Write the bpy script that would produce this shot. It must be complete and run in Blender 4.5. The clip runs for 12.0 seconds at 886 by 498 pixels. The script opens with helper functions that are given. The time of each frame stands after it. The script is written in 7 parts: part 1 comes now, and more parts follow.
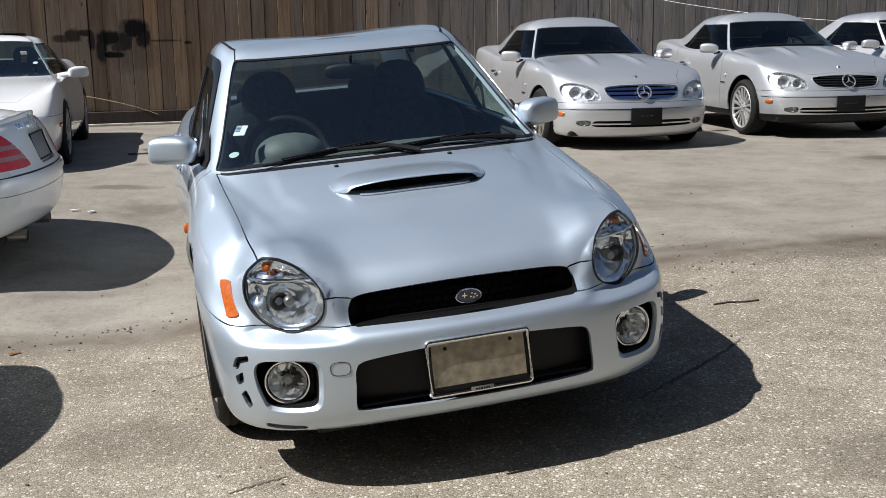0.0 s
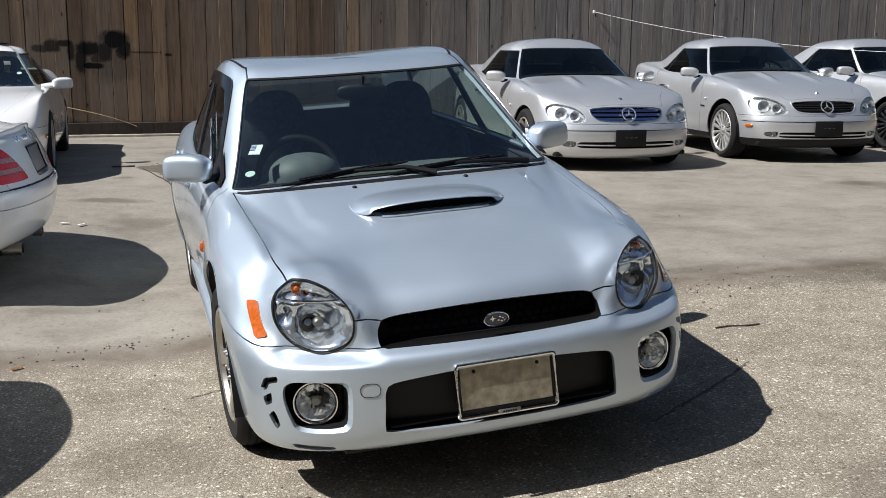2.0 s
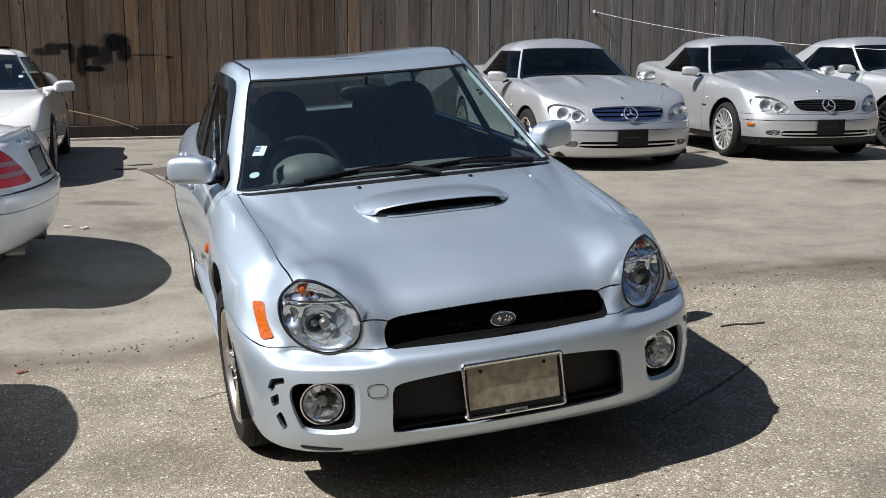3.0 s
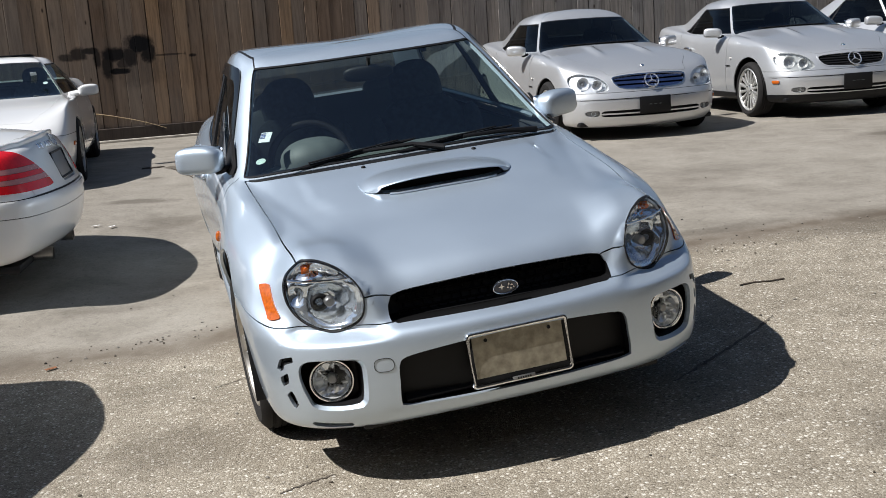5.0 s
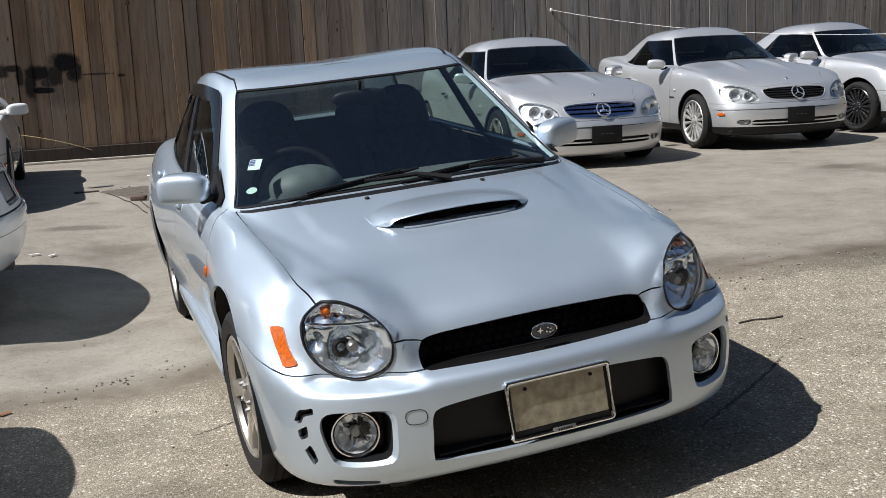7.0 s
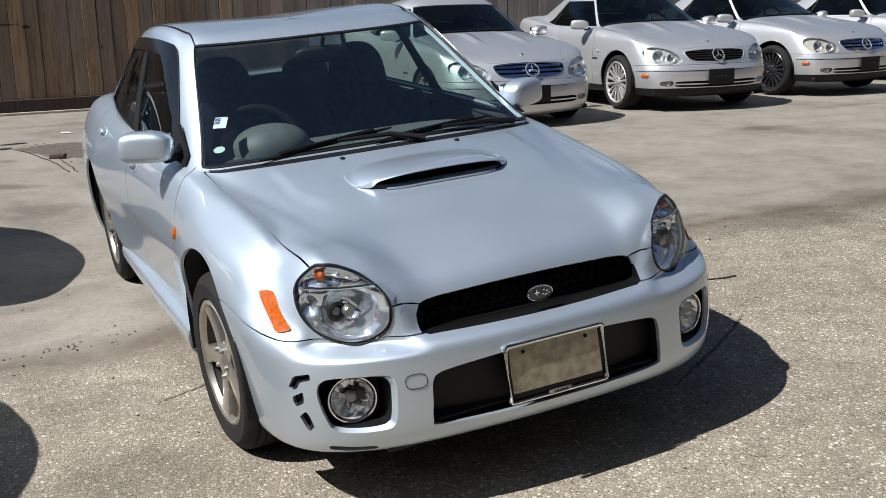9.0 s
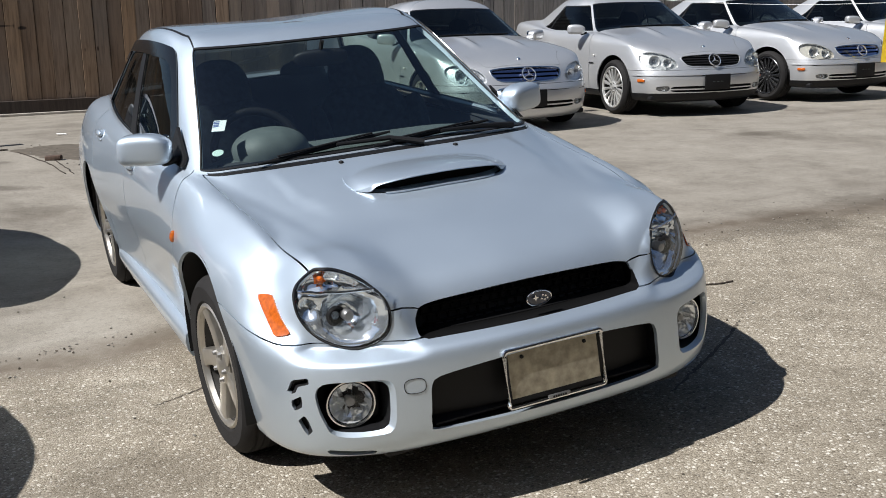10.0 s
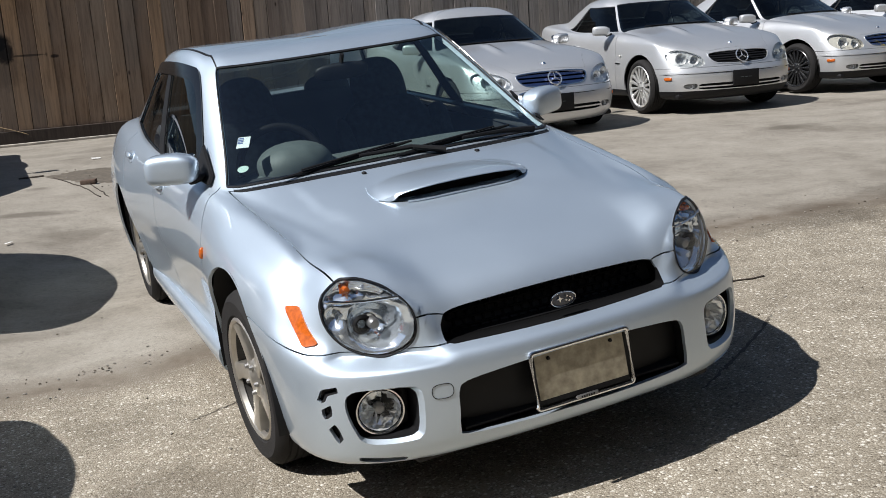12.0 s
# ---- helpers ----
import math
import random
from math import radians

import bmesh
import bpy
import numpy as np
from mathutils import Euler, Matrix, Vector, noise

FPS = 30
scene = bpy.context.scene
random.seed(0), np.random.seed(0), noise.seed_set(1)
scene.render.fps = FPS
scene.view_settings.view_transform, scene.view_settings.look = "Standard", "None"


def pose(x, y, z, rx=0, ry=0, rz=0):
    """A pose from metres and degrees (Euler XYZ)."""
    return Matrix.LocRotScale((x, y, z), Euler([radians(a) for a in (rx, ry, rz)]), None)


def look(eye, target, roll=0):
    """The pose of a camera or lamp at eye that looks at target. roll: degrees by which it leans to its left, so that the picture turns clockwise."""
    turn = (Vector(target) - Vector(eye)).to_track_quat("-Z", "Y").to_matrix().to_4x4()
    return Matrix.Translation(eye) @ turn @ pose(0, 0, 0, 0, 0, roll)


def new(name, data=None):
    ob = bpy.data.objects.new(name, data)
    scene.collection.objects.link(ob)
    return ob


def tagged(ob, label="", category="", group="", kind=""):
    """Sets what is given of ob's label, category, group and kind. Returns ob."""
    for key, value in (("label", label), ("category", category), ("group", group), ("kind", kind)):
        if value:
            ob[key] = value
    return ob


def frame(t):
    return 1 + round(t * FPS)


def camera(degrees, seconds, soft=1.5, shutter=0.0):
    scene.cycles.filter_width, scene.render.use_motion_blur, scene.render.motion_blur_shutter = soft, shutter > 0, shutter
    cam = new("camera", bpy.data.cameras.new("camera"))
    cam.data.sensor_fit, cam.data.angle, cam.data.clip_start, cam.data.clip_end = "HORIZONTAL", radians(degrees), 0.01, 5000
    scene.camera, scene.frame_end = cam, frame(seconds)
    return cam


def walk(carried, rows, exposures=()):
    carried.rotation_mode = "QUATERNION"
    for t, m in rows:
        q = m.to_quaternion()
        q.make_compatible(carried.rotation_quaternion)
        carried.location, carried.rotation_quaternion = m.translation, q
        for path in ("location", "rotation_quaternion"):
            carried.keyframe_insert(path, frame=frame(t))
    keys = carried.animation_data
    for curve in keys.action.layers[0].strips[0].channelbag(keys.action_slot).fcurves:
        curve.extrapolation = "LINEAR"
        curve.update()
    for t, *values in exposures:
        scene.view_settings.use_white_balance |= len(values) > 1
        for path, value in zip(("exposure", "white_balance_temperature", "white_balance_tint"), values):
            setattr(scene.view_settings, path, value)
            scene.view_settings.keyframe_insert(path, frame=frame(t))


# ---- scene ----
LENS = 46.0
cam = camera(LENS, 12.0, soft=0.8, shutter=0.0)
# seconds, eye, a point ahead of it, roll
PATH = [
    (0, (-0.917, -2.965, 1.385), (-0.172, -0.122, 0.781), -0.79),
    (0.5, (-1.013, -2.964, 1.414), (-0.225, -0.132, 0.815), -0.13),
    (1, (-1.078, -2.974, 1.433), (-0.265, -0.147, 0.843), 0.33),
    (1.5, (-1.098, -2.961, 1.426), (-0.270, -0.135, 0.853), 0.35),
    (2, (-1.122, -2.938, 1.419), (-0.275, -0.116, 0.857), 0.42),
    (2.5, (-1.133, -2.934, 1.415), (-0.283, -0.110, 0.859), 0.35),
    (3, (-1.137, -2.930, 1.414), (-0.292, -0.106, 0.855), 0.05),
    (3.2, (-1.139, -2.933, 1.417), (-0.298, -0.109, 0.852), -0.12),
    (4.8, (-1.030, -2.988, 1.382), (-0.294, -0.143, 0.776), -3.64),
    (5, (-1.015, -2.992, 1.381), (-0.291, -0.144, 0.777), -3.85),
    (5.5, (-1.076, -2.934, 1.381), (-0.313, -0.093, 0.796), -3.66),
    (6, (-1.218, -2.868, 1.417), (-0.374, -0.048, 0.839), -2.65),
    (6.5, (-1.276, -2.756, 1.414), (-0.364, 0.048, 0.861), -2.27),
    (7, (-1.289, -2.631, 1.390), (-0.315, 0.153, 0.845), -2.54),
    (7.5, (-1.368, -2.565, 1.384), (-0.320, 0.183, 0.791), -2.44),
    (7.7, (-1.416, -2.543, 1.385), (-0.334, 0.186, 0.766), -2.30),
    (9.3, (-1.529, -2.481, 1.401), (-0.293, 0.170, 0.732), -1.38),
    (9.5, (-1.531, -2.487, 1.402), (-0.293, 0.163, 0.736), -1.26),
    (10, (-1.539, -2.475, 1.403), (-0.299, 0.175, 0.742), -1.17),
    (10.5, (-1.544, -2.471, 1.401), (-0.315, 0.188, 0.751), -1.43),
    (11, (-1.551, -2.471, 1.403), (-0.335, 0.195, 0.761), -1.68),
    (11.5, (-1.552, -2.478, 1.403), (-0.354, 0.198, 0.765), -2.38),
    (12, (-1.511, -2.516, 1.398), (-0.365, 0.183, 0.766), -3.94),
]
walk(cam, [(t, look(eye, ahead, roll)) for t, eye, ahead, roll in PATH])

# ---------------------------------------------------------------- light
SUN_DIR = Vector((-0.735, -0.05, 0.86)).normalized()      # towards the sun
world = bpy.data.worlds.new("world")
scene.world = world
world.use_nodes = True
wn = world.node_tree.nodes
sky = wn.new("ShaderNodeTexSky")
sky.sky_type, sky.sun_disc = "NISHITA", False
sky.sun_elevation = math.asin(SUN_DIR.z)
sky.sun_rotation = math.atan2(SUN_DIR.x, SUN_DIR.y)
sky.air_density, sky.dust_density, sky.ozone_density = 1.0, 0.8, 1.2
world.node_tree.links.new(sky.outputs[0], wn["Background"].inputs[0])
wn["Background"].inputs[1].default_value = 0.053
sun = new("sun", bpy.data.lights.new("sun", "SUN"))
sun.data.energy, sun.data.angle, sun.data.color = 5.4, radians(0.55), (1.0, 0.985, 0.972)
sun.matrix_world = look(SUN_DIR * 30, (0, 0, 0))
scene.view_settings.exposure = 0.26

# ---------------------------------------------------------------- materials
def material(name):
    m = bpy.data.materials.new(name)
    m.use_nodes = True
    return m, m.node_tree.nodes, m.node_tree.links, m.node_tree.nodes["Principled BSDF"]


def ramp(nodes, links, fac, stops):
    r = nodes.new("ShaderNodeValToRGB")
    e = r.color_ramp.elements
    while len(e) < len(stops):
        e.new(0.5)
    for el, (p, c) in zip(e, stops):
        el.position = p
        el.color = (*c, 1) if len(c) == 3 else c
    links.new(fac, r.inputs[0])
    return r.outputs[0]


def noise_tex(nodes, links, vec, scale, detail=4, rough=0.55, dist=0.0):
    n = nodes.new("ShaderNodeTexNoise")
    n.inputs["Scale"].default_value, n.inputs["Detail"].default_value = scale, detail
    n.inputs["Roughness"].default_value, n.inputs["Distortion"].default_value = rough, dist
    links.new(vec, n.inputs["Vector"])
    return n.outputs["Fac"]


def coords(nodes, kind="Object"):
    return nodes.new("ShaderNodeTexCoord").outputs[kind]


def world_pos(nodes):
    return nodes.new("ShaderNodeNewGeometry").outputs["Position"]


def mixc(nodes, links, fac, a, b, mode="MIX"):
    m = nodes.new("ShaderNodeMix")
    m.data_type, m.blend_type = "RGBA", mode
    for sock, v in ((m.inputs[0], fac), (m.inputs[6], a), (m.inputs[7], b)):
        if isinstance(v, (int, float)):
            sock.default_value = v
        elif isinstance(v, tuple):
            sock.default_value = (*v, 1)
        else:
            links.new(v, sock)
    return m.outputs[2]


def calc(nodes, links, op, a, b=0.0, c=0.0):
    m = nodes.new("ShaderNodeMath")
    m.operation = op
    for sock, v in zip(m.inputs, (a, b, c)):
        if isinstance(v, (int, float)):
            sock.default_value = v
        else:
            links.new(v, sock)
    return m.outputs[0]


def bump(nodes, links, height, strength, dist, target):
    b = nodes.new("ShaderNodeBump")
    b.inputs["Strength"].default_value, b.inputs["Distance"].default_value = strength, dist
    links.new(height, b.inputs["Height"])
    links.new(b.outputs[0], target.inputs["Normal"])
    return b


def plain(name, color, rough=0.5, metal=0.0, coat=0.0, var=0.12, scale=6.0, bumps=0.0, spec=0.5):
    """A surface of one colour with faint blotches and uneven gloss."""
    m, nd, lk, p = material(name)
    vec = coords(nd)
    n = noise_tex(nd, lk, vec, scale, 5)
    dark = tuple(c * (1 - var) for c in color)
    lite = tuple(min(1, c * (1 + var)) for c in color)
    lk.new(ramp(nd, lk, n, [(0.3, dark), (0.7, lite)]), p.inputs["Base Color"])
    lk.new(calc(nd, lk, "MULTIPLY_ADD", n, 0.16, rough - 0.08), p.inputs["Roughness"])
    p.inputs["Metallic"].default_value = metal
    p.inputs["Coat Weight"].default_value = coat
    p.inputs["Coat Roughness"].default_value = 0.04
    p.inputs["Specular IOR Level"].default_value = spec
    if bumps:
        bump(nd, lk, noise_tex(nd, lk, vec, scale * 30, 3), bumps, 0.002, p)
    return m


def car_paint(name, color, metal, rough, coat=1.0, flake=0.06, dust=0.10):
    """Clear-coated paint with fine flakes and a thin film of dust."""
    m, nd, lk, p = material(name)
    vec = coords(nd)
    f = noise_tex(nd, lk, vec, 900.0, 2)
    film = noise_tex(nd, lk, vec, 3.0, 6, 0.6)
    base = ramp(nd, lk, f, [(0.3, tuple(c * (1 - flake) for c in color)), (0.7, tuple(min(1, c * (1 + flake)) for c in color))])
    dusty = mixc(nd, lk, calc(nd, lk, "MULTIPLY", film, dust), base, (0.46, 0.43, 0.38))
    lk.new(dusty, p.inputs["Base Color"])
    p.inputs["Metallic"].default_value = metal
    lk.new(calc(nd, lk, "MULTIPLY_ADD", film, 0.14, rough - 0.07), p.inputs["Roughness"])
    p.inputs["Coat Weight"].default_value = coat
    lk.new(calc(nd, lk, "MULTIPLY_ADD", film, 0.10, 0.01), p.inputs["Coat Roughness"])
    return m


def glass(name, tint=(0.55, 0.62, 0.62), mirror=0.0, alpha=0.8, rough=0.0):
    """Thin sheet glass: mostly clear, with a mirror-like skin."""
    m, nd, lk, p = material(name)
    out = nd["Material Output"]
    tr = nd.new("ShaderNodeBsdfTransparent")
    tr.inputs[0].default_value = (*tint, 1)
    gl = nd.new("ShaderNodeBsdfGlossy")
    gl.inputs["Roughness"].default_value = 0.02 + rough
    gl.inputs["Color"].default_value = (0.9, 0.95, 1.0, 1)
    lw = nd.new("ShaderNodeLayerWeight")
    lw.inputs[0].default_value = 0.5
    fac = calc(nd, lk, "MULTIPLY_ADD", calc(nd, lk, "POWER", lw.outputs["Facing"], 5.0), 0.92, 0.04 + mirror)
    mx = nd.new("ShaderNodeMixShader")
    lk.new(fac, mx.inputs[0])
    lk.new(tr.outputs[0], mx.inputs[1])
    lk.new(gl.outputs[0], mx.inputs[2])
    lk.new(mx.outputs[0], out.inputs[0])
    return m


# oil and dirt stains on the lot: x, y, half width, half length, strength
STAINS = ((-1.28, 5.86, 0.30, 0.11, 0.60), (-1.18, 6.98, 0.12, 0.12, 0.55), (5.5, 7.25, 0.14, 0.12, 0.6), (5.4, 5.23, 0.30, 0.16, 0.55), (-1.08, 0.82, 0.42, 0.26, 0.30), (1.15, -0.35, 0.22, 0.22, 0.40), (2.8, 2.0, 0.55, 0.22, 0.45), (3.9, 2.35, 0.6, 0.25, 0.45), (2.05, 2.42, 0.5, 0.10, 0.40), (-1.0, 5.2, 0.35, 0.10, 0.28), (4.4, 6.5, 0.5, 0.18, 0.30), (7.4, 6.2, 0.5, 0.16, 0.35), (3.0, 4.4, 0.7, 0.2, 0.25), (0.0, 10.2, 0.9, 0.35, 0.30), (-1.5, 3.1, 0.35, 0.08, 0.28))


def ground_material():
    m, nd, lk, p = material("lot_surface")
    pos = world_pos(nd)
    sep = nd.new("ShaderNodeSeparateXYZ")
    lk.new(pos, sep.inputs[0])
    # coarse worn asphalt: small pale stones in a tan binder, a few large white ones, dark pits
    vo = nd.new("ShaderNodeTexVoronoi")
    vo.inputs["Scale"].default_value = 165.0
    lk.new(pos, vo.inputs["Vector"])
    wsep = nd.new("ShaderNodeSeparateColor")
    lk.new(vo.outputs["Color"], wsep.inputs[0])
    stone = ramp(nd, lk, wsep.outputs[0], [(0.0, (0.15, 0.128, 0.10)), (0.15, (0.255, 0.225, 0.178)), (0.70, (0.305, 0.272, 0.22)), (0.88, (0.37, 0.335, 0.278)), (1.0, (0.56, 0.53, 0.465))])
    edge = ramp(nd, lk, vo.outputs["Distance"], [(0.35, (1, 1, 1)), (0.95, (0.74, 0.72, 0.69))])
    coarse = mixc(nd, lk, 1.0, stone, edge, "MULTIPLY")
    vb = nd.new("ShaderNodeTexVoronoi")
    vb.inputs["Scale"].default_value = 54.0
    lk.new(pos, vb.inputs["Vector"])
    bsep = nd.new("ShaderNodeSeparateColor")
    lk.new(vb.outputs["Color"], bsep.inputs[0])
    core = ramp(nd, lk, vb.outputs["Distance"], [(0.22, (1, 1, 1)), (0.40, (0, 0, 0))])
    pale = calc(nd, lk, "MULTIPLY", core, ramp(nd, lk, bsep.outputs[0], [(0.74, (0, 0, 0)), (0.82, (0.95, 0.95, 0.95))]))
    coarse = mixc(nd, lk, pale, coarse, (0.62, 0.59, 0.53))
    pit = calc(nd, lk, "MULTIPLY", core, ramp(nd, lk, bsep.outputs[1], [(0.88, (0, 0, 0)), (0.93, (0.8, 0.8, 0.8))]))
    coarse = mixc(nd, lk, pit, coarse, (0.10, 0.085, 0.068))
    big = noise_tex(nd, lk, pos, 0.9, 6, 0.6)
    mid = noise_tex(nd, lk, pos, 6.0, 5, 0.6)
    coarse = mixc(nd, lk, 1.0, coarse, ramp(nd, lk, mid, [(0.25, (0.74, 0.72, 0.69)), (0.7, (1.18, 1.17, 1.15))]), "MULTIPLY")
    # smoother trafficked paving behind the seam
    fine = noise_tex(nd, lk, pos, 160.0, 3, 0.7)
    mp = nd.new("ShaderNodeMapping")
    mp.inputs["Scale"].default_value = (1.0, 1.15, 1.0)
    lk.new(pos, mp.inputs[0])
    streak = noise_tex(nd, lk, mp.outputs[0], 2.2, 10, 0.68, 0.3)
    grit = noise_tex(nd, lk, pos, 34.0, 5, 0.75)
    smooth = ramp(nd, lk, streak, [(0.25, (0.175, 0.156, 0.128)), (0.48, (0.258, 0.234, 0.198)), (0.72, (0.325, 0.297, 0.254))])
    smooth = mixc(nd, lk, 1.0, smooth, ramp(nd, lk, fine, [(0.3, (0.70, 0.70, 0.70)), (0.7, (1.2, 1.2, 1.2))]), "MULTIPLY")
    smooth = mixc(nd, lk, 1.0, smooth, ramp(nd, lk, grit, [(0.28, (0.66, 0.65, 0.64)), (0.45, (1.0, 1.0, 1.0)), (0.70, (1.10, 1.10, 1.09)), (0.78, (1.35, 1.34, 1.32))]), "MULTIPLY")
    # the seam between the two wanders about y = 2.15
    wob = noise_tex(nd, lk, pos, 1.3, 6, 0.7)
    line = calc(nd, lk, "ADD", sep.outputs[1], calc(nd, lk, "MULTIPLY_ADD", wob, 0.5, -0.25))
    fac = nd.new("ShaderNodeMapRange")
    fac.inputs[1].default_value, fac.inputs[2].default_value = 2.02, 2.24
    lk.new(line, fac.inputs[0])
    gritty = calc(nd, lk, "ADD", fac.outputs[0], calc(nd, lk, "MULTIPLY_ADD", fine, 0.9, -0.45))
    gcl = nd.new("ShaderNodeClamp")
    lk.new(gritty, gcl.inputs[0])
    both = mixc(nd, lk, gcl.outputs[0], coarse, smooth)
    # dark sand that has gathered along the seam
    off = calc(nd, lk, "ABSOLUTE", calc(nd, lk, "SUBTRACT", line, 2.2))
    band = nd.new("ShaderNodeMapRange")
    band.inputs[1].default_value, band.inputs[2].default_value = 0.02, 0.30
    band.inputs[3].default_value, band.inputs[4].default_value = 1.0, 0.0
    lk.new(off, band.inputs[0])
    sand = calc(nd, lk, "MULTIPLY", band.outputs[0], calc(nd, lk, "MULTIPLY", mid, 1.5))
    both = mixc(nd, lk, sand, both, (0.125, 0.10, 0.075))
    # oil and tyre stains
    stain = ramp(nd, lk, big, [(0.30, (0.62, 0.60, 0.58)), (0.46, (1, 1, 1))])
    both = mixc(nd, lk, 0.8, both, stain, "MULTIPLY")
    patchy = noise_tex(nd, lk, pos, 5.0, 6, 0.7)
    for sx_, sy_, hx, hy, amount in STAINS:
        ex = calc(nd, lk, "DIVIDE", calc(nd, lk, "SUBTRACT", sep.outputs[0], sx_), hx)
        ey = calc(nd, lk, "DIVIDE", calc(nd, lk, "SUBTRACT", sep.outputs[1], sy_), hy)
        d = calc(nd, lk, "SQRT", calc(nd, lk, "ADD", calc(nd, lk, "MULTIPLY", ex, ex), calc(nd, lk, "MULTIPLY", ey, ey)))
        d = calc(nd, lk, "ADD", d, calc(nd, lk, "MULTIPLY_ADD", patchy, 2.2, -1.1))
        mr = nd.new("ShaderNodeMapRange")
        mr.interpolation_type = "SMOOTHSTEP"
        mr.inputs[1].default_value, mr.inputs[2].default_value = 0.35, 1.25
        mr.inputs[3].default_value, mr.inputs[4].default_value = amount, 0.0
        lk.new(d, mr.inputs[0])
        both = mixc(nd, lk, mr.outputs[0], both, (0.075, 0.062, 0.048))
    lk.new(both, p.inputs["Base Color"])
    p.inputs["Roughness"].default_value = 0.92
    p.inputs["Specular IOR Level"].default_value = 0.25
    rough_h = calc(nd, lk, "SUBTRACT", 1.0, vo.outputs["Distance"])
    inv = calc(nd, lk, "SUBTRACT", 1.0, gcl.outputs[0])
    hgt = calc(nd, lk, "ADD", calc(nd, lk, "MULTIPLY", rough_h, inv), calc(nd, lk, "MULTIPLY", fine, 0.25))
    bump(nd, lk, hgt, 0.65, 0.0045, p)
    return m


# black spray marks on the boards: x, height, half width, half height, strength
SPRAY = ((-1.26, 1.52, 0.19, 0.13, 1.0), (-1.16, 1.42, 0.10, 0.17, 0.95), (-1.40, 1.36, 0.10, 0.15, 0.9), (-1.62, 1.40, 0.16, 0.10, 0.97), (-1.72, 1.24, 0.07, 0.17, 0.9), (-1.58, 1.17, 0.19, 0.045, 1.0), (-1.50, 1.27, 0.09, 0.07, 0.8), (-1.93, 1.47, 0.13, 0.045, 0.9), (-1.84, 1.36, 0.05, 0.12, 0.85), (-2.08, 1.44, 0.11, 0.09, 0.85), (-2.24, 1.40, 0.12, 0.05, 0.75), (-0.90, 1.355, 0.22, 0.014, 0.7), (-0.55, 1.325, 0.05, 0.022, 0.85), (-1.30, 1.20, 0.34, 0.26, 0.28))


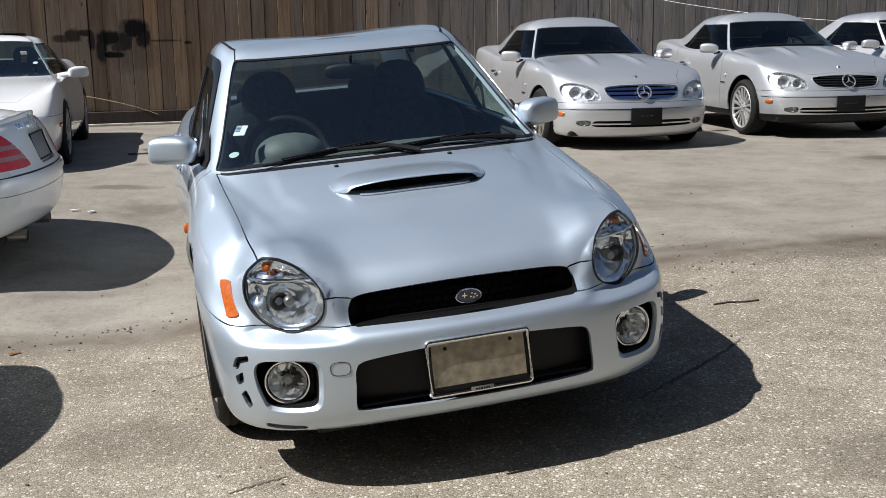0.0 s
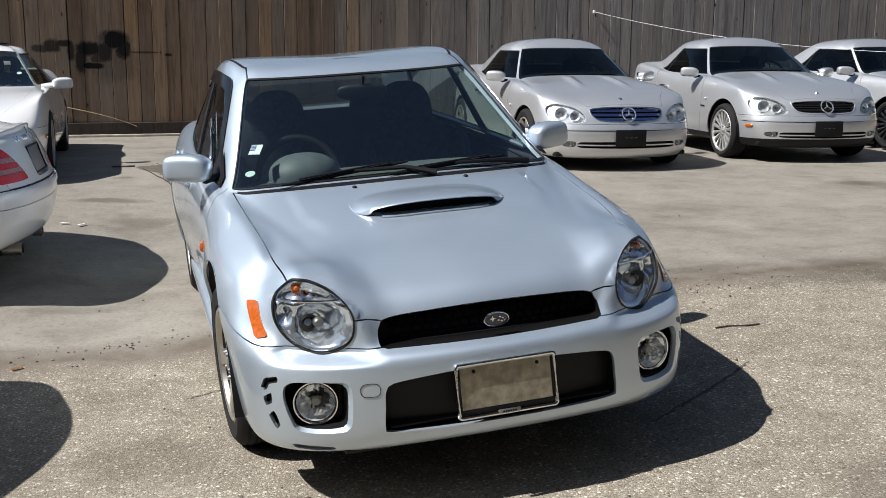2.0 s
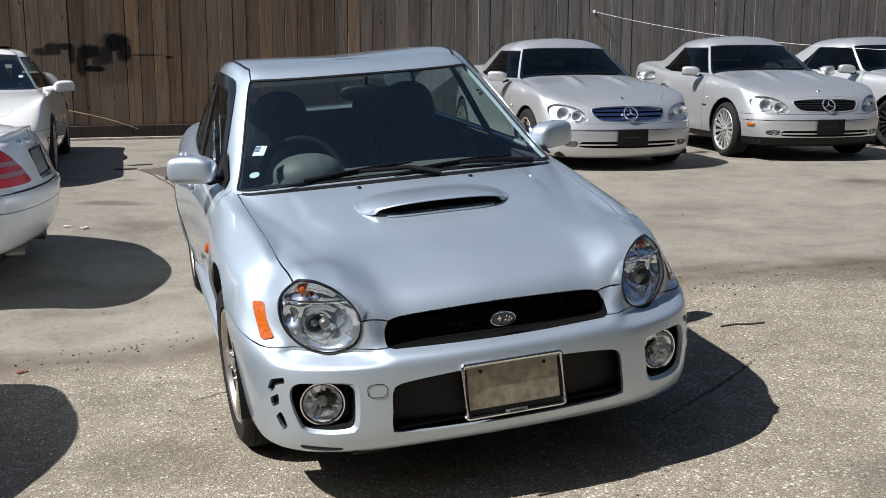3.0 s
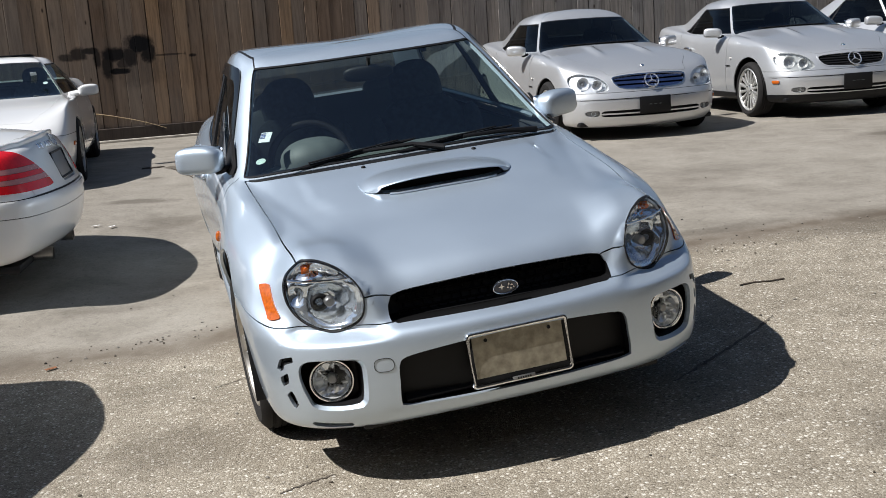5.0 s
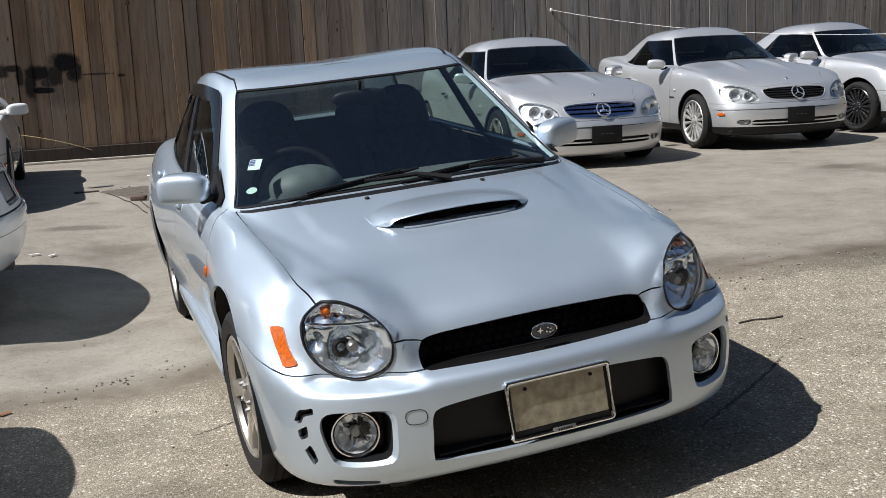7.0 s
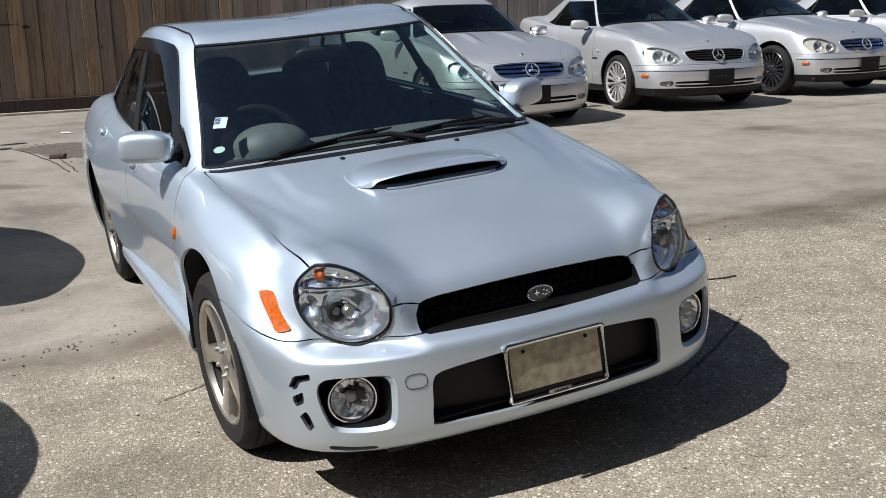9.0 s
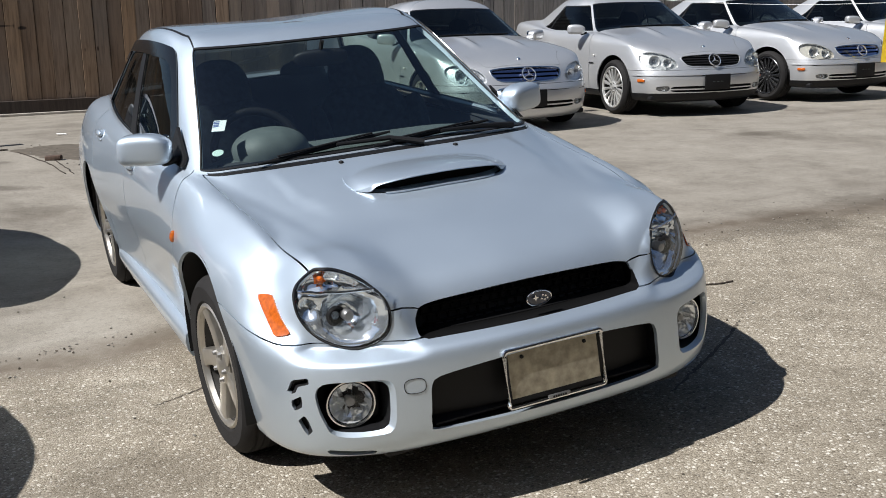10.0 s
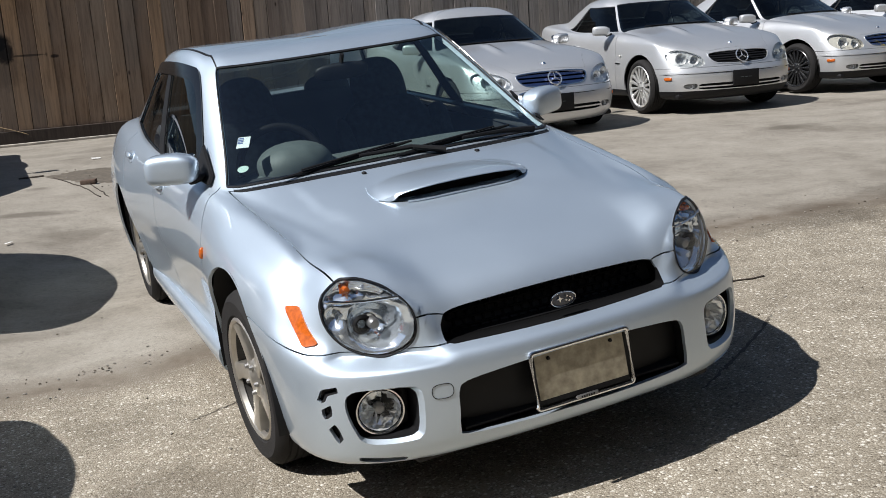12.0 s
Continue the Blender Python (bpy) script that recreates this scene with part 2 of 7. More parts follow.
def fence_wood(name, dark=1.0):
    m, nd, lk, p = material(name)
    vec = coords(nd)
    info = nd.new("ShaderNodeObjectInfo")
    shift = nd.new("ShaderNodeVectorMath")
    shift.operation = "ADD"
    comb = nd.new("ShaderNodeCombineXYZ")
    lk.new(calc(nd, lk, "MULTIPLY", info.outputs["Random"], 37.0), comb.inputs[2])
    lk.new(calc(nd, lk, "MULTIPLY", info.outputs["Random"], 11.0), comb.inputs[0])
    lk.new(vec, shift.inputs[0])
    lk.new(comb.outputs[0], shift.inputs[1])
    mp = nd.new("ShaderNodeMapping")
    mp.inputs["Scale"].default_value = (9.0, 9.0, 0.55)
    lk.new(shift.outputs[0], mp.inputs[0])
    grain = noise_tex(nd, lk, mp.outputs[0], 3.2, 8, 0.65, 0.6)
    tone = ramp(nd, lk, info.outputs["Random"], [(0.0, (0.15, 0.098, 0.064)), (0.25, (0.215, 0.148, 0.100)), (0.5, (0.18, 0.138, 0.108)), (0.75, (0.25, 0.182, 0.128)), (0.9, (0.30, 0.185, 0.10)), (1.0, (0.20, 0.16, 0.13))])
    gr = ramp(nd, lk, grain, [(0.25, (0.42, 0.40, 0.38)), (0.55, (1.0, 1.0, 1.0)), (0.8, (1.35, 1.30, 1.24))])
    # the boards turn greyer and paler along the fence
    wsep = nd.new("ShaderNodeSeparateXYZ")
    lk.new(world_pos(nd), wsep.inputs[0])
    along = nd.new("ShaderNodeMapRange")
    along.interpolation_type = "SMOOTHSTEP"
    along.inputs[1].default_value, along.inputs[2].default_value = 0.5, 5.0
    along.inputs[4].default_value = 0.8
    lk.new(wsep.outputs[0], along.inputs[0])
    grey = ramp(nd, lk, info.outputs["Random"], [(0.0, (0.26, 0.25, 0.245)), (0.4, (0.34, 0.328, 0.318)), (0.7, (0.30, 0.275, 0.25)), (1.0, (0.39, 0.378, 0.365))])
    col = mixc(nd, lk, 1.0, mixc(nd, lk, along.outputs[0], tone, grey), gr, "MULTIPLY")
    weather = noise_tex(nd, lk, world_pos(nd), 0.55, 5, 0.6)
    col = mixc(nd, lk, ramp(nd, lk, weather, [(0.40, (0, 0, 0)), (0.65, (0.35, 0.35, 0.35))]), col, (0.19, 0.17, 0.15))
    # knots
    kn = nd.new("ShaderNodeTexVoronoi")
    kn.inputs["Scale"].default_value = 2.3
    km = nd.new("ShaderNodeMapping")
    km.inputs["Scale"].default_value = (2.4, 1.0, 1.0)
    lk.new(shift.outputs[0], km.inputs[0])
    lk.new(km.outputs[0], kn.inputs["Vector"])
    col = mixc(nd, lk, ramp(nd, lk, kn.outputs["Distance"], [(0.04, (0.9, 0.9, 0.9)), (0.095, (0, 0, 0))]), col, (0.03, 0.02, 0.014))
    # black spray paint: soft overlapping blots
    dust_ = noise_tex(nd, lk, world_pos(nd), 9.0, 5, 0.65)
    total = None
    for bx, bz, hx, hz, amount in SPRAY:
        ex = calc(nd, lk, "DIVIDE", calc(nd, lk, "SUBTRACT", wsep.outputs[0], bx), hx)
        ez = calc(nd, lk, "DIVIDE", calc(nd, lk, "SUBTRACT", wsep.outputs[2], bz), hz)
        d = calc(nd, lk, "SQRT", calc(nd, lk, "ADD", calc(nd, lk, "POWER", calc(nd, lk, "ABSOLUTE", ex), 2.6), calc(nd, lk, "POWER", calc(nd, lk, "ABSOLUTE", ez), 2.6)))
        d = calc(nd, lk, "ADD", d, calc(nd, lk, "MULTIPLY_ADD", dust_, 1.3, -0.65))
        mr = nd.new("ShaderNodeMapRange")
        mr.interpolation_type = "SMOOTHSTEP"
        mr.inputs[1].default_value, mr.inputs[2].default_value = 0.60, 1.35
        mr.inputs[3].default_value, mr.inputs[4].default_value = amount, 0.0
        lk.new(d, mr.inputs[0])
        total = mr.outputs[0] if total is None else calc(nd, lk, "MAXIMUM", total, mr.outputs[0])
    col = mixc(nd, lk, total, col, (0.006, 0.006, 0.007))
    if dark != 1.0:
        col = mixc(nd, lk, 1.0, col, (dark, dark, dark * 1.05), "MULTIPLY")
    lk.new(col, p.inputs["Base Color"])
    p.inputs["Roughness"].default_value = 0.85
    p.inputs["Specular IOR Level"].default_value = 0.2
    bump(nd, lk, grain, 0.5, 0.004, p)
    return m


SILVER = car_paint("silver_blue_paint", (0.55, 0.637, 0.725), 0.78, 0.50, dust=0.04)
SILVER_WARM = car_paint("silver_paint", (0.67, 0.68, 0.69), 0.70, 0.43, dust=0.04)
WHITE = car_paint("white_paint", (0.80, 0.80, 0.79), 0.0, 0.35, flake=0.01, dust=0.10)
RUBBER = plain("tyre_rubber", (0.019, 0.018, 0.018), 0.82, var=0.25, scale=14, bumps=0.3, spec=0.2)
BLACK = plain("black_plastic", (0.008, 0.008, 0.009), 0.55, var=0.2, spec=0.3)
VISOR = plain("smoked_visor_plastic", (0.006, 0.006, 0.0065), 0.18, var=0.1, spec=0.5)
DARK = plain("dark_interior", (0.022, 0.024, 0.028), 0.75, var=0.25, scale=20)
SEAT = plain("dark_seat_cloth", (0.055, 0.062, 0.075), 0.9, var=0.3, scale=40, bumps=0.2)
DASH = plain("grey_dash_plastic", (0.085, 0.10, 0.10), 0.6, var=0.15, scale=20)
TRIMGREY = plain("grey_interior_trim", (0.17, 0.18, 0.19), 0.8, var=0.12)
CHROME = plain("chrome", (0.82, 0.83, 0.84), 0.12, metal=1.0, var=0.04)
MIRROR = plain("mirror_glass", (0.85, 0.87, 0.88), 0.09, metal=1.0, var=0.01)
LAMPCHROME = plain("lamp_reflector_chrome", (0.84, 0.91, 0.98), 0.12, metal=0.86, var=0.03, scale=40)
LAMPSILVER = plain("lamp_housing_silver", (0.80, 0.82, 0.84), 0.3, metal=0.45, var=0.06, scale=40)
FACET = plain("bright_faceted_reflector", (0.92, 0.95, 0.98), 0.12, metal=0.7, var=0.03, scale=40)
MESHBLACK = plain("grille_black", (0.004, 0.004, 0.0045), 0.8, var=0.2, spec=0.12)
ALLOY = plain("brushed_alloy", (0.52, 0.49, 0.44), 0.40, metal=0.9, var=0.12, scale=20)
ALLOY_GREY = plain("dusty_grey_alloy", (0.42, 0.41, 0.39), 0.45, metal=0.8, var=0.15, scale=20)
AMBER = plain("amber_lens", (0.50, 0.105, 0.010), 0.20, coat=1.0, var=0.30, scale=90)
RED = plain("red_lens", (0.66, 0.008, 0.014), 0.2, coat=0.35, var=0.12, scale=40)
CLEARLENS = plain("milky_lens", (0.62, 0.60, 0.55), 0.2, coat=1.0, var=0.1, scale=60)
WINDOW = glass("window_glass", (0.70, 0.82, 0.78), 0.08)
TINTED = glass("tinted_glass", (0.17, 0.20, 0.20), 0.0)
REAR_TINT = glass("tinted_rear_glass", (0.36, 0.44, 0.43), 0.02)
# dark tint that stands for the shaded cabin behind the near doors
CABIN_SHADE = glass("cabin_shade_glass", (0.13, 0.15, 0.145), 0.0)
LAMPGLASS = glass("lamp_lens_glass", (0.96, 0.97, 0.98), 0.0)
# tan blotches stand for the ground mirrored in the bare metal
PLATE_BACK = plain("reflected_ground_panel", (0.36, 0.325, 0.25), 0.35, metal=0.6, var=0.35, scale=30)
LABEL_WHITE = plain("white_label", (0.72, 0.76, 0.78), 0.5, var=0.05)
LABEL_BLUE = plain("blue_print", (0.10, 0.14, 0.34), 0.5)
LABEL_GREEN = plain("pale_green_label", (0.48, 0.62, 0.58), 0.5, var=0.06)
GREYMETAL = plain("dull_steel", (0.30, 0.30, 0.30), 0.45, metal=0.8)
EXHAUST = plain("exhaust_steel", (0.42, 0.40, 0.38), 0.35, metal=1.0, var=0.3)
GROUND = ground_material()
# dark, so that the added walls give back little light
BLOCK_WALL = plain("dark_block_wall", (0.085, 0.075, 0.068), 0.9, var=0.25, scale=1.2, bumps=0.3)
FENCE = fence_wood("fence_board_wood")
FENCE_DARK = fence_wood("dark_base_board_wood", 0.32)

# ---------------------------------------------------------------- mesh helpers
def mesh_of(name, verts, faces, mat, smooth=True):
    me = bpy.data.meshes.new(name)
    me.from_pydata([tuple(v) for v in verts], [], [tuple(f) for f in faces])
    me.materials.append(mat)
    if smooth:
        me.polygons.foreach_set("use_smooth", [True] * len(me.polygons))
    me.update()
    return me


def place(name, me, parent=None, m=None, label=""):
    ob = new(name, me)
    if parent is not None:
        ob.parent = parent
    if m is not None:
        ob.matrix_basis = m
    return tagged(ob, label)


def part(name, bm, mat, parent=None, label="", smooth=True, m=None):
    """Links a bmesh as one mesh object under a thing or a part."""
    bmesh.ops.recalc_face_normals(bm, faces=bm.faces[:])
    me = bpy.data.meshes.new(name)
    bm.to_mesh(me)
    bm.free()
    me.materials.append(mat)
    if smooth:
        me.polygons.foreach_set("use_smooth", [True] * len(me.polygons))
        me.set_sharp_from_angle(angle=radians(38))
    return place(name, me, parent, m, label)


def root(name, m, label, category, group="", kind=""):
    ob = new(name)
    ob.empty_display_size = 0.2
    ob.matrix_basis = m
    return tagged(ob, label, category, group, kind)


def box(sx, sy, sz, bevel=0.0, seg=2, at=(0, 0, 0), rot=None, bm=None):
    bm = bm or bmesh.new()
    m = Matrix.Translation(at)
    if rot is not None:
        m = m @ Euler([radians(a) for a in rot]).to_matrix().to_4x4()
    r = bmesh.ops.create_cube(bm, size=1.0, matrix=m @ Matrix.Diagonal((sx, sy, sz, 1)))
    if bevel:
        es = list({e for v in r["verts"] for e in v.link_edges})
        bmesh.ops.bevel(bm, geom=es, offset=bevel, segments=seg, affect="EDGES", profile=0.5)
    return bm


def lathe(profile, steps=48, axis="x", bm=None, at=(0, 0, 0), arc=360.0):
    """A profile of (radius, along) turned about an axis."""
    bm = bm or bmesh.new()
    full = arc >= 359.9
    rings = []
    for k in range(steps if full else steps + 1):
        a = radians(arc) * k / steps
        ring = []
        for r, h in profile:
            p = {"x": (h, r * math.cos(a), r * math.sin(a)), "y": (r * math.cos(a), h, r * math.sin(a)), "z": (r * math.cos(a), r * math.sin(a), h)}[axis]
            ring.append(bm.verts.new((p[0] + at[0], p[1] + at[1], p[2] + at[2])))
        rings.append(ring)
    for k in range(steps):
        a, b = rings[k], rings[(k + 1) % len(rings)]
        for i in range(len(profile) - 1):
            bm.faces.new((a[i], b[i], b[i + 1], a[i + 1]))
    return bm


def tube(points, radius, sides=8, bm=None, closed=False, taper=None):
    """A round bar along a line of points."""
    bm = bm or bmesh.new()
    pts = [Vector(p) for p in points]
    rings = []
    for i, p in enumerate(pts):
        a = pts[i - 1] if i or closed else p
        b = pts[(i + 1) % len(pts)] if i + 1 < len(pts) or closed else p
        d = (b - a).normalized()
        side = d.cross(Vector((0, 0, 1)))
        side = side.normalized() if side.length > 1e-3 else Vector((1, 0, 0))
        up = side.cross(d)
        r = radius * (taper[i] if taper else 1.0)
        rings.append([bm.verts.new(p + r * (math.cos(2 * math.pi * k / sides) * side + math.sin(2 * math.pi * k / sides) * up)) for k in range(sides)])
    n = len(rings)
    for i in range(n if closed else n - 1):
        a, b = rings[i], rings[(i + 1) % n]
        for k in range(sides):
            bm.faces.new((a[k], a[(k + 1) % sides], b[(k + 1) % sides], b[k]))
    if not closed:
        bm.faces.new(rings[0][::-1])
        bm.faces.new(rings[-1])
    return bm


def bezier(p0, p1, p2, p3, n=12):
    out = []
    for i in range(n + 1):
        t = i / n
        a, b, c, d = (1 - t) ** 3, 3 * t * (1 - t) ** 2, 3 * t * t * (1 - t), t ** 3
        out.append(tuple(a * p0[k] + b * p1[k] + c * p2[k] + d * p3[k] for k in range(len(p0))))
    return out


def smoothstep(x, a, b):
    t = np.clip((np.asarray(x, float) - a) / (b - a), 0, 1)
    return t * t * (3 - 2 * t)


# ---- skins: a smooth sheet over a net of guide rows, cut along curves
class Skin:
    """Vertices, their net coordinates (u round the car, v upwards) and faces."""

    def __init__(self, xyz, uv, faces, n=None):
        self.p, self.uv, self.f = np.asarray(xyz, float), np.asarray(uv, float), faces
        self.n = self.normals() if n is None else np.asarray(n, float)

    def keep(self, field):
        """The part where the field is positive, cut exactly along its zero line. field(p, uv) gives a value for each vertex."""
        d = np.asarray(field(self.p, self.uv), float)
        d = np.where(np.abs(d) < 1e-7, 1e-7, d)
        pos = d > 0
        pts, uvs, nrm = [], [], []
        index, cut, faces = {}, {}, []

        def own(i):
            if i not in index:
                index[i] = len(pts)
                pts.append(self.p[i])
                uvs.append(self.uv[i])
                nrm.append(self.n[i])
            return index[i]

        def between(i, j):
            key = (i, j) if i < j else (j, i)
            if key not in cut:
                t = d[key[0]] / (d[key[0]] - d[key[1]])
                cut[key] = len(pts)
                pts.append(self.p[key[0]] + t * (self.p[key[1]] - self.p[key[0]]))
                uvs.append(self.uv[key[0]] + t * (self.uv[key[1]] - self.uv[key[0]]))
                k = self.n[key[0]] + t * (self.n[key[1]] - self.n[key[0]])
                nrm.append(k / max(np.linalg.norm(k), 1e-9))
            return cut[key]

        for f in self.f:
            inside = [pos[i] for i in f]
            if all(inside):
                faces.append(tuple(own(i) for i in f))
            elif any(inside):
                poly = []
                for k, i in enumerate(f):
                    j = f[(k + 1) % len(f)]
                    if pos[i]:
                        poly.append(own(i))
                    if pos[i] != pos[j]:
                        poly.append(between(i, j))
                if len(poly) > 2:
                    faces.append(tuple(poly))
        return Skin(np.array(pts).reshape(-1, 3), np.array(uvs).reshape(-1, 2), faces, np.array(nrm).reshape(-1, 3))

    def split(self, field, gap=0.0):
        """Both sides of a line, with a gap between them."""
        return self.keep(lambda p, uv: field(p, uv) - gap), self.keep(lambda p, uv: -field(p, uv) - gap)

    def normals(self):
        n = np.zeros_like(self.p)
        for f in self.f:
            a, b, c = self.p[f[0]], self.p[f[1]], self.p[f[-1]]
            k = np.cross(b - a, c - a)
            for i in f:
                n[i] += k
        ln = np.linalg.norm(n, axis=1, keepdims=True)
        return n / np.maximum(ln, 1e-12)

    def moved(self, by):
        """A copy set in (minus) or out along the normals."""
        return Skin(self.p + self.n * by, self.uv, self.f, self.n)

    def rim(self):
        """The directed edges on the border."""
        seen = {(a, b) for f in self.f for a, b in zip(f, f[1:] + f[:1])}
        return [(a, b) for a, b in seen if (b, a) not in seen]

    def link(self, name, mat, parent, label="", thick=0.006, smooth_normals=True):
        """One panel: the sheet and, round its border, a flange turned inwards."""
        if not self.f:
            return None
        n = len(self.p)
        verts, faces, nrm = [self.p], list(self.f), [self.n]
        if thick:
            base = n
            for a, b in sorted(self.rim()):
                e = self.p[b] - self.p[a]
                m = 0.5 * (self.n[a] + self.n[b])
                out = np.cross(e, m)
                out = out / max(np.linalg.norm(out), 1e-9)
                verts.append(np.array([self.p[a], self.p[b], self.p[b] - m * thick, self.p[a] - m * thick]))
                nrm.append(np.array([out] * 4))
                faces.append((base + 1, base, base + 3, base + 2))
                base += 4
        verts, nrm = np.concatenate(verts), np.concatenate(nrm)
        me = mesh_of(name, verts, faces, mat)
        if smooth_normals:
            me.normals_split_custom_set_from_vertices([tuple(k) for k in nrm])
        return place(name, me, parent, None, label)


def bspline_matrix(n, per):
    """Weights of a uniform cubic B-spline over n controls (which are held at both ends), per steps in each span."""
    rows, coords_ = [], []
    for s in range(n - 1):
        for k in range(per if s < n - 2 else per + 1):
            t = k / per
            w = np.zeros(n)
            b = ((1 - t) ** 3 / 6, (3 * t ** 3 - 6 * t * t + 4) / 6, (-3 * t ** 3 + 3 * t * t + 3 * t + 1) / 6, t ** 3 / 6)
            for off, weight in zip((-1, 0, 1, 2), b):
                i = s + off
                if i < 0:
                    w[0] += 2 * weight
                    w[1] -= weight
                elif i > n - 1:
                    w[n - 1] += 2 * weight
                    w[n - 2] -= weight
                else:
                    w[i] += weight
            rows.append(w)
            coords_.append(s + t)
    return np.array(rows), np.array(coords_)


def net_skin(net, per_u=8, per_v=6):
    """A whole car skin from the net of one half: rows from the sill to the roof's middle line, columns from the nose's middle to the tail's."""
    net = np.asarray(net, float)                     # rows, columns, xyz
    flip = np.array([-1.0, 1, 1])
    wide = np.concatenate([net[:, 1:2] * flip, net, net[:, -2:-1] * flip], axis=1)
    wu, cu = bspline_matrix(wide.shape[1], per_u)
    keep = (cu >= 1 - 1e-9) & (cu <= wide.shape[1] - 2 + 1e-9)
    wu, cu = wu[keep], cu[keep] - 1
    wv, cv = bspline_matrix(net.shape[0], per_v)
    g = np.einsum("ur,vrk->vuk", wu, np.einsum("vr,rck->vck", wv, wide))
    g[:, 0, 0] = g[:, -1, 0] = 0.0
    nv, nu = g.shape[:2]
    half = g.reshape(-1, 3)
    uv = np.stack(np.meshgrid(cu, cv), -1).reshape(-1, 2)
    pts = np.concatenate([half, half * flip])
    # the two halves share the middle line
    other = np.arange(nv * nu).reshape(nv, nu) + nv * nu
    own = np.arange(nv * nu).reshape(nv, nu)
    other[:, 0], other[:, -1] = own[:, 0], own[:, -1]
    other[-1, :] = own[-1, :]
    faces = []
    for j in range(nv - 1):
        for i in range(nu - 1):
            faces.append((own[j, i], own[j, i + 1], own[j + 1, i + 1], own[j + 1, i]))
            faces.append((other[j, i + 1], other[j, i], other[j + 1, i], other[j + 1, i + 1]))
    return Skin(pts, np.concatenate([uv, uv]), [tuple(dict.fromkeys(int(k) for k in f)) for f in faces])


def polygon_field(x, z, pts):
    """Signed distance to a closed polygon (negative inside)."""
    x, z = np.asarray(x, float), np.asarray(z, float)
    best = np.full(x.shape, 1e9)
    inside = np.zeros(x.shape, bool)
    for (ax, az), (bx, bz) in zip(pts, pts[1:] + pts[:1]):
        ex, ez = bx - ax, bz - az
        t = np.clip(((x - ax) * ex + (z - az) * ez) / (ex * ex + ez * ez + 1e-12), 0, 1)
        best = np.minimum(best, np.hypot(x - ax - t * ex, z - az - t * ez))
        cond = (az > z) != (bz > z)
        with np.errstate(divide="ignore", invalid="ignore"):
            cross = x < (bx - ax) * (z - az) / (bz - az) + ax
        inside ^= cond & cross
    return np.where(inside, -best, best)


# ---------------------------------------------------------------- ground
def soft_clip(x, a, b, k=0.5):
    return a + k * math.log1p(math.exp(min((x - a) / k, 60))) - k * math.log1p(math.exp(min((x - b) / k, 60)))


def ground_z(x, y):
    """The lot falls away to one side near the sedan and levels out towards the fence."""
    near = 0.0707 * soft_clip(x, -1.3, 2.0, 0.3) + 0.011 * min(max(y, -4), 6)
    far = 0.25 - 0.03 * float(smoothstep(y, 9.0, 11.5))
    t = float(smoothstep(y, 3.5 - 1.6 * float(smoothstep(-x, 0.95, 1.8)), 7.0))
    z = near * (1 - t) + far * t
    return z


def grid_axis(lo, hi, step, out):
    a = list(np.arange(lo, hi + 1e-6, step))
    grow, v = step, hi
    right = []
    while v < out:
        grow *= 1.5
        v += grow
        right.append(v)
    grow, v, left = step, lo, []
    while v > -out:
        grow *= 1.5
        v -= grow
        left.append(v)
    return left[::-1] + a + right


def build_ground():
    xs, ys = grid_axis(-6, 12, 0.2, 600), grid_axis(-6, 14, 0.2, 600)
    verts = [(x, y, ground_z(x, y) + 0.004 * noise.noise((x * 0.9, y * 0.9, 0))) for y in ys for x in xs]
    nx = len(xs)
    faces = [(j * nx + i, j * nx + i + 1, (j + 1) * nx + i + 1, (j + 1) * nx + i) for j in range(len(ys) - 1) for i in range(nx - 1)]
    ob = place("ground", mesh_of("ground", verts, faces, GROUND))
    return tagged(ob, "worn grey-brown asphalt car lot with a sandy seam and oil stains", "ground", kind="structure")


build_ground()
FENCE_Y = 12.45


def build_fence():
    fence = root("fence", pose(0, FENCE_Y, 0.2), "tall weathered vertical-board wooden fence behind the parked cars", "fence", kind="structure")
    rnd = random.Random(4)
    w, h = 0.183, 2.55
    shapes = []
    for k in range(6):
        bm = box(w - 0.003 - 0.0008 * k, 0.02, h, 0.003, 1, at=(0, 0, h / 2))
        me = bpy.data.meshes.new("board")
        bm.to_mesh(me)
        bm.free()
        me.materials.append(FENCE)
        shapes.append(me)
    # unseen dark strips behind the joints, added to keep sky out of the gaps
    bm = box(0.05, 0.016, h - 0.05, 0, 1, at=(0, 0, h / 2))
    batten = bpy.data.meshes.new("batten")
    bm.to_mesh(batten)
    bm.free()
    batten.materials.append(FENCE_DARK)
    x, n = -15.0, 0
    while x < 27.0:
        place("board", shapes[n % 6], fence, pose(x, rnd.uniform(-0.003, 0.003), rnd.uniform(-0.03, 0.03), 0, rnd.uniform(-0.25, 0.25), rnd.uniform(-0.3, 0.3)))
        place("batten", batten, fence, pose(x + w / 2, 0.022, 0))
        x += w + rnd.uniform(-0.0005, 0.002)
        n += 1
    for k in range(9):
        part("post", box(0.12, 0.12, 2.6, 0.006, 1, at=(-14 + 5 * k, 0.11, 1.3)), FENCE_DARK, fence)
    part("base_board", box(42.2, 0.04, 0.19, 0.006, 1, at=(6.0, -0.035, 0.095)), FENCE_DARK, fence, "dark tarred base board")
    return fence


FENCE_OB = build_fence()


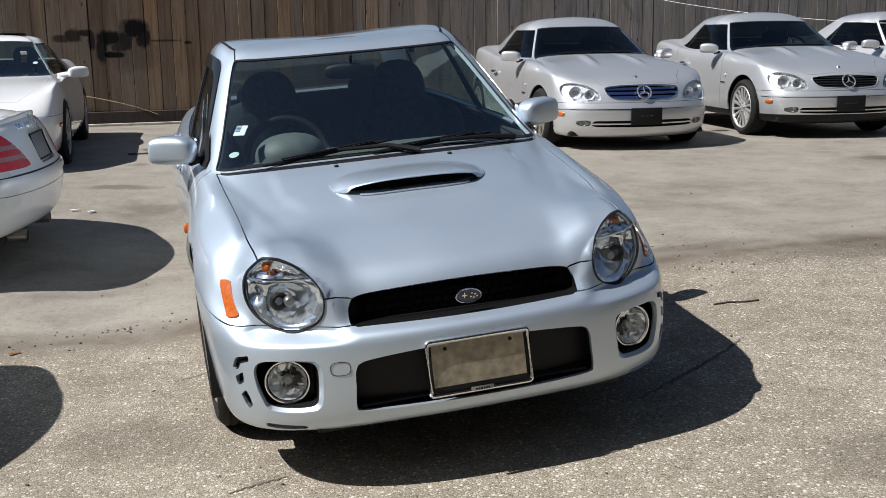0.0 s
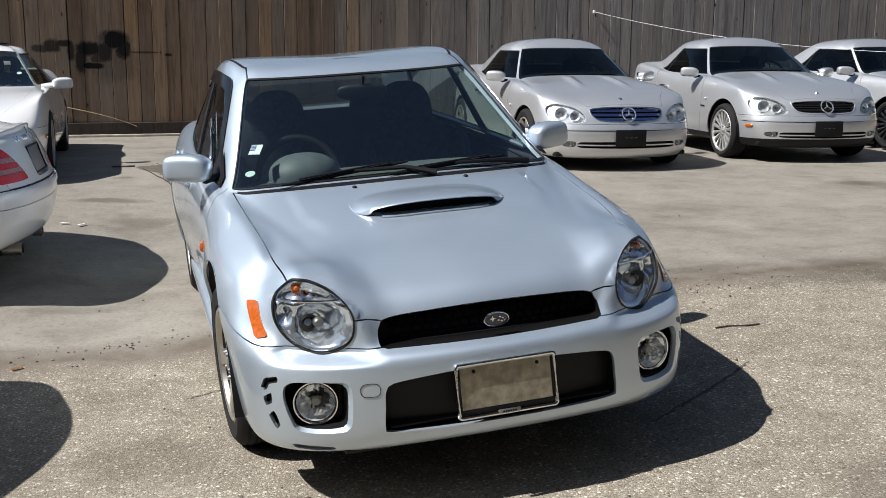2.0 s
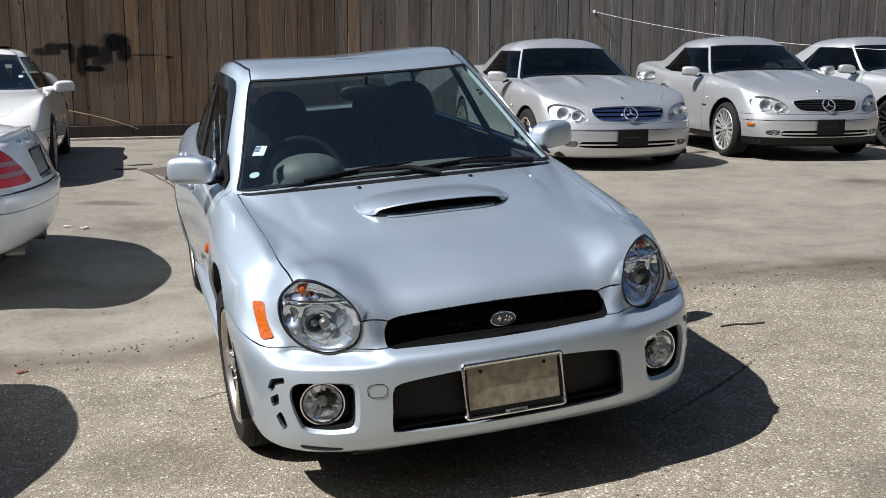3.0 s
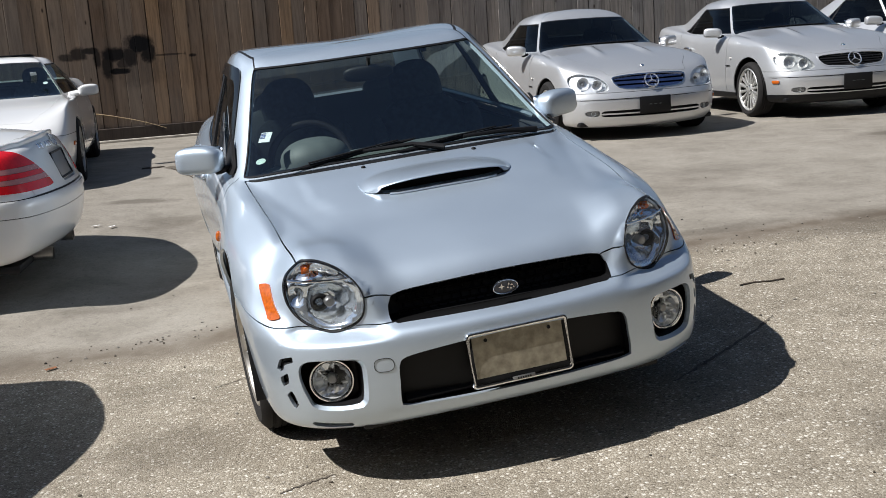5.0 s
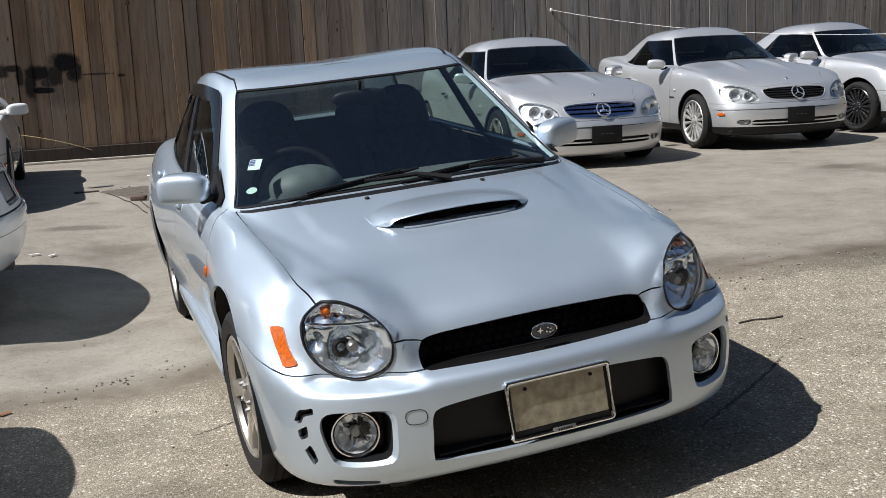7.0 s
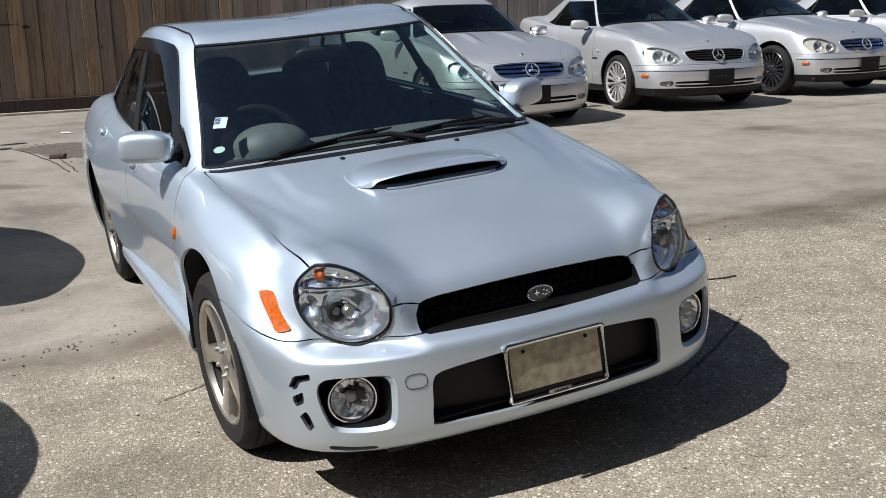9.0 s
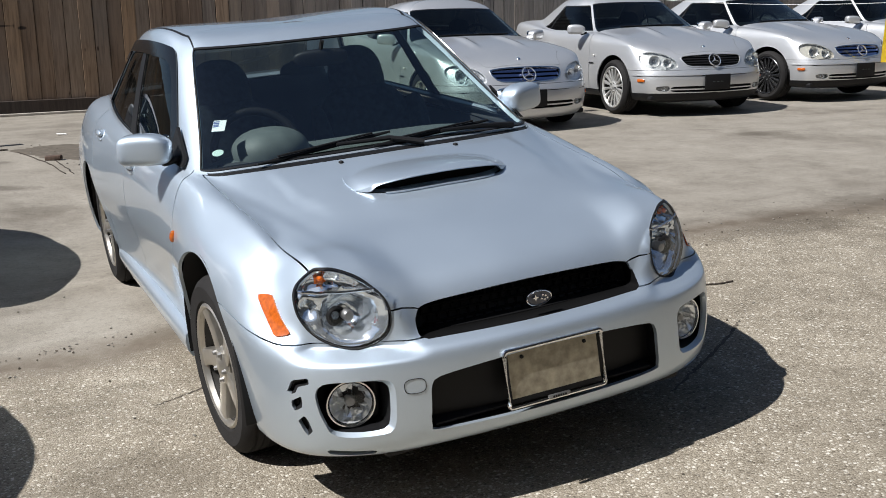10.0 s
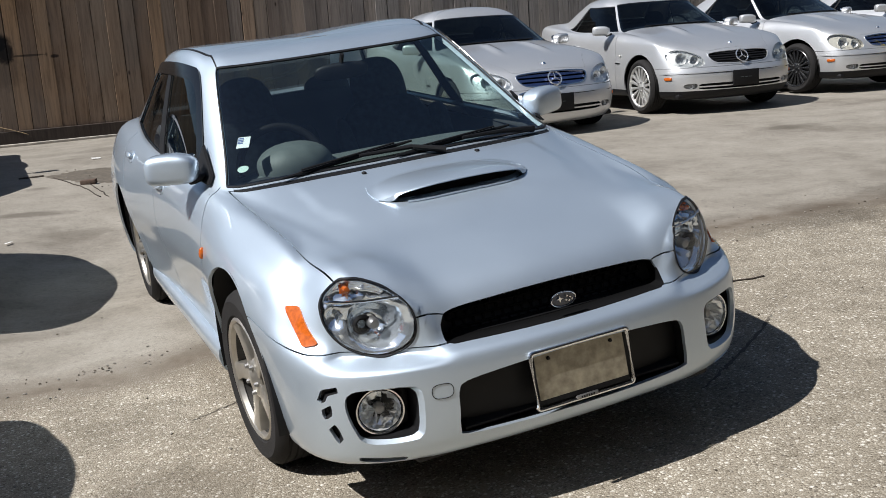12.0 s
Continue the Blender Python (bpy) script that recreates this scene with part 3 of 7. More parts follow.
# plain unseen walls that close the lot, added to cut sky light and reflections
for name_, sx_, sy_, h_, at_ in (("block_wall_south", 44.0, 0.3, 8.0, (4.0, -7.5)), ("block_wall_west", 0.3, 20.2, 6.0, (-17.0, 2.4)), ("block_wall_east", 0.3, 20.2, 6.0, (25.8, 2.4))):
    tagged(part(name_, box(sx_, sy_, h_, 0.02, 1, at=(at_[0], at_[1], h_ / 2 - 0.4)), BLOCK_WALL), "plain rough dark unseen wall added to cut sky light", "wall", kind="structure")

# ---------------------------------------------------------------- the silver sedan
SEDAN = Matrix.Rotation(radians(-4.045), 4, "Y") @ Matrix.Rotation(radians(0.63), 4, "X")
sedan = root("sedan", SEDAN, "silver four-door sports sedan with oval headlamps and bonnet scoop", "car", "parked cars")
FRONT_AXLE, REAR_AXLE, WHEEL_R = 0.885, 3.41, 0.308

# Guide rows from the underside to the roof's middle line; columns from the nose round one flank to the tail.
SIDE_Y = (0.52, 0.885, 1.30, 1.75, 2.30, 2.90, 3.41, 3.80)


def row(front, side_x, side_z, rear, ys=SIDE_Y):
    return list(front) + [(x, y, z) for x, y, z in zip(side_x, ys, side_z)] + list(rear)


def flat(z, n=8):
    return (z,) * n


SEDAN_NET = [
    # underside lip
    row([(0, 0.20, 0.20), (0.28, 0.20, 0.20), (0.52, 0.26, 0.19), (0.68, 0.36, 0.19), (0.74, 0.48, 0.19)], (0.76, 0.76, 0.74, 0.74, 0.74, 0.74, 0.76, 0.76), flat(0.20),
        [(0.74, 4.05, 0.25), (0.66, 4.18, 0.26), (0.50, 4.24, 0.26), (0.25, 4.26, 0.26), (0, 4.26, 0.26)]),
    row([(0, 0.045, 0.215), (0.28, 0.055, 0.215), (0.52, 0.105, 0.205), (0.69, 0.24, 0.20), (0.765, 0.40, 0.195)], (0.80, 0.81, 0.79, 0.785, 0.785, 0.79, 0.81, 0.80), flat(0.195),
        [(0.79, 4.12, 0.26), (0.70, 4.27, 0.27), (0.52, 4.34, 0.27), (0.25, 4.37, 0.27), (0, 4.37, 0.27)]),
    row([(0, 0.005, 0.26), (0.28, 0.015, 0.26), (0.53, 0.065, 0.255), (0.71, 0.205, 0.25), (0.79, 0.385, 0.25)], (0.825, 0.835, 0.81, 0.80, 0.80, 0.815, 0.84, 0.82), flat(0.26),
        [(0.80, 4.16, 0.32), (0.72, 4.31, 0.33), (0.53, 4.38, 0.33), (0.25, 4.40, 0.33), (0, 4.40, 0.33)]),
    row([(0, 0.0, 0.37), (0.28, 0.012, 0.37), (0.54, 0.065, 0.37), (0.73, 0.205, 0.365), (0.81, 0.385, 0.36)], (0.845, 0.855, 0.825, 0.81, 0.81, 0.835, 0.86, 0.84), flat(0.40),
        [(0.82, 4.16, 0.45), (0.73, 4.32, 0.46), (0.53, 4.39, 0.46), (0.25, 4.41, 0.46), (0, 4.41, 0.46)]),
    # the bumper's upper shelf
    row([(0, 0.005, 0.475), (0.28, 0.018, 0.475), (0.54, 0.075, 0.47), (0.73, 0.215, 0.475), (0.815, 0.395, 0.485)], (0.85, 0.86, 0.835, 0.825, 0.825, 0.85, 0.865, 0.845), flat(0.53),
        [(0.825, 4.17, 0.56), (0.735, 4.33, 0.57), (0.53, 4.40, 0.57), (0.25, 4.42, 0.57), (0, 4.42, 0.57)]),
    row([(0, 0.035, 0.52), (0.28, 0.048, 0.52), (0.54, 0.10, 0.52), (0.73, 0.235, 0.53), (0.815, 0.41, 0.545)], (0.85, 0.86, 0.84, 0.83, 0.83, 0.855, 0.865, 0.845), flat(0.60),
        [(0.82, 4.17, 0.62), (0.73, 4.32, 0.63), (0.53, 4.39, 0.63), (0.25, 4.41, 0.63), (0, 4.41, 0.63)]),
    row([(0, 0.095, 0.535), (0.28, 0.105, 0.535), (0.54, 0.15, 0.54), (0.725, 0.265, 0.56), (0.805, 0.43, 0.59)], (0.842, 0.852, 0.84, 0.832, 0.832, 0.852, 0.858, 0.838), (0.65, 0.68, 0.68, 0.67, 0.67, 0.68, 0.70, 0.70),
        [(0.81, 4.15, 0.70), (0.72, 4.29, 0.71), (0.53, 4.35, 0.71), (0.25, 4.37, 0.71), (0, 4.37, 0.71)]),
    # grille and lamps lean back to the bonnet's edge
    row([(0, 0.125, 0.62), (0.28, 0.135, 0.62), (0.53, 0.18, 0.63), (0.70, 0.295, 0.65), (0.775, 0.46, 0.69)], (0.815, 0.828, 0.825, 0.825, 0.825, 0.838, 0.840, 0.82), (0.74, 0.775, 0.775, 0.76, 0.765, 0.78, 0.80, 0.80),
        [(0.79, 4.12, 0.81), (0.71, 4.25, 0.82), (0.53, 4.31, 0.82), (0.25, 4.33, 0.82), (0, 4.33, 0.82)]),
    row([(0, 0.165, 0.682), (0.28, 0.175, 0.680), (0.52, 0.225, 0.70), (0.665, 0.345, 0.735), (0.725, 0.50, 0.765)], (0.76, 0.785, 0.79, 0.805, 0.81, 0.815, 0.81, 0.79), (0.80, 0.845, 0.855, 0.83, 0.84, 0.865, 0.895, 0.90),
        [(0.76, 4.08, 0.91), (0.68, 4.19, 0.92), (0.52, 4.24, 0.92), (0.25, 4.26, 0.92), (0, 4.26, 0.92)]),
    row([(0, 0.25, 0.725), (0.27, 0.26, 0.722), (0.48, 0.31, 0.735), (0.615, 0.42, 0.765), (0.675, 0.56, 0.79)], (0.71, 0.735, 0.755, 0.785, 0.79, 0.785, 0.77, 0.75), (0.825, 0.868, 0.885, 0.875, 0.885, 0.915, 0.945, 0.955),
        [(0.72, 4.02, 0.965), (0.64, 4.10, 0.97), (0.50, 4.13, 0.97), (0.25, 4.14, 0.97), (0, 4.14, 0.97)]),
    # bonnet
    row([(0, 0.70, 0.835), (0.20, 0.70, 0.833), (0.38, 0.74, 0.832), (0.52, 0.82, 0.835), (0.60, 0.91, 0.845)], (0.645, 0.685, 0.715, 0.765, 0.768, 0.755, 0.72, 0.69), (0.855, 0.875, 0.892, 0.895, 0.91, 0.94, 0.975, 0.99),
        [(0.66, 3.95, 0.985), (0.58, 3.99, 0.985), (0.46, 4.01, 0.985), (0.23, 4.02, 0.985), (0, 4.02, 0.985)], (0.99, 1.12, 1.32, 1.75, 2.30, 2.90, 3.38, 3.72)),
    # base of the glass
    row([(0, 1.16, 0.918), (0.20, 1.165, 0.916), (0.38, 1.185, 0.912), (0.52, 1.215, 0.905), (0.605, 1.245, 0.898)], (0.648, 0.682, 0.712, 0.748, 0.752, 0.738, 0.69, 0.65), (0.892, 0.890, 0.895, 0.905, 0.92, 0.95, 0.985, 0.995),
        [(0.60, 3.86, 0.995), (0.52, 3.875, 0.995), (0.42, 3.88, 0.995), (0.2, 3.88, 0.995), (0, 3.88, 0.995)], (1.268, 1.30, 1.37, 1.76, 2.30, 2.90, 3.42, 3.72)),
    row([(0, 1.24, 0.955), (0.20, 1.245, 0.953), (0.37, 1.265, 0.949), (0.50, 1.295, 0.942), (0.585, 1.325, 0.935)], (0.625, 0.660, 0.692, 0.732, 0.738, 0.725, 0.665, 0.625), (0.929, 0.925, 0.93, 0.935, 0.95, 0.98, 1.015, 1.025),
        [(0.575, 3.78, 1.025), (0.50, 3.80, 1.025), (0.40, 3.80, 1.025), (0.2, 3.80, 1.025), (0, 3.80, 1.025)], (1.35, 1.385, 1.45, 1.77, 2.30, 2.90, 3.38, 3.64)),
    # top of the glass
    row([(0, 1.83, 1.335), (0.18, 1.835, 1.334), (0.32, 1.85, 1.330), (0.42, 1.875, 1.322), (0.475, 1.90, 1.313)], (0.503, 0.528, 0.548, 0.575, 0.585, 0.572, 0.52, 0.49), (1.305, 1.296, 1.296, 1.325, 1.335, 1.32, 1.28, 1.265),
        [(0.46, 3.24, 1.275), (0.42, 3.25, 1.285), (0.34, 3.26, 1.29), (0.17, 3.27, 1.295), (0, 3.27, 1.295)], (1.925, 1.955, 2.00, 2.13, 2.35, 2.78, 3.06, 3.17)),
    row([(0, 1.92, 1.380), (0.17, 1.925, 1.379), (0.30, 1.94, 1.374), (0.39, 1.965, 1.365), (0.435, 1.99, 1.356)], (0.458, 0.477, 0.492, 0.512, 0.522, 0.508, 0.467, 0.44), (1.349, 1.343, 1.346, 1.372, 1.384, 1.372, 1.335, 1.325),
        [(0.41, 3.15, 1.335), (0.38, 3.16, 1.342), (0.31, 3.17, 1.347), (0.16, 3.175, 1.35), (0, 3.175, 1.35)], (2.01, 2.035, 2.07, 2.17, 2.37, 2.74, 2.98, 3.09)),
    # roof
    row([(0, 2.05, 1.412), (0.12, 2.055, 1.411), (0.22, 2.07, 1.408), (0.29, 2.085, 1.404), (0.325, 2.105, 1.399)], (0.34, 0.35, 0.358, 0.368, 0.375, 0.365, 0.34, 0.32), (1.397, 1.396, 1.40, 1.41, 1.416, 1.41, 1.39, 1.382),
        [(0.30, 3.02, 1.387), (0.28, 3.03, 1.392), (0.23, 3.035, 1.395), (0.12, 3.04, 1.398), (0, 3.04, 1.398)], (2.12, 2.14, 2.165, 2.23, 2.40, 2.68, 2.87, 2.96)),
    row([(0, 2.20, 1.425)] * 1 + [(0, 2.20, 1.425), (0, 2.205, 1.425), (0, 2.21, 1.425), (0, 2.215, 1.425)], flat(0), (1.426, 1.427, 1.428, 1.429, 1.43, 1.428, 1.425, 1.422),
        [(0, 2.90, 1.420), (0, 2.905, 1.419), (0, 2.91, 1.418), (0, 2.915, 1.417), (0, 2.92, 1.417)], (2.225, 2.24, 2.26, 2.31, 2.42, 2.62, 2.76, 2.84)),
]
for r_, dx4, dx5, dx7 in zip(range(1, 10), (0.03, 0.035, 0.04, 0.04, 0.035, 0.03, 0.025, 0.02, 0.015), (0.05, 0.055, 0.06, 0.055, 0.05, 0.04, 0.03, 0.02, 0.01), (0.0, 0.005, 0.012, 0.02, 0.022, 0.02, 0.012, 0.005, 0.0)):
    for col, d in ((3, dx4 * 0.6), (4, dx4), (5, dx5), (7, dx7), (8, dx7 * 0.6)):
        x, y, z = SEDAN_NET[r_][col]
        SEDAN_NET[r_][col] = (x - d, y, z)
for r_ in range(1, 6):
    # a fuller front corner and a crisper upper shelf
    for col, dx, dy in ((2, 0.0, -0.006), (3, 0.030, -0.018), (4, 0.022, -0.010), (5, 0.012, 0.0)):
        x, y, z = SEDAN_NET[r_][col]
        k = 0.5 if r_ == 5 else 1.0
        SEDAN_NET[r_][col] = (x + dx * k, y + dy * k, z)
for col, k in enumerate((1.0, 1.0, 1.0, 0.8, 0.5)):
    x, y, z = SEDAN_NET[4][col]
    SEDAN_NET[4][col] = (x, y - 0.002 * k, z + 0.018 * k)
    x, y, z = SEDAN_NET[5][col]
    SEDAN_NET[5][col] = (x, y - 0.012 * k, z + 0.010 * k)
# the flank draws in between the wheels
for r_ in range(0, 5):
    for col in (7, 8, 9, 10):
        x, y, z = SEDAN_NET[r_][col]
        SEDAN_NET[r_][col] = (x - (0.028 if r_ < 4 else 0.012), y, z)
# the roof sits a little lower than the guide rows
for r_, dz in ((13, -0.030), (14, -0.040), (15, -0.056), (16, -0.066)):
    SEDAN_NET[r_] = [(x, y, z + dz) for x, y, z in SEDAN_NET[r_]]
# full shoulders over the doors: the roof stays flat out to its rails
for r_, dx, dz in ((12, 0.0, 0.010), (13, 0.014, 0.038), (14, 0.024, 0.040), (15, 0.085, 0.026)):
    for col, k in ((2, 0.15), (3, 0.4), (4, 0.7), (5, 0.9), (6, 1.0), (7, 1.0), (8, 1.0), (9, 1.0), (10, 1.0), (11, 1.0), (12, 0.9), (13, 0.7), (14, 0.4), (15, 0.2)):
        x, y, z = SEDAN_NET[r_][col]
        SEDAN_NET[r_][col] = (x + dx * k, y, z + dz * k)
# the rear pillars run further back
for r_ in range(13, 17):
    for col, dy in ((9, 0.03), (10, 0.08), (11, 0.15), (12, 0.17), (13, 0.15), (14, 0.13), (15, 0.12), (16, 0.12), (17, 0.12)):
        x, y, z = SEDAN_NET[r_][col]
        SEDAN_NET[r_][col] = (x, y + (dy if r_ < 16 else 0.14), z)
# the haunches over the rear wheels lean in towards the boot
for r_, dx, dz in ((7, 0.010, 0.0), (8, 0.022, 0.0), (9, 0.030, -0.006), (10, 0.030, -0.008), (11, 0.015, -0.004)):
    for col, k in ((10, 0.4), (11, 1.0), (12, 1.2), (13, 1.0), (14, 0.6)):
        x, y, z = SEDAN_NET[r_][col]
        SEDAN_NET[r_][col] = (x - dx * k, y, z + dz * k)
for r_ in range(7, 11):
    for col in (3, 4, 5, 6):
        x, y, z = SEDAN_NET[r_][col]
        low_ = 0.030 if 8 <= r_ <= 10 and col > 4 else 0.016 if 8 <= r_ <= 10 and col > 3 else 0.006
        SEDAN_NET[r_][col] = (x - {7: 0.0, 8: 0.012}.get(r_, 0.026), y, z - low_)
# the fender tops draw in above the lamps
for r_, dx, dz in ((6, 0.012, 0.0), (7, 0.026, -0.008), (8, 0.034, -0.012), (9, 0.024, -0.008)):
    for col, k in ((3, 0.4), (4, 0.8), (5, 1.0), (6, 1.0), (7, 0.6), (8, 0.2)):
        x, y, z = SEDAN_NET[r_][col]
        SEDAN_NET[r_][col] = (x - dx * k, y, z + dz * k)
skin = net_skin(SEDAN_NET, 14, 8)
# The bonnet is flat in the middle; from a crease on each side its flanks rise a little, most of all over the lamps,
# and the faces of the lamps stand steeper than the nose round them.
bx_, by_, bz_ = np.abs(skin.p[:, 0]), skin.p[:, 1].copy(), skin.p[:, 2].copy()
top_ = (skin.uv[:, 1] > 6.2) & (skin.uv[:, 1] < 10.9)


def height_along(x0):
    """Heights of the plain skin along the bonnet at one width, as a table of lengths and heights."""
    pick = np.where(top_ & (np.abs(bx_ - x0) < 0.008))[0]
    pick = pick[np.argsort(by_[pick])]
    return by_[pick], bz_[pick]


ys_, zs_ = height_along(0.25)
middle_ = np.interp(by_, ys_, zs_)
edge_ = -0.101 + 0.60 * np.clip(bx_, 0.40, 0.70)                      # where the lamp's face meets the bonnet
wid = 0.430 + 0.18 * (by_ - 0.20) / 0.85
flank_ = sum(np.interp(by_ + d, [0.12, 0.152, 0.176, 0.208, 0.244, 0.30, 0.38, 0.48, 0.60, 0.80], [-0.010, -0.006, 0.010, 0.027, 0.034, 0.034, 0.022, 0.004, -0.014, -0.038]) for d in (-0.02, 0.0, 0.02)) / 3
lid_ = middle_ + flank_ * smoothstep(bx_ - wid, -0.10, 0.05)
side_ = 1 - smoothstep(bx_, 0.635, 0.75)
on_lid = smoothstep(bx_, 0.28, 0.40) * (1 - smoothstep(bx_, 0.575, 0.70)) * (1 - smoothstep(by_, 0.34, 0.66)) * top_ * (by_ >= edge_)
grid_ = np.linspace(0.36, 0.76, 41)
plain_edge = np.array([np.interp(-0.101 + 0.60 * min(max(g, 0.40), 0.70), *height_along(g)) for g in grid_])
lid_edge = np.array([np.interp(-0.101 + 0.60 * min(max(g, 0.40), 0.70), ys_, zs_) for g in grid_]) + np.interp(-0.101 + 0.60 * np.clip(grid_, 0.40, 0.70), [0.152, 0.176, 0.208, 0.244, 0.30], [-0.006, 0.010, 0.027, 0.034, 0.034])
old_top = np.interp(bx_, grid_, plain_edge)
new_top = old_top + (np.interp(bx_, grid_, lid_edge) - old_top) * (1 - smoothstep(bx_, 0.575, 0.70))
on_face = smoothstep(bx_, 0.34, 0.45) * side_ * (by_ < edge_) * (bz_ > 0.53) * (by_ < 0.5)
stretched = 0.53 + (bz_ - 0.53) * (new_top - 0.53) / np.maximum(old_top - 0.53, 0.05)
skin.p[:, 2] += (lid_ - bz_) * on_lid + (stretched - bz_) * on_face
# a slight crease further back, and a wide low pad under the scoop
back_ = top_ * (1 - smoothstep(skin.uv[:, 1], 10.5, 10.9))
pad_ = smoothstep(0.50 - bx_ - 0.35 * np.clip(0.80 - by_, 0, 1), 0.0, 0.05) * smoothstep(by_ - 0.56 - 0.30 * np.clip(bx_ - 0.22, 0, 1), 0.0, 0.05)
skin.p[:, 2] += (0.0055 * pad_ + 0.007 * smoothstep(by_, 0.4, 0.65) * smoothstep(bx_ - wid, -0.010, 0.050) * (1 - smoothstep(bx_, 0.66, 0.72))) * back_
lz_ = skin.p[:, 2]
face_ = -0.258 + 0.60 * bx_ + 0.2135 * lz_ - 0.012 * np.clip(1 - ((bx_ - 0.557) / 0.13) ** 2 - ((lz_ - 0.635) / 0.13) ** 2, 0, 1)
past_ = np.where(by_ < edge_, 1.0, (1 - smoothstep(by_ - edge_, 0.0, 0.13)) * smoothstep(bx_, 0.57, 0.63) * (1 - smoothstep(lz_, 0.70, 0.755)))
near_ = smoothstep(bx_, 0.36, 0.45) * side_ * smoothstep(lz_, 0.500, 0.532) * past_ * (by_ < 0.5)
skin.p[:, 1] += np.clip(face_ - by_, -0.11, 0.07) * near_
skin.n = skin.normals()


def surface_z(x, y):
    """Height of the bonnet at a place, from a plane through the nearest points of the skin."""
    sel = np.where((skin.uv[:, 1] > 7.5) & (skin.uv[:, 1] < 11.3) & (np.abs(skin.p[:, 0] - x) < 0.08) & (np.abs(skin.p[:, 1] - y) < 0.10))[0]
    d = np.hypot(skin.p[sel, 0] - x, skin.p[sel, 1] - y)
    near = sel[np.argsort(d)[:10]]
    a = np.c_[skin.p[near, :2] - (x, y), np.ones(len(near))]
    return float(np.linalg.lstsq(a, skin.p[near, 2], rcond=None)[0][2])


def front_spot(x, z):
    """The place of the nose at a width and a height, and its outward normal."""
    sel = np.where((skin.p[:, 1] < 0.7) & (skin.uv[:, 1] < 9))[0]
    d = np.hypot(skin.p[sel, 0] - x, skin.p[sel, 2] - z)
    near = sel[np.argsort(d)[:6]]
    w = 1 / (np.hypot(skin.p[near, 0] - x, skin.p[near, 2] - z) + 0.004)
    n = Vector((skin.n[near] * w[:, None]).sum(0)).normalized()
    return Vector((x, float((skin.p[near, 1] * w).sum() / w.sum()), z)), n


def closed_curve(pts, n=8):
    """A smooth closed line through points."""
    out = []
    m = len(pts)
    for i in range(m):
        p0, p1, p2, p3 = (np.array(pts[(i + k) % m], float) for k in (-1, 0, 1, 2))
        for j in range(n):
            t = j / n
            q = 0.5 * (2 * p1 + (p2 - p0) * t + (2 * p0 - 5 * p1 + 4 * p2 - p3) * t * t + (3 * p1 - p0 - 3 * p2 + p3) * t ** 3)
            out.append((float(q[0]), float(q[1])))
    return out


def ax_(p):
    return np.abs(p[:, 0])


LAMP_LINE = closed_curve([(0.672, 0.655), (0.656, 0.708), (0.620, 0.743), (0.571, 0.748), (0.517, 0.728), (0.478, 0.697), (0.450, 0.660), (0.441, 0.615), (0.453, 0.568), (0.487, 0.538), (0.537, 0.524), (0.587, 0.531), (0.636, 0.562), (0.665, 0.605)])
FOG_LINE = closed_curve([(0.678, 0.425), (0.658, 0.452), (0.60, 0.458), (0.508, 0.456), (0.482, 0.436), (0.482, 0.37), (0.490, 0.315), (0.51, 0.298), (0.585, 0.292), (0.645, 0.300), (0.664, 0.335), (0.676, 0.38)])
GRILLE_LINE = closed_curve([(-0.33, 0.621), (-0.17, 0.630), (0, 0.633), (0.17, 0.630), (0.33, 0.621), (0.366, 0.600), (0.374, 0.555), (0.362, 0.538), (0.30, 0.536), (0, 0.534), (-0.30, 0.536), (-0.362, 0.538), (-0.374, 0.555), (-0.366, 0.600)], 6)
INTAKE_LINE = closed_curve([(-0.34, 0.446), (-0.17, 0.462), (0, 0.468), (0.17, 0.462), (0.34, 0.446), (0.378, 0.425), (0.385, 0.36), (0.388, 0.302), (0.368, 0.285), (0.20, 0.281), (0, 0.280), (-0.20, 0.281), (-0.368, 0.285), (-0.388, 0.302), (-0.385, 0.36), (-0.378, 0.425)], 6)
SLOT_LINES = [[(0.688, 0.4701), (0.7255, 0.4597), (0.7393, 0.4194), (0.723, 0.418), (0.713, 0.4441), (0.688, 0.4519)], [(0.7063, 0.4186), (0.7312, 0.3978), (0.7312, 0.364), (0.7112, 0.3796)], [(0.7047, 0.3602), (0.7222, 0.3395), (0.7047, 0.29), (0.6922, 0.3083)]]
LIP_LINE = [(0.535, 0.243), (0.62, 0.246), (0.665, 0.249), (0.655, 0.232), (0.60, 0.226), (0.535, 0.230)]


def front_only(p):
    return 0.62 - p[:, 1]


def lamp_f(p, uv):
    behind = p[:, 1] - (-0.258 + 0.60 * ax_(p) + 0.2135 * p[:, 2]) - 0.022
    return np.maximum(polygon_field(ax_(p), p[:, 2], LAMP_LINE), behind)


def fog_f(p, uv):
    return np.maximum(polygon_field(ax_(p), p[:, 2], FOG_LINE), -front_only(p))


def grille_f(p, uv):
    return np.maximum(polygon_field(p[:, 0], p[:, 2], GRILLE_LINE), -front_only(p))


def intake_f(p, uv):
    return np.maximum(polygon_field(p[:, 0], p[:, 2], INTAKE_LINE), -front_only(p))


def small_f(line):
    return lambda p, uv: np.maximum(polygon_field(ax_(p), p[:, 2], line), -front_only(p))


def arch_f(p, uv):
    f = np.hypot(p[:, 1] - FRONT_AXLE, p[:, 2] - 0.315) - 0.388
    r = np.hypot(p[:, 1] - REAR_AXLE, p[:, 2] - 0.315) - 0.375
    return np.where(ax_(p) > 0.45, np.minimum(f, r), 1.0)


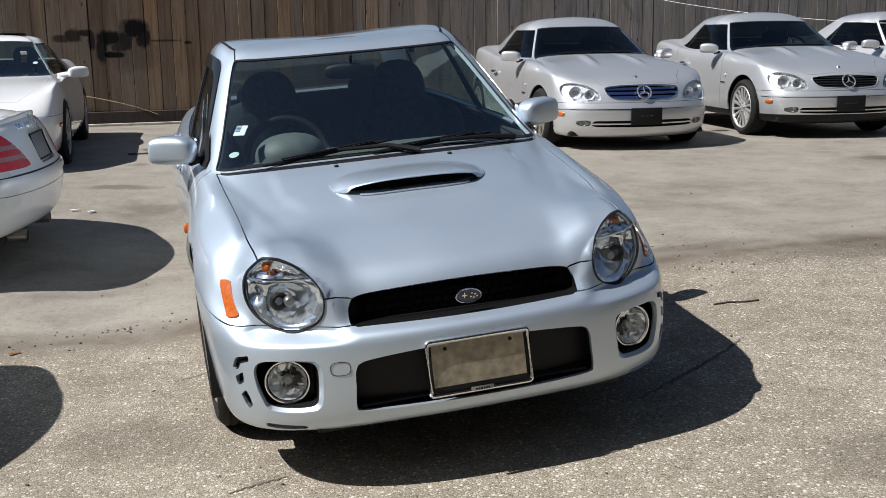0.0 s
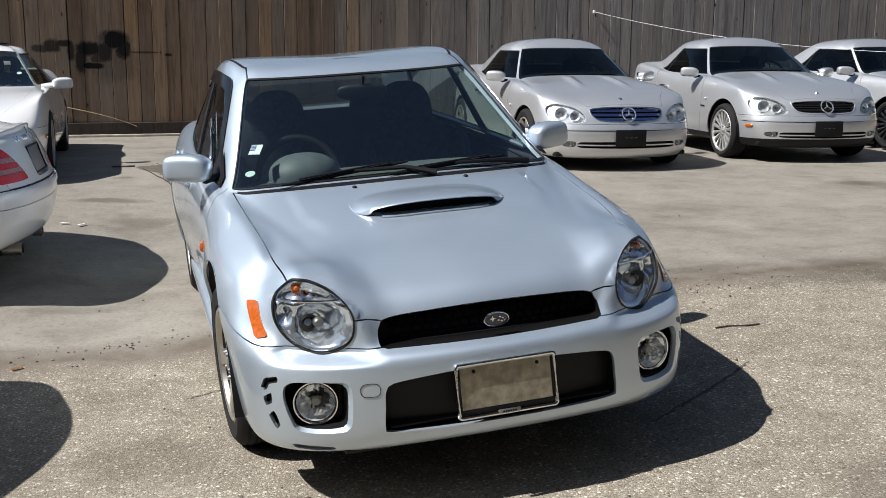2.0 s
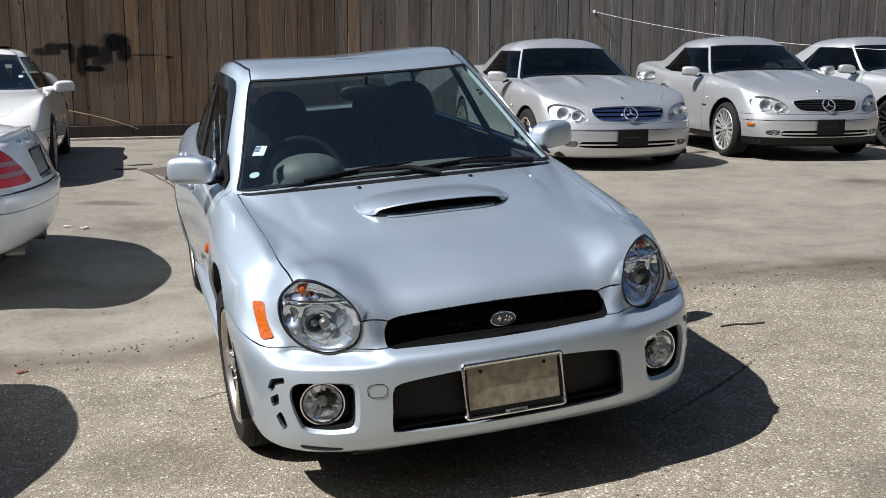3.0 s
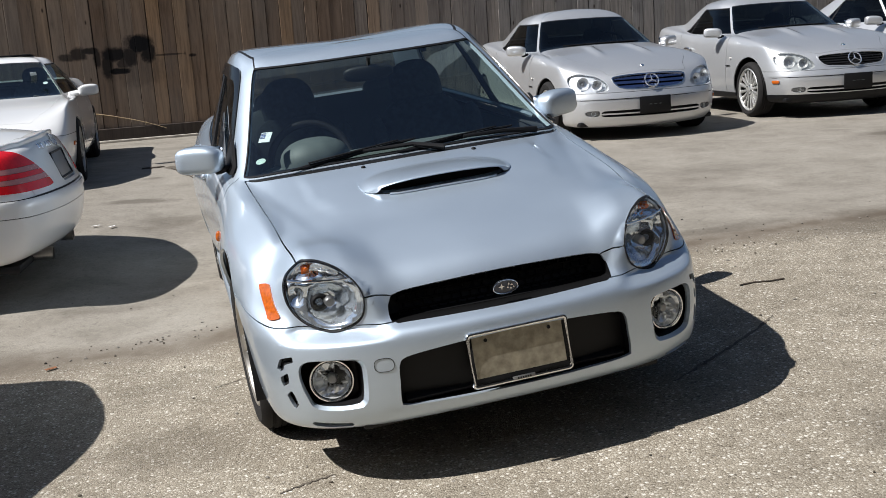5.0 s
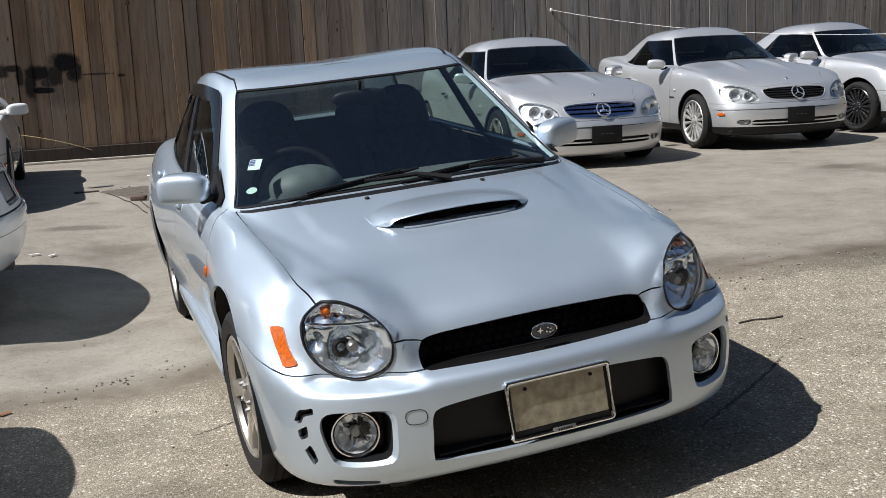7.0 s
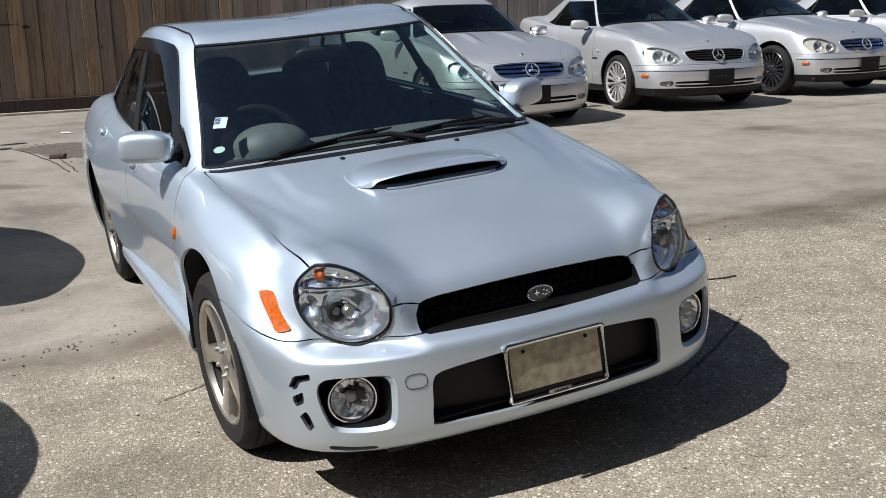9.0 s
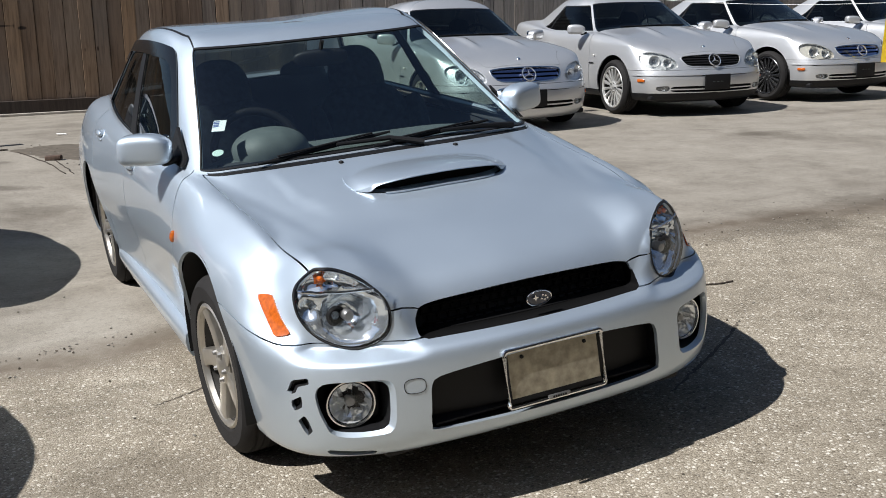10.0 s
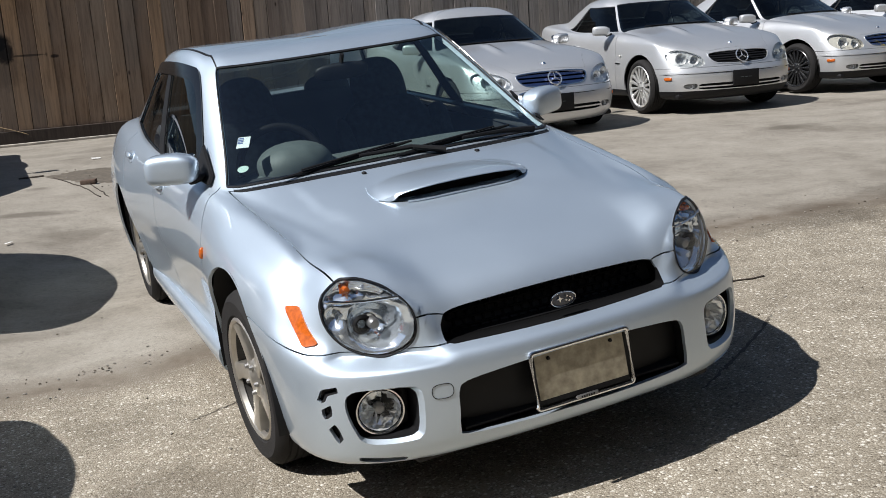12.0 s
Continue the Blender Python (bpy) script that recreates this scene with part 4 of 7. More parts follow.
def hood_f(p, uv):
    """Positive on the bonnet."""
    edge = np.interp(p[:, 1], [0.14, 0.283, 1.281], [0.609, 0.617, 0.675]) - ax_(p)
    front = p[:, 2] - np.interp(ax_(p), [0, 0.30, 0.345, 0.36, 0.40, 0.47, 0.50, 0.80], [0.60, 0.60, 0.606, 0.616, 0.624, 0.627, 0.60, 0.60])
    return np.minimum(np.minimum(edge, front), np.minimum((10.93 - uv[:, 1]) * 0.1, (8 - uv[:, 0]) * 0.1))


def bumper_f(p, uv):
    top = np.interp(p[:, 1], [0.137, 0.20, 0.25, 0.30, 0.36, 0.42, 0.50, 0.60], [0.541, 0.543, 0.545, 0.548, 0.555, 0.565, 0.582, 0.603])
    return np.minimum(top - p[:, 2], 0.75 - p[:, 1])


def soft_min(a, b, k=0.10):
    """The lesser of two, with the corner between them rounded."""
    h = np.clip(0.5 + 0.5 * (b - a) / k, 0, 1)
    return b + (a - b) * h - k * h * (1 - h)


def pane_screen(p, uv):
    v = uv[:, 1]
    return np.minimum(v - 11.12, soft_min(13.30 - v, 6.03 - 0.92 * (v - 11.12) / 2.16 - uv[:, 0], 0.22)) * 0.12


def pane_side(p, uv):
    u, v = uv[:, 0], uv[:, 1]
    lead = soft_min(13.20 - v, (u - 7.36 + 0.42 * (v - 11.3) / 1.9) * 1.0, 0.55)
    return np.minimum(v - 11.28, soft_min(lead, 11.15 - 0.35 * (v - 11.3) / 1.9 - u, 0.35)) * 0.12


def pane_back(p, uv):
    u, v = uv[:, 0], uv[:, 1]
    return np.minimum(np.minimum(v - 11.35, 13.2 - v), u - 13.2) * 0.12


def pushed(s, vec):
    """A tub: the piece moved by vec, and walls down from its rim."""
    rim = sorted(s.rim())
    n = len(s.p)
    faces = [tuple(i + n for i in f) for f in s.f] + [(b, a, a + n, b + n) for a, b in rim]
    return Skin(np.concatenate([s.p, s.p + np.asarray(vec, float)]), np.concatenate([s.uv, s.uv]), faces)


def sedan_body():
    low, high = skin.split(lambda p, uv: (11.05 - uv[:, 1]) * 0.1)
    low = low.keep(arch_f)
    nose, rest = low.split(lambda p, uv: 1.28 + np.clip((p[:, 2] - 0.72) * 0.35, 0, 0.2) - p[:, 1], 0.0025)
    # openings of the nose
    lamps, nose = nose.keep(lambda p, uv: -lamp_f(p, uv)), nose.keep(lamp_f)
    fogs, nose = nose.keep(lambda p, uv: -fog_f(p, uv)), nose.keep(fog_f)
    grille, nose = nose.keep(lambda p, uv: -grille_f(p, uv)), nose.keep(grille_f)
    intake, nose = nose.keep(lambda p, uv: -intake_f(p, uv)), nose.keep(intake_f)
    for line in SLOT_LINES + [LIP_LINE]:
        f = small_f(line)
        hole = nose.keep(lambda p, uv: -f(p, uv))
        nose = nose.keep(f)
        for half in hole.split(lambda p, uv: p[:, 0]):
            pushed(half, (0, 0.03, 0)).link("vent_slot", BLACK, sedan, thick=0, smooth_normals=False)
    bonnet, nose = nose.split(hood_f, 0.0022)
    bumper, fenders = nose.split(bumper_f, 0.0016)
    cowl, fenders = fenders.split(lambda p, uv: np.minimum((uv[:, 1] - 10.93) * 0.1, 0.66 - ax_(p)), 0.0)
    cowl.moved(-0.004).link("cowl", BLACK, sedan, "black plastic cowl panel")
    bonnet.link("bonnet", SILVER, sedan, thick=0.012)
    bumper.link("front_bumper", SILVER, sedan, thick=0.012)
    # lamp surrounds belong to the nose between bonnet, grille and lamps
    mid, fenders = fenders.split(lambda p, uv: np.minimum(0.56 - ax_(p), 0.40 - p[:, 1]))
    for half in mid.split(lambda p, uv: p[:, 0]):
        half.link("nose_panel", SILVER, sedan, thick=0.012)
    marker_f = lambda p, uv: np.maximum(polygon_field(p[:, 1], p[:, 2], closed_curve([(0.432, 0.648), (0.424, 0.660), (0.388, 0.662), (0.374, 0.654), (0.288, 0.580), (0.290, 0.568), (0.312, 0.563), (0.326, 0.570)], 3)), 0.62 - ax_(p))  # noqa: E731
    markers, fenders = fenders.keep(lambda p, uv: -marker_f(p, uv)), fenders.keep(marker_f)
    for half in markers.split(lambda p, uv: p[:, 0]):
        half.moved(0.005).link("side_marker", AMBER, sedan, "amber side marker lamp", thick=0.02)
    left, right = fenders.split(lambda p, uv: p[:, 0])
    left.link("fender", SILVER, sedan, thick=0.012)
    right.link("fender", SILVER, sedan, thick=0.012)
    # doors and rear
    flank, tail = rest.split(lambda p, uv: np.minimum(3.05 + np.clip((p[:, 2] - 0.62) * 0.9, -0.12, 0.24) - p[:, 1], (10.9 - 0 * uv[:, 1]) * 0.1), 0.0025)
    sill, doors = flank.split(lambda p, uv: 0.265 - p[:, 2], 0.0)
    fd, rd = doors.split(lambda p, uv: 2.26 + 0.04 * (p[:, 2] - 0.6) - p[:, 1], 0.0025)
    for name, piece in (("front_door", fd), ("rear_door", rd)):
        a, b = piece.split(lambda p, uv: p[:, 0])
        for half in (a, b):
            half.link(name, SILVER, sedan, thick=0.02)
    for half in sill.split(lambda p, uv: p[:, 0]):
        half.link("sill", BLACK, sedan)
    rb, quarter = tail.split(lambda p, uv: np.minimum(0.60 - p[:, 2], p[:, 1] - 3.72), 0.002)
    rb.link("rear_bumper", SILVER, sedan, thick=0.012)
    quarter.link("rear_quarter", SILVER, sedan, thick=0.012)
    # glass house
    screen, high = high.split(pane_screen)
    side, high = high.split(pane_side)
    back, high = high.split(pane_back)
    edge = screen.keep(lambda p, uv: 0.017 - 0.010 * smoothstep(uv[:, 1], 12.5, 13.0) - 0.009 * (1 - smoothstep(uv[:, 1], 11.3, 11.6)) - pane_screen(p, uv))
    edge.moved(0.004).link("windscreen_seal", BLACK, sedan)
    frit = screen.keep(lambda p, uv: np.minimum(11.36 - uv[:, 1], pane_screen(p, uv) - 0.004))
    frit.moved(-0.003).link("screen_band", MESHBLACK, sedan, "black band along the windscreen foot", thick=0)
    screen.moved(0.001).link("windscreen", WINDOW, sedan, "greenish laminated windscreen", thick=0).visible_shadow = False
    back.link("rear_window", REAR_TINT, sedan, thick=0).visible_shadow = False
    for half in side.split(lambda p, uv: p[:, 0]):
        pillar, panes = half.split(lambda p, uv: 0.11 - np.abs(uv[:, 0] - 9.0 - 0.10 * (uv[:, 1] - 11.3)))
        pillar.moved(0.001).link("door_pillar", BLACK, sedan)
        frame_, panes = panes.split(lambda p, uv: 0.010 - pane_side(p, uv))
        frame_.moved(0.003).link("window_trim", BLACK, sedan)
        front_pane, rear_pane = panes.split(lambda p, uv: 9.0 - uv[:, 0])
        far_side = float(half.p[:, 0].mean()) > 0
        # near-side panes carry the cabin's shade in their tint
        for pane_ in (front_pane, rear_pane):
            pane_.moved(-0.006).link("door_glass", WINDOW if far_side else CABIN_SHADE, sedan, thick=0).visible_shadow = not far_side
    # dark smoked rain visors over the side windows, down along the front pillar
    visor = skin.keep(lambda p, uv: np.minimum(np.minimum(pane_side(p, uv) + 0.006, 0.030 - pane_side(p, uv)), np.where((uv[:, 1] > 12.7) & (uv[:, 0] < 11.0) | (uv[:, 0] < 7.75) & (uv[:, 1] > 11.5), 1.0, -1.0)))
    for half in visor.split(lambda p, uv: p[:, 0]):
        half.moved(0.009).link("rain_visor", VISOR, sedan, "smoked black rain visor", thick=0.004)
    # roof with its two black drip strips
    bend = lambda uv: 14.10 - 0.80 * np.clip((6.4 - uv[:, 0]) / 1.4, 0, 1) ** 1.5  # noqa: E731
    strips, high = high.split(lambda p, uv: np.minimum(0.085 - np.abs(uv[:, 1] - bend(uv)), np.minimum(uv[:, 0] - 4.98, 12.6 - uv[:, 0])))
    for half in strips.split(lambda p, uv: p[:, 0]):
        half.moved(0.001).link("roof_strip", BLACK, sedan)
    roof, pillars = high.split(lambda p, uv: np.where(uv[:, 0] < 4.98, uv[:, 1] - 13.2, uv[:, 1] - bend(uv)))
    roof.link("roof", SILVER, sedan, thick=0.01)
    for half in pillars.split(lambda p, uv: p[:, 0]):
        half.link("pillar_frame", SILVER, sedan, thick=0.02)
    # dark inner shell behind all the joints
    inner = skin.keep(lambda p, uv: (10.9 - uv[:, 1])).keep(lambda p, uv: arch_f(p, uv) - 0.03)
    inner = inner.keep(lambda p, uv: np.maximum(np.maximum(lamp_f(p, uv), -1) * 1.0, p[:, 1] - 0.62)).keep(fog_f)
    inner.moved(-0.055).link("inner_shell", BLACK, sedan, thick=0)
    return lamps, fogs, grille, intake


LAMPS, FOGS, GRILLE, INTAKE = sedan_body()


def head_lamp(piece, side):
    rim, lens = piece.split(lambda p, uv: lamp_f(p, uv) + 0.0035)
    rim_ob = rim.moved(0.004).link("headlamp_rim", BLACK, sedan, "black rubber headlamp rim", thick=0.008)
    lens_ob = lens.moved(0.006).link("headlamp_lens", LAMPGLASS, rim_ob, "clear headlamp lens", thick=0)
    lens_ob.visible_shadow = False
    x, z = np.abs(lens.p[:, 0]), lens.p[:, 2]
    inside = np.clip(-lamp_f(lens.p, lens.uv) / 0.03, 0, 1)
    xm, zm = 0.540, 0.612
    r = np.hypot(x - xm, z - zm)
    ang = np.arctan2(z - zm, x - xm)
    main = 0.085 * np.clip(1 - (r / 0.078) ** 2, 0, 1) + (0.004 * np.sin(14 * ang) + 0.003 * np.sign(np.sin(9 * ang)) * np.sign(np.sin(r * 210))) * np.clip(r / 0.05, 0, 1)
    side_cup = 0.035 * np.clip(1 - (np.hypot(x - 0.640, z - 0.635) / 0.03) ** 2, 0, 1)
    upper = np.where(z > 0.684, 0.038 + 0.006 * np.sin(x * 330), 0.0)
    depth = 0.018 + inside * np.maximum(np.maximum(main, upper), side_cup)
    bowl = Skin(lens.p + np.stack([-side * 0.1 * depth, depth, 0 * depth], 1), lens.uv, lens.f)
    bowl.link("reflector", LAMPCHROME, rim_ob, thick=0, smooth_normals=False)
    y0 = float(lens.p[np.argmin(r), 1])
    part("bulb_cap", lathe([(0.0, 0.0), (0.012, 0.001), (0.017, 0.008), (0.017, 0.035), (0.0, 0.036)], 20, "y", at=(side * xm, y0 + 0.030, zm)), GREYMETAL, rim_ob)
    part("bulb_holder", lathe([(0.022, 0.0), (0.030, 0.006), (0.022, 0.012), (0.012, 0.012)], 20, "y", at=(side * (xm + 0.03), y0 + 0.05, zm + 0.0)), BLACK, rim_ob)
    yt = float(lens.p[np.argmin(np.hypot(x - 0.590, z - 0.715)), 1])
    part("turn_bulb", lathe([(0.0, 0.0), (0.008, 0.002), (0.009, 0.012), (0.009, 0.040)], 20, "y", at=(side * 0.592, yt + 0.016, 0.716)), AMBER, rim_ob, "amber turn bulb")
    part("turn_reflector", box(0.034, 0.006, 0.028, 0.002, at=(side * 0.590, yt + 0.046, 0.714)), AMBER, rim_ob)
    bar = []
    for k in range(15):
        bx = 0.470 + (0.655 - 0.470) * k / 14
        bz = 0.688 - 0.006 * math.sin(math.pi * k / 14)
        j = int(np.argmin(np.hypot(x - bx, z - bz)))
        bar.append((side * bx, float(lens.p[j, 1]) + 0.010, bz))
    part("divider", tube(bar, 0.0045, 8), CHROME, rim_ob)


for side_, half_ in zip((1, -1), LAMPS.split(lambda p, uv: p[:, 0])):
    head_lamp(half_, side_)


def fog_lamp(piece, side):
    # a painted chamfer leads into the black pocket
    cx, cz = side * 0.590, 0.376
    inner = piece.p + np.stack([(cx - piece.p[:, 0]) * 0.10, np.full(len(piece.p), 0.020), (cz - piece.p[:, 2]) * 0.10], 1)
    n = len(piece.p)
    Skin(np.concatenate([piece.p, inner]), np.concatenate([piece.uv, piece.uv]), [(b, a, a + n, b + n) for a, b in sorted(piece.rim())]).link("bumper_chamfer", SILVER, sedan, thick=0, smooth_normals=False)
    piece = Skin(inner, piece.uv, piece.f)
    tub = pushed(piece, (0, 0.08, 0))
    tub_ob = tub.link("fog_lamp_surround", BLACK, sedan, "black recessed fog lamp surround", thick=0, smooth_normals=False)
    c = Vector((side * 0.580, 0.160, 0.374))
    turn = pose(*c, 0, 0, side * 12)
    part("lamp_ring", lathe([(0.060, 0.06), (0.072, 0.03), (0.0725, 0.0), (0.070, -0.007), (0.066, -0.007), (0.063, 0.0)], 40, "y"), CHROME, tub_ob, m=turn)
    bm = bmesh.new()
    prof = [(0.061, 0.0), (0.050, 0.016), (0.034, 0.032), (0.016, 0.042), (0.0, 0.044)]
    rings = []
    for k in range(24):
        a = 2 * math.pi * k / 24
        wob = 1.0 + 0.42 * math.sin(k * 2.1) * (1 if (k // 2) % 2 else -1)
        rings.append([bm.verts.new((r * math.cos(a), h * (wob if i % 2 else 2 - wob), r * math.sin(a))) for i, (r, h) in enumerate(prof)])
    for k in range(24):
        a, b = rings[k], rings[(k + 1) % 24]
        for i in range(len(prof) - 1):
            bm.faces.new((a[i], b[i], b[i + 1], a[i + 1]))
    bmesh.ops.remove_doubles(bm, verts=bm.verts[:], dist=1e-5)
    part("reflector", bm, FACET, tub_ob, smooth=False, m=turn)
    part("bulb_cap", lathe([(0.0, 0.0), (0.012, 0.002), (0.016, 0.010), (0.016, 0.03)], 20, "y", at=(0, 0.008, 0)), GREYMETAL, tub_ob, m=turn)
    part("lens", lathe([(0.0, -0.016), (0.03, -0.014), (0.055, -0.008), (0.063, -0.002)], 40, "y"), LAMPGLASS, tub_ob, "clear round fog lamp glass", m=turn).visible_shadow = False


for side_, half_ in zip((1, -1), FOGS.split(lambda p, uv: p[:, 0])):
    fog_lamp(half_, side_)


def front_grille():
    tub = pushed(GRILLE, (0, 0.07, 0)).link("grille", MESHBLACK, sedan, "black mesh grille", thick=0, smooth_normals=False)
    # honeycomb rows of short bars
    bm = bmesh.new()
    for k in range(4):
        z = 0.553 + 0.0225 * k
        pts = [(0.355 * (i / 14 - 1) + 0.0, 0, z) for i in range(29)]
        line = [(x, 0.125 + 0.10 * x * x + 0.30 * (z - 0.55) + 0.036, z + 0.002) for x, _, z in pts if abs(x) < 0.352 - max(0, (z - 0.60)) * 1.2]
        tube(line, 0.0042, 6, bm)
    for k in range(5):
        z = 0.5415 + 0.0225 * k
        for i in range(22):
            x = -0.33 + 0.0315 * i + (0.0157 if k % 2 else 0)
            if abs(x) < 0.345 - max(0, z - 0.60) * 1.2:
                box(0.006, 0.014, 0.020, 0, 1, at=(x, 0.163 + 0.10 * x * x + 0.30 * (z - 0.55), z), bm=bm)
    part("grille_mesh", bm, MESHBLACK, tub)
    # oval badge with plain dots
    badge = part("badge", lathe([(0.0, 0.0), (0.9, 0.0), (1.0, -0.2), (1.0, 0.6), (0.9, 0.8)], 40, "y"), plain("badge_blue", (0.02, 0.03, 0.06), 0.3, coat=1.0), tub, "dark oval badge with chrome dots", m=Matrix.Translation((0, 0.078, 0.588)) @ Matrix.Diagonal((0.040, 0.008, 0.0215, 1)))
    part("badge_ring", tube([(0.041 * math.cos(a), 0, 0.022 * math.sin(a)) for a in np.linspace(0, 2 * math.pi, 40, endpoint=False)], 0.0022, 6, closed=True), CHROME, tub, m=pose(0, 0.076, 0.588))
    for dx, dz, s in ((-0.014, 0.003, 0.011), (0.010, 0.008, 0.005), (0.020, 0.004, 0.005), (0.006, -0.003, 0.005), (0.016, -0.006, 0.005), (0.026, -0.003, 0.004)):
        bm = bmesh.new()
        n = 8
        vs = [bm.verts.new((s * (1.0 if i % 2 == 0 else 0.32) * math.cos(math.pi * i / 4), 0, s * (1.0 if i % 2 == 0 else 0.32) * math.sin(math.pi * i / 4))) for i in range(n)]
        f = bm.faces.new(vs)
        ex = bmesh.ops.extrude_face_region(bm, geom=[f])
        for v in [g for g in ex["geom"] if isinstance(g, bmesh.types.BMVert)]:
            v.co.y -= 0.003
        part("badge_dot", bm, CHROME, tub, smooth=False, m=pose(dx, 0.074, 0.588 + dz))


front_grille()


def lower_intake():
    tub = pushed(INTAKE, (0, 0.14, 0)).link("lower_intake", BLACK, sedan, "black lower air intake", thick=0, smooth_normals=False)
    part("intake_beam", box(0.66, 0.03, 0.055, 0.01, at=(0, 0.10, 0.425)), BLACK, tub)
    part("intake_shelf", box(0.74, 0.10, 0.012, 0.004, at=(0, 0.10, 0.305), rot=(14, 0, 0)), BLACK, tub)
    for k in range(3):
        part("intake_slat", box(0.70, 0.02, 0.010, 0.003, at=(0, 0.135, 0.325 + 0.03 * k)), BLACK, tub)


lower_intake()


def number_plate():
    p = place("plate_holder", None, sedan, pose(0.0, 0.001, 0.392, -5, 0, 0))
    tagged(p, "chrome plate frame with a bare panel tan like mirrored ground")
    part("plate_panel", box(0.30, 0.003, 0.135, 0.001, 1, at=(0, 0.006, 0.008), rot=(-3, 0, 0)), PLATE_BACK, p, "bare metal panel with no plate, reflected ground painted tan")
    bm = bmesh.new()
    w, h, r, t = 0.163, 0.084, 0.010, 0.0065
    pts = []
    for cx, cz, a0 in ((w - r, h - r, 0), (-w + r, h - r, 90), (-w + r, -h + r, 180), (w - r, -h + r, 270)):
        for k in range(5):
            a = radians(a0 + 22.5 * k)
            pts.append((cx + r * math.cos(a), 0.0, cz + r * math.sin(a)))
    tube(pts, t, 8, bm, closed=True)
    part("plate_frame", bm, CHROME, p, "chrome plate frame")
    part("plate_backing", box(0.318, 0.006, 0.160, 0.003, at=(0, 0.014, 0)), BLACK, p)
    part("frame_tab", box(0.075, 0.006, 0.014, 0.004, at=(0.0, -0.004, -0.080)), GREYMETAL, p)
    for k in range(6):
        part("tab_mark", box(0.005, 0.002, 0.006, 0, at=(-0.02 + 0.008 * k, -0.0075, -0.080)), BLACK, p)
    for sx in (-0.105, 0.105):
        part("plate_bolt", lathe([(0.0, -0.004), (0.004, -0.004), (0.006, 0.0), (0.006, 0.003)], 12, "y", at=(sx, 0.004, 0.058)), BLACK, p)


number_plate()


# ---- wheels
def tyre_mesh(r, w, rim):
    prof = [(rim, -w / 2 + 0.012), (rim + 0.012, -w / 2 - 0.002), (r - 0.035, -w / 2 - 0.006), (r - 0.012, -w / 2 + 0.010), (r - 0.002, -w / 2 + 0.028)]
    for k in range(5):                                     # tread blocks and grooves
        a = -w / 2 + 0.032 + k * (w - 0.064) / 5
        b = a + (w - 0.064) / 5 - 0.008
        prof += [(r, a), (r, b), (r - 0.007, b + 0.002), (r - 0.007, b + 0.006)]
    prof += [(r - 0.002, w / 2 - 0.028), (r - 0.012, w / 2 - 0.010), (r - 0.035, w / 2 + 0.006), (rim + 0.012, w / 2 + 0.002), (rim, w / 2 - 0.012)]
    return lathe(prof, 64, "x")


def rim_ring(r, w):
    """The barrel, open to the outer side (+x)."""
    return lathe([(r + 0.004, w / 2 - 0.004), (r - 0.004, w / 2 + 0.002), (r - 0.013, w / 2 - 0.003), (r - 0.018, w / 2 - 0.02), (r - 0.010, w / 2 - 0.025)], 64, "x")


def spoke(n, r0, r1, w0, w1, x0, x1, thick, bend=0.0, bm=None, start=0.0, count=1):
    """Flat tapering arms from the hub (r0) out to the rim (r1)."""
    bm = bm or bmesh.new()
    for k in range(count):
        a = start + 2 * math.pi * k / max(n, 1)
        secs = []
        for i in range(7):
            t = i / 6
            r = r0 + (r1 - r0) * t
            w = w0 + (w1 - w0) * t + 0.35 * (w1 + w0) * max(0.0, t - 0.72) * 1.6
            x = x0 + (x1 - x0) * (t ** 1.4)
            off = bend * math.sin(math.pi * t)
            ring = []
            for dy, dx in ((-w / 2, -thick), (-w / 2, -0.003), (-w / 2 + 0.005, 0.0), (w / 2 - 0.005, 0.0), (w / 2, -0.003), (w / 2, -thick)):
                ly, lz = dy + off, r
                ring.append(bm.verts.new((x + dx, ly * math.cos(a) - lz * math.sin(a), ly * math.sin(a) + lz * math.cos(a))))
            secs.append(ring)
        for s0, s1 in zip(secs, secs[1:]):
            for i in range(6):
                bm.faces.new((s0[i], s0[(i + 1) % 6], s1[(i + 1) % 6], s1[i]))
    return bm


# alloy darkened to put the shade between the spokes into its colour
DARKALLOY = plain("shaded_recess_alloy", (0.055, 0.052, 0.048), 0.6, metal=0.5, var=0.25, scale=20)


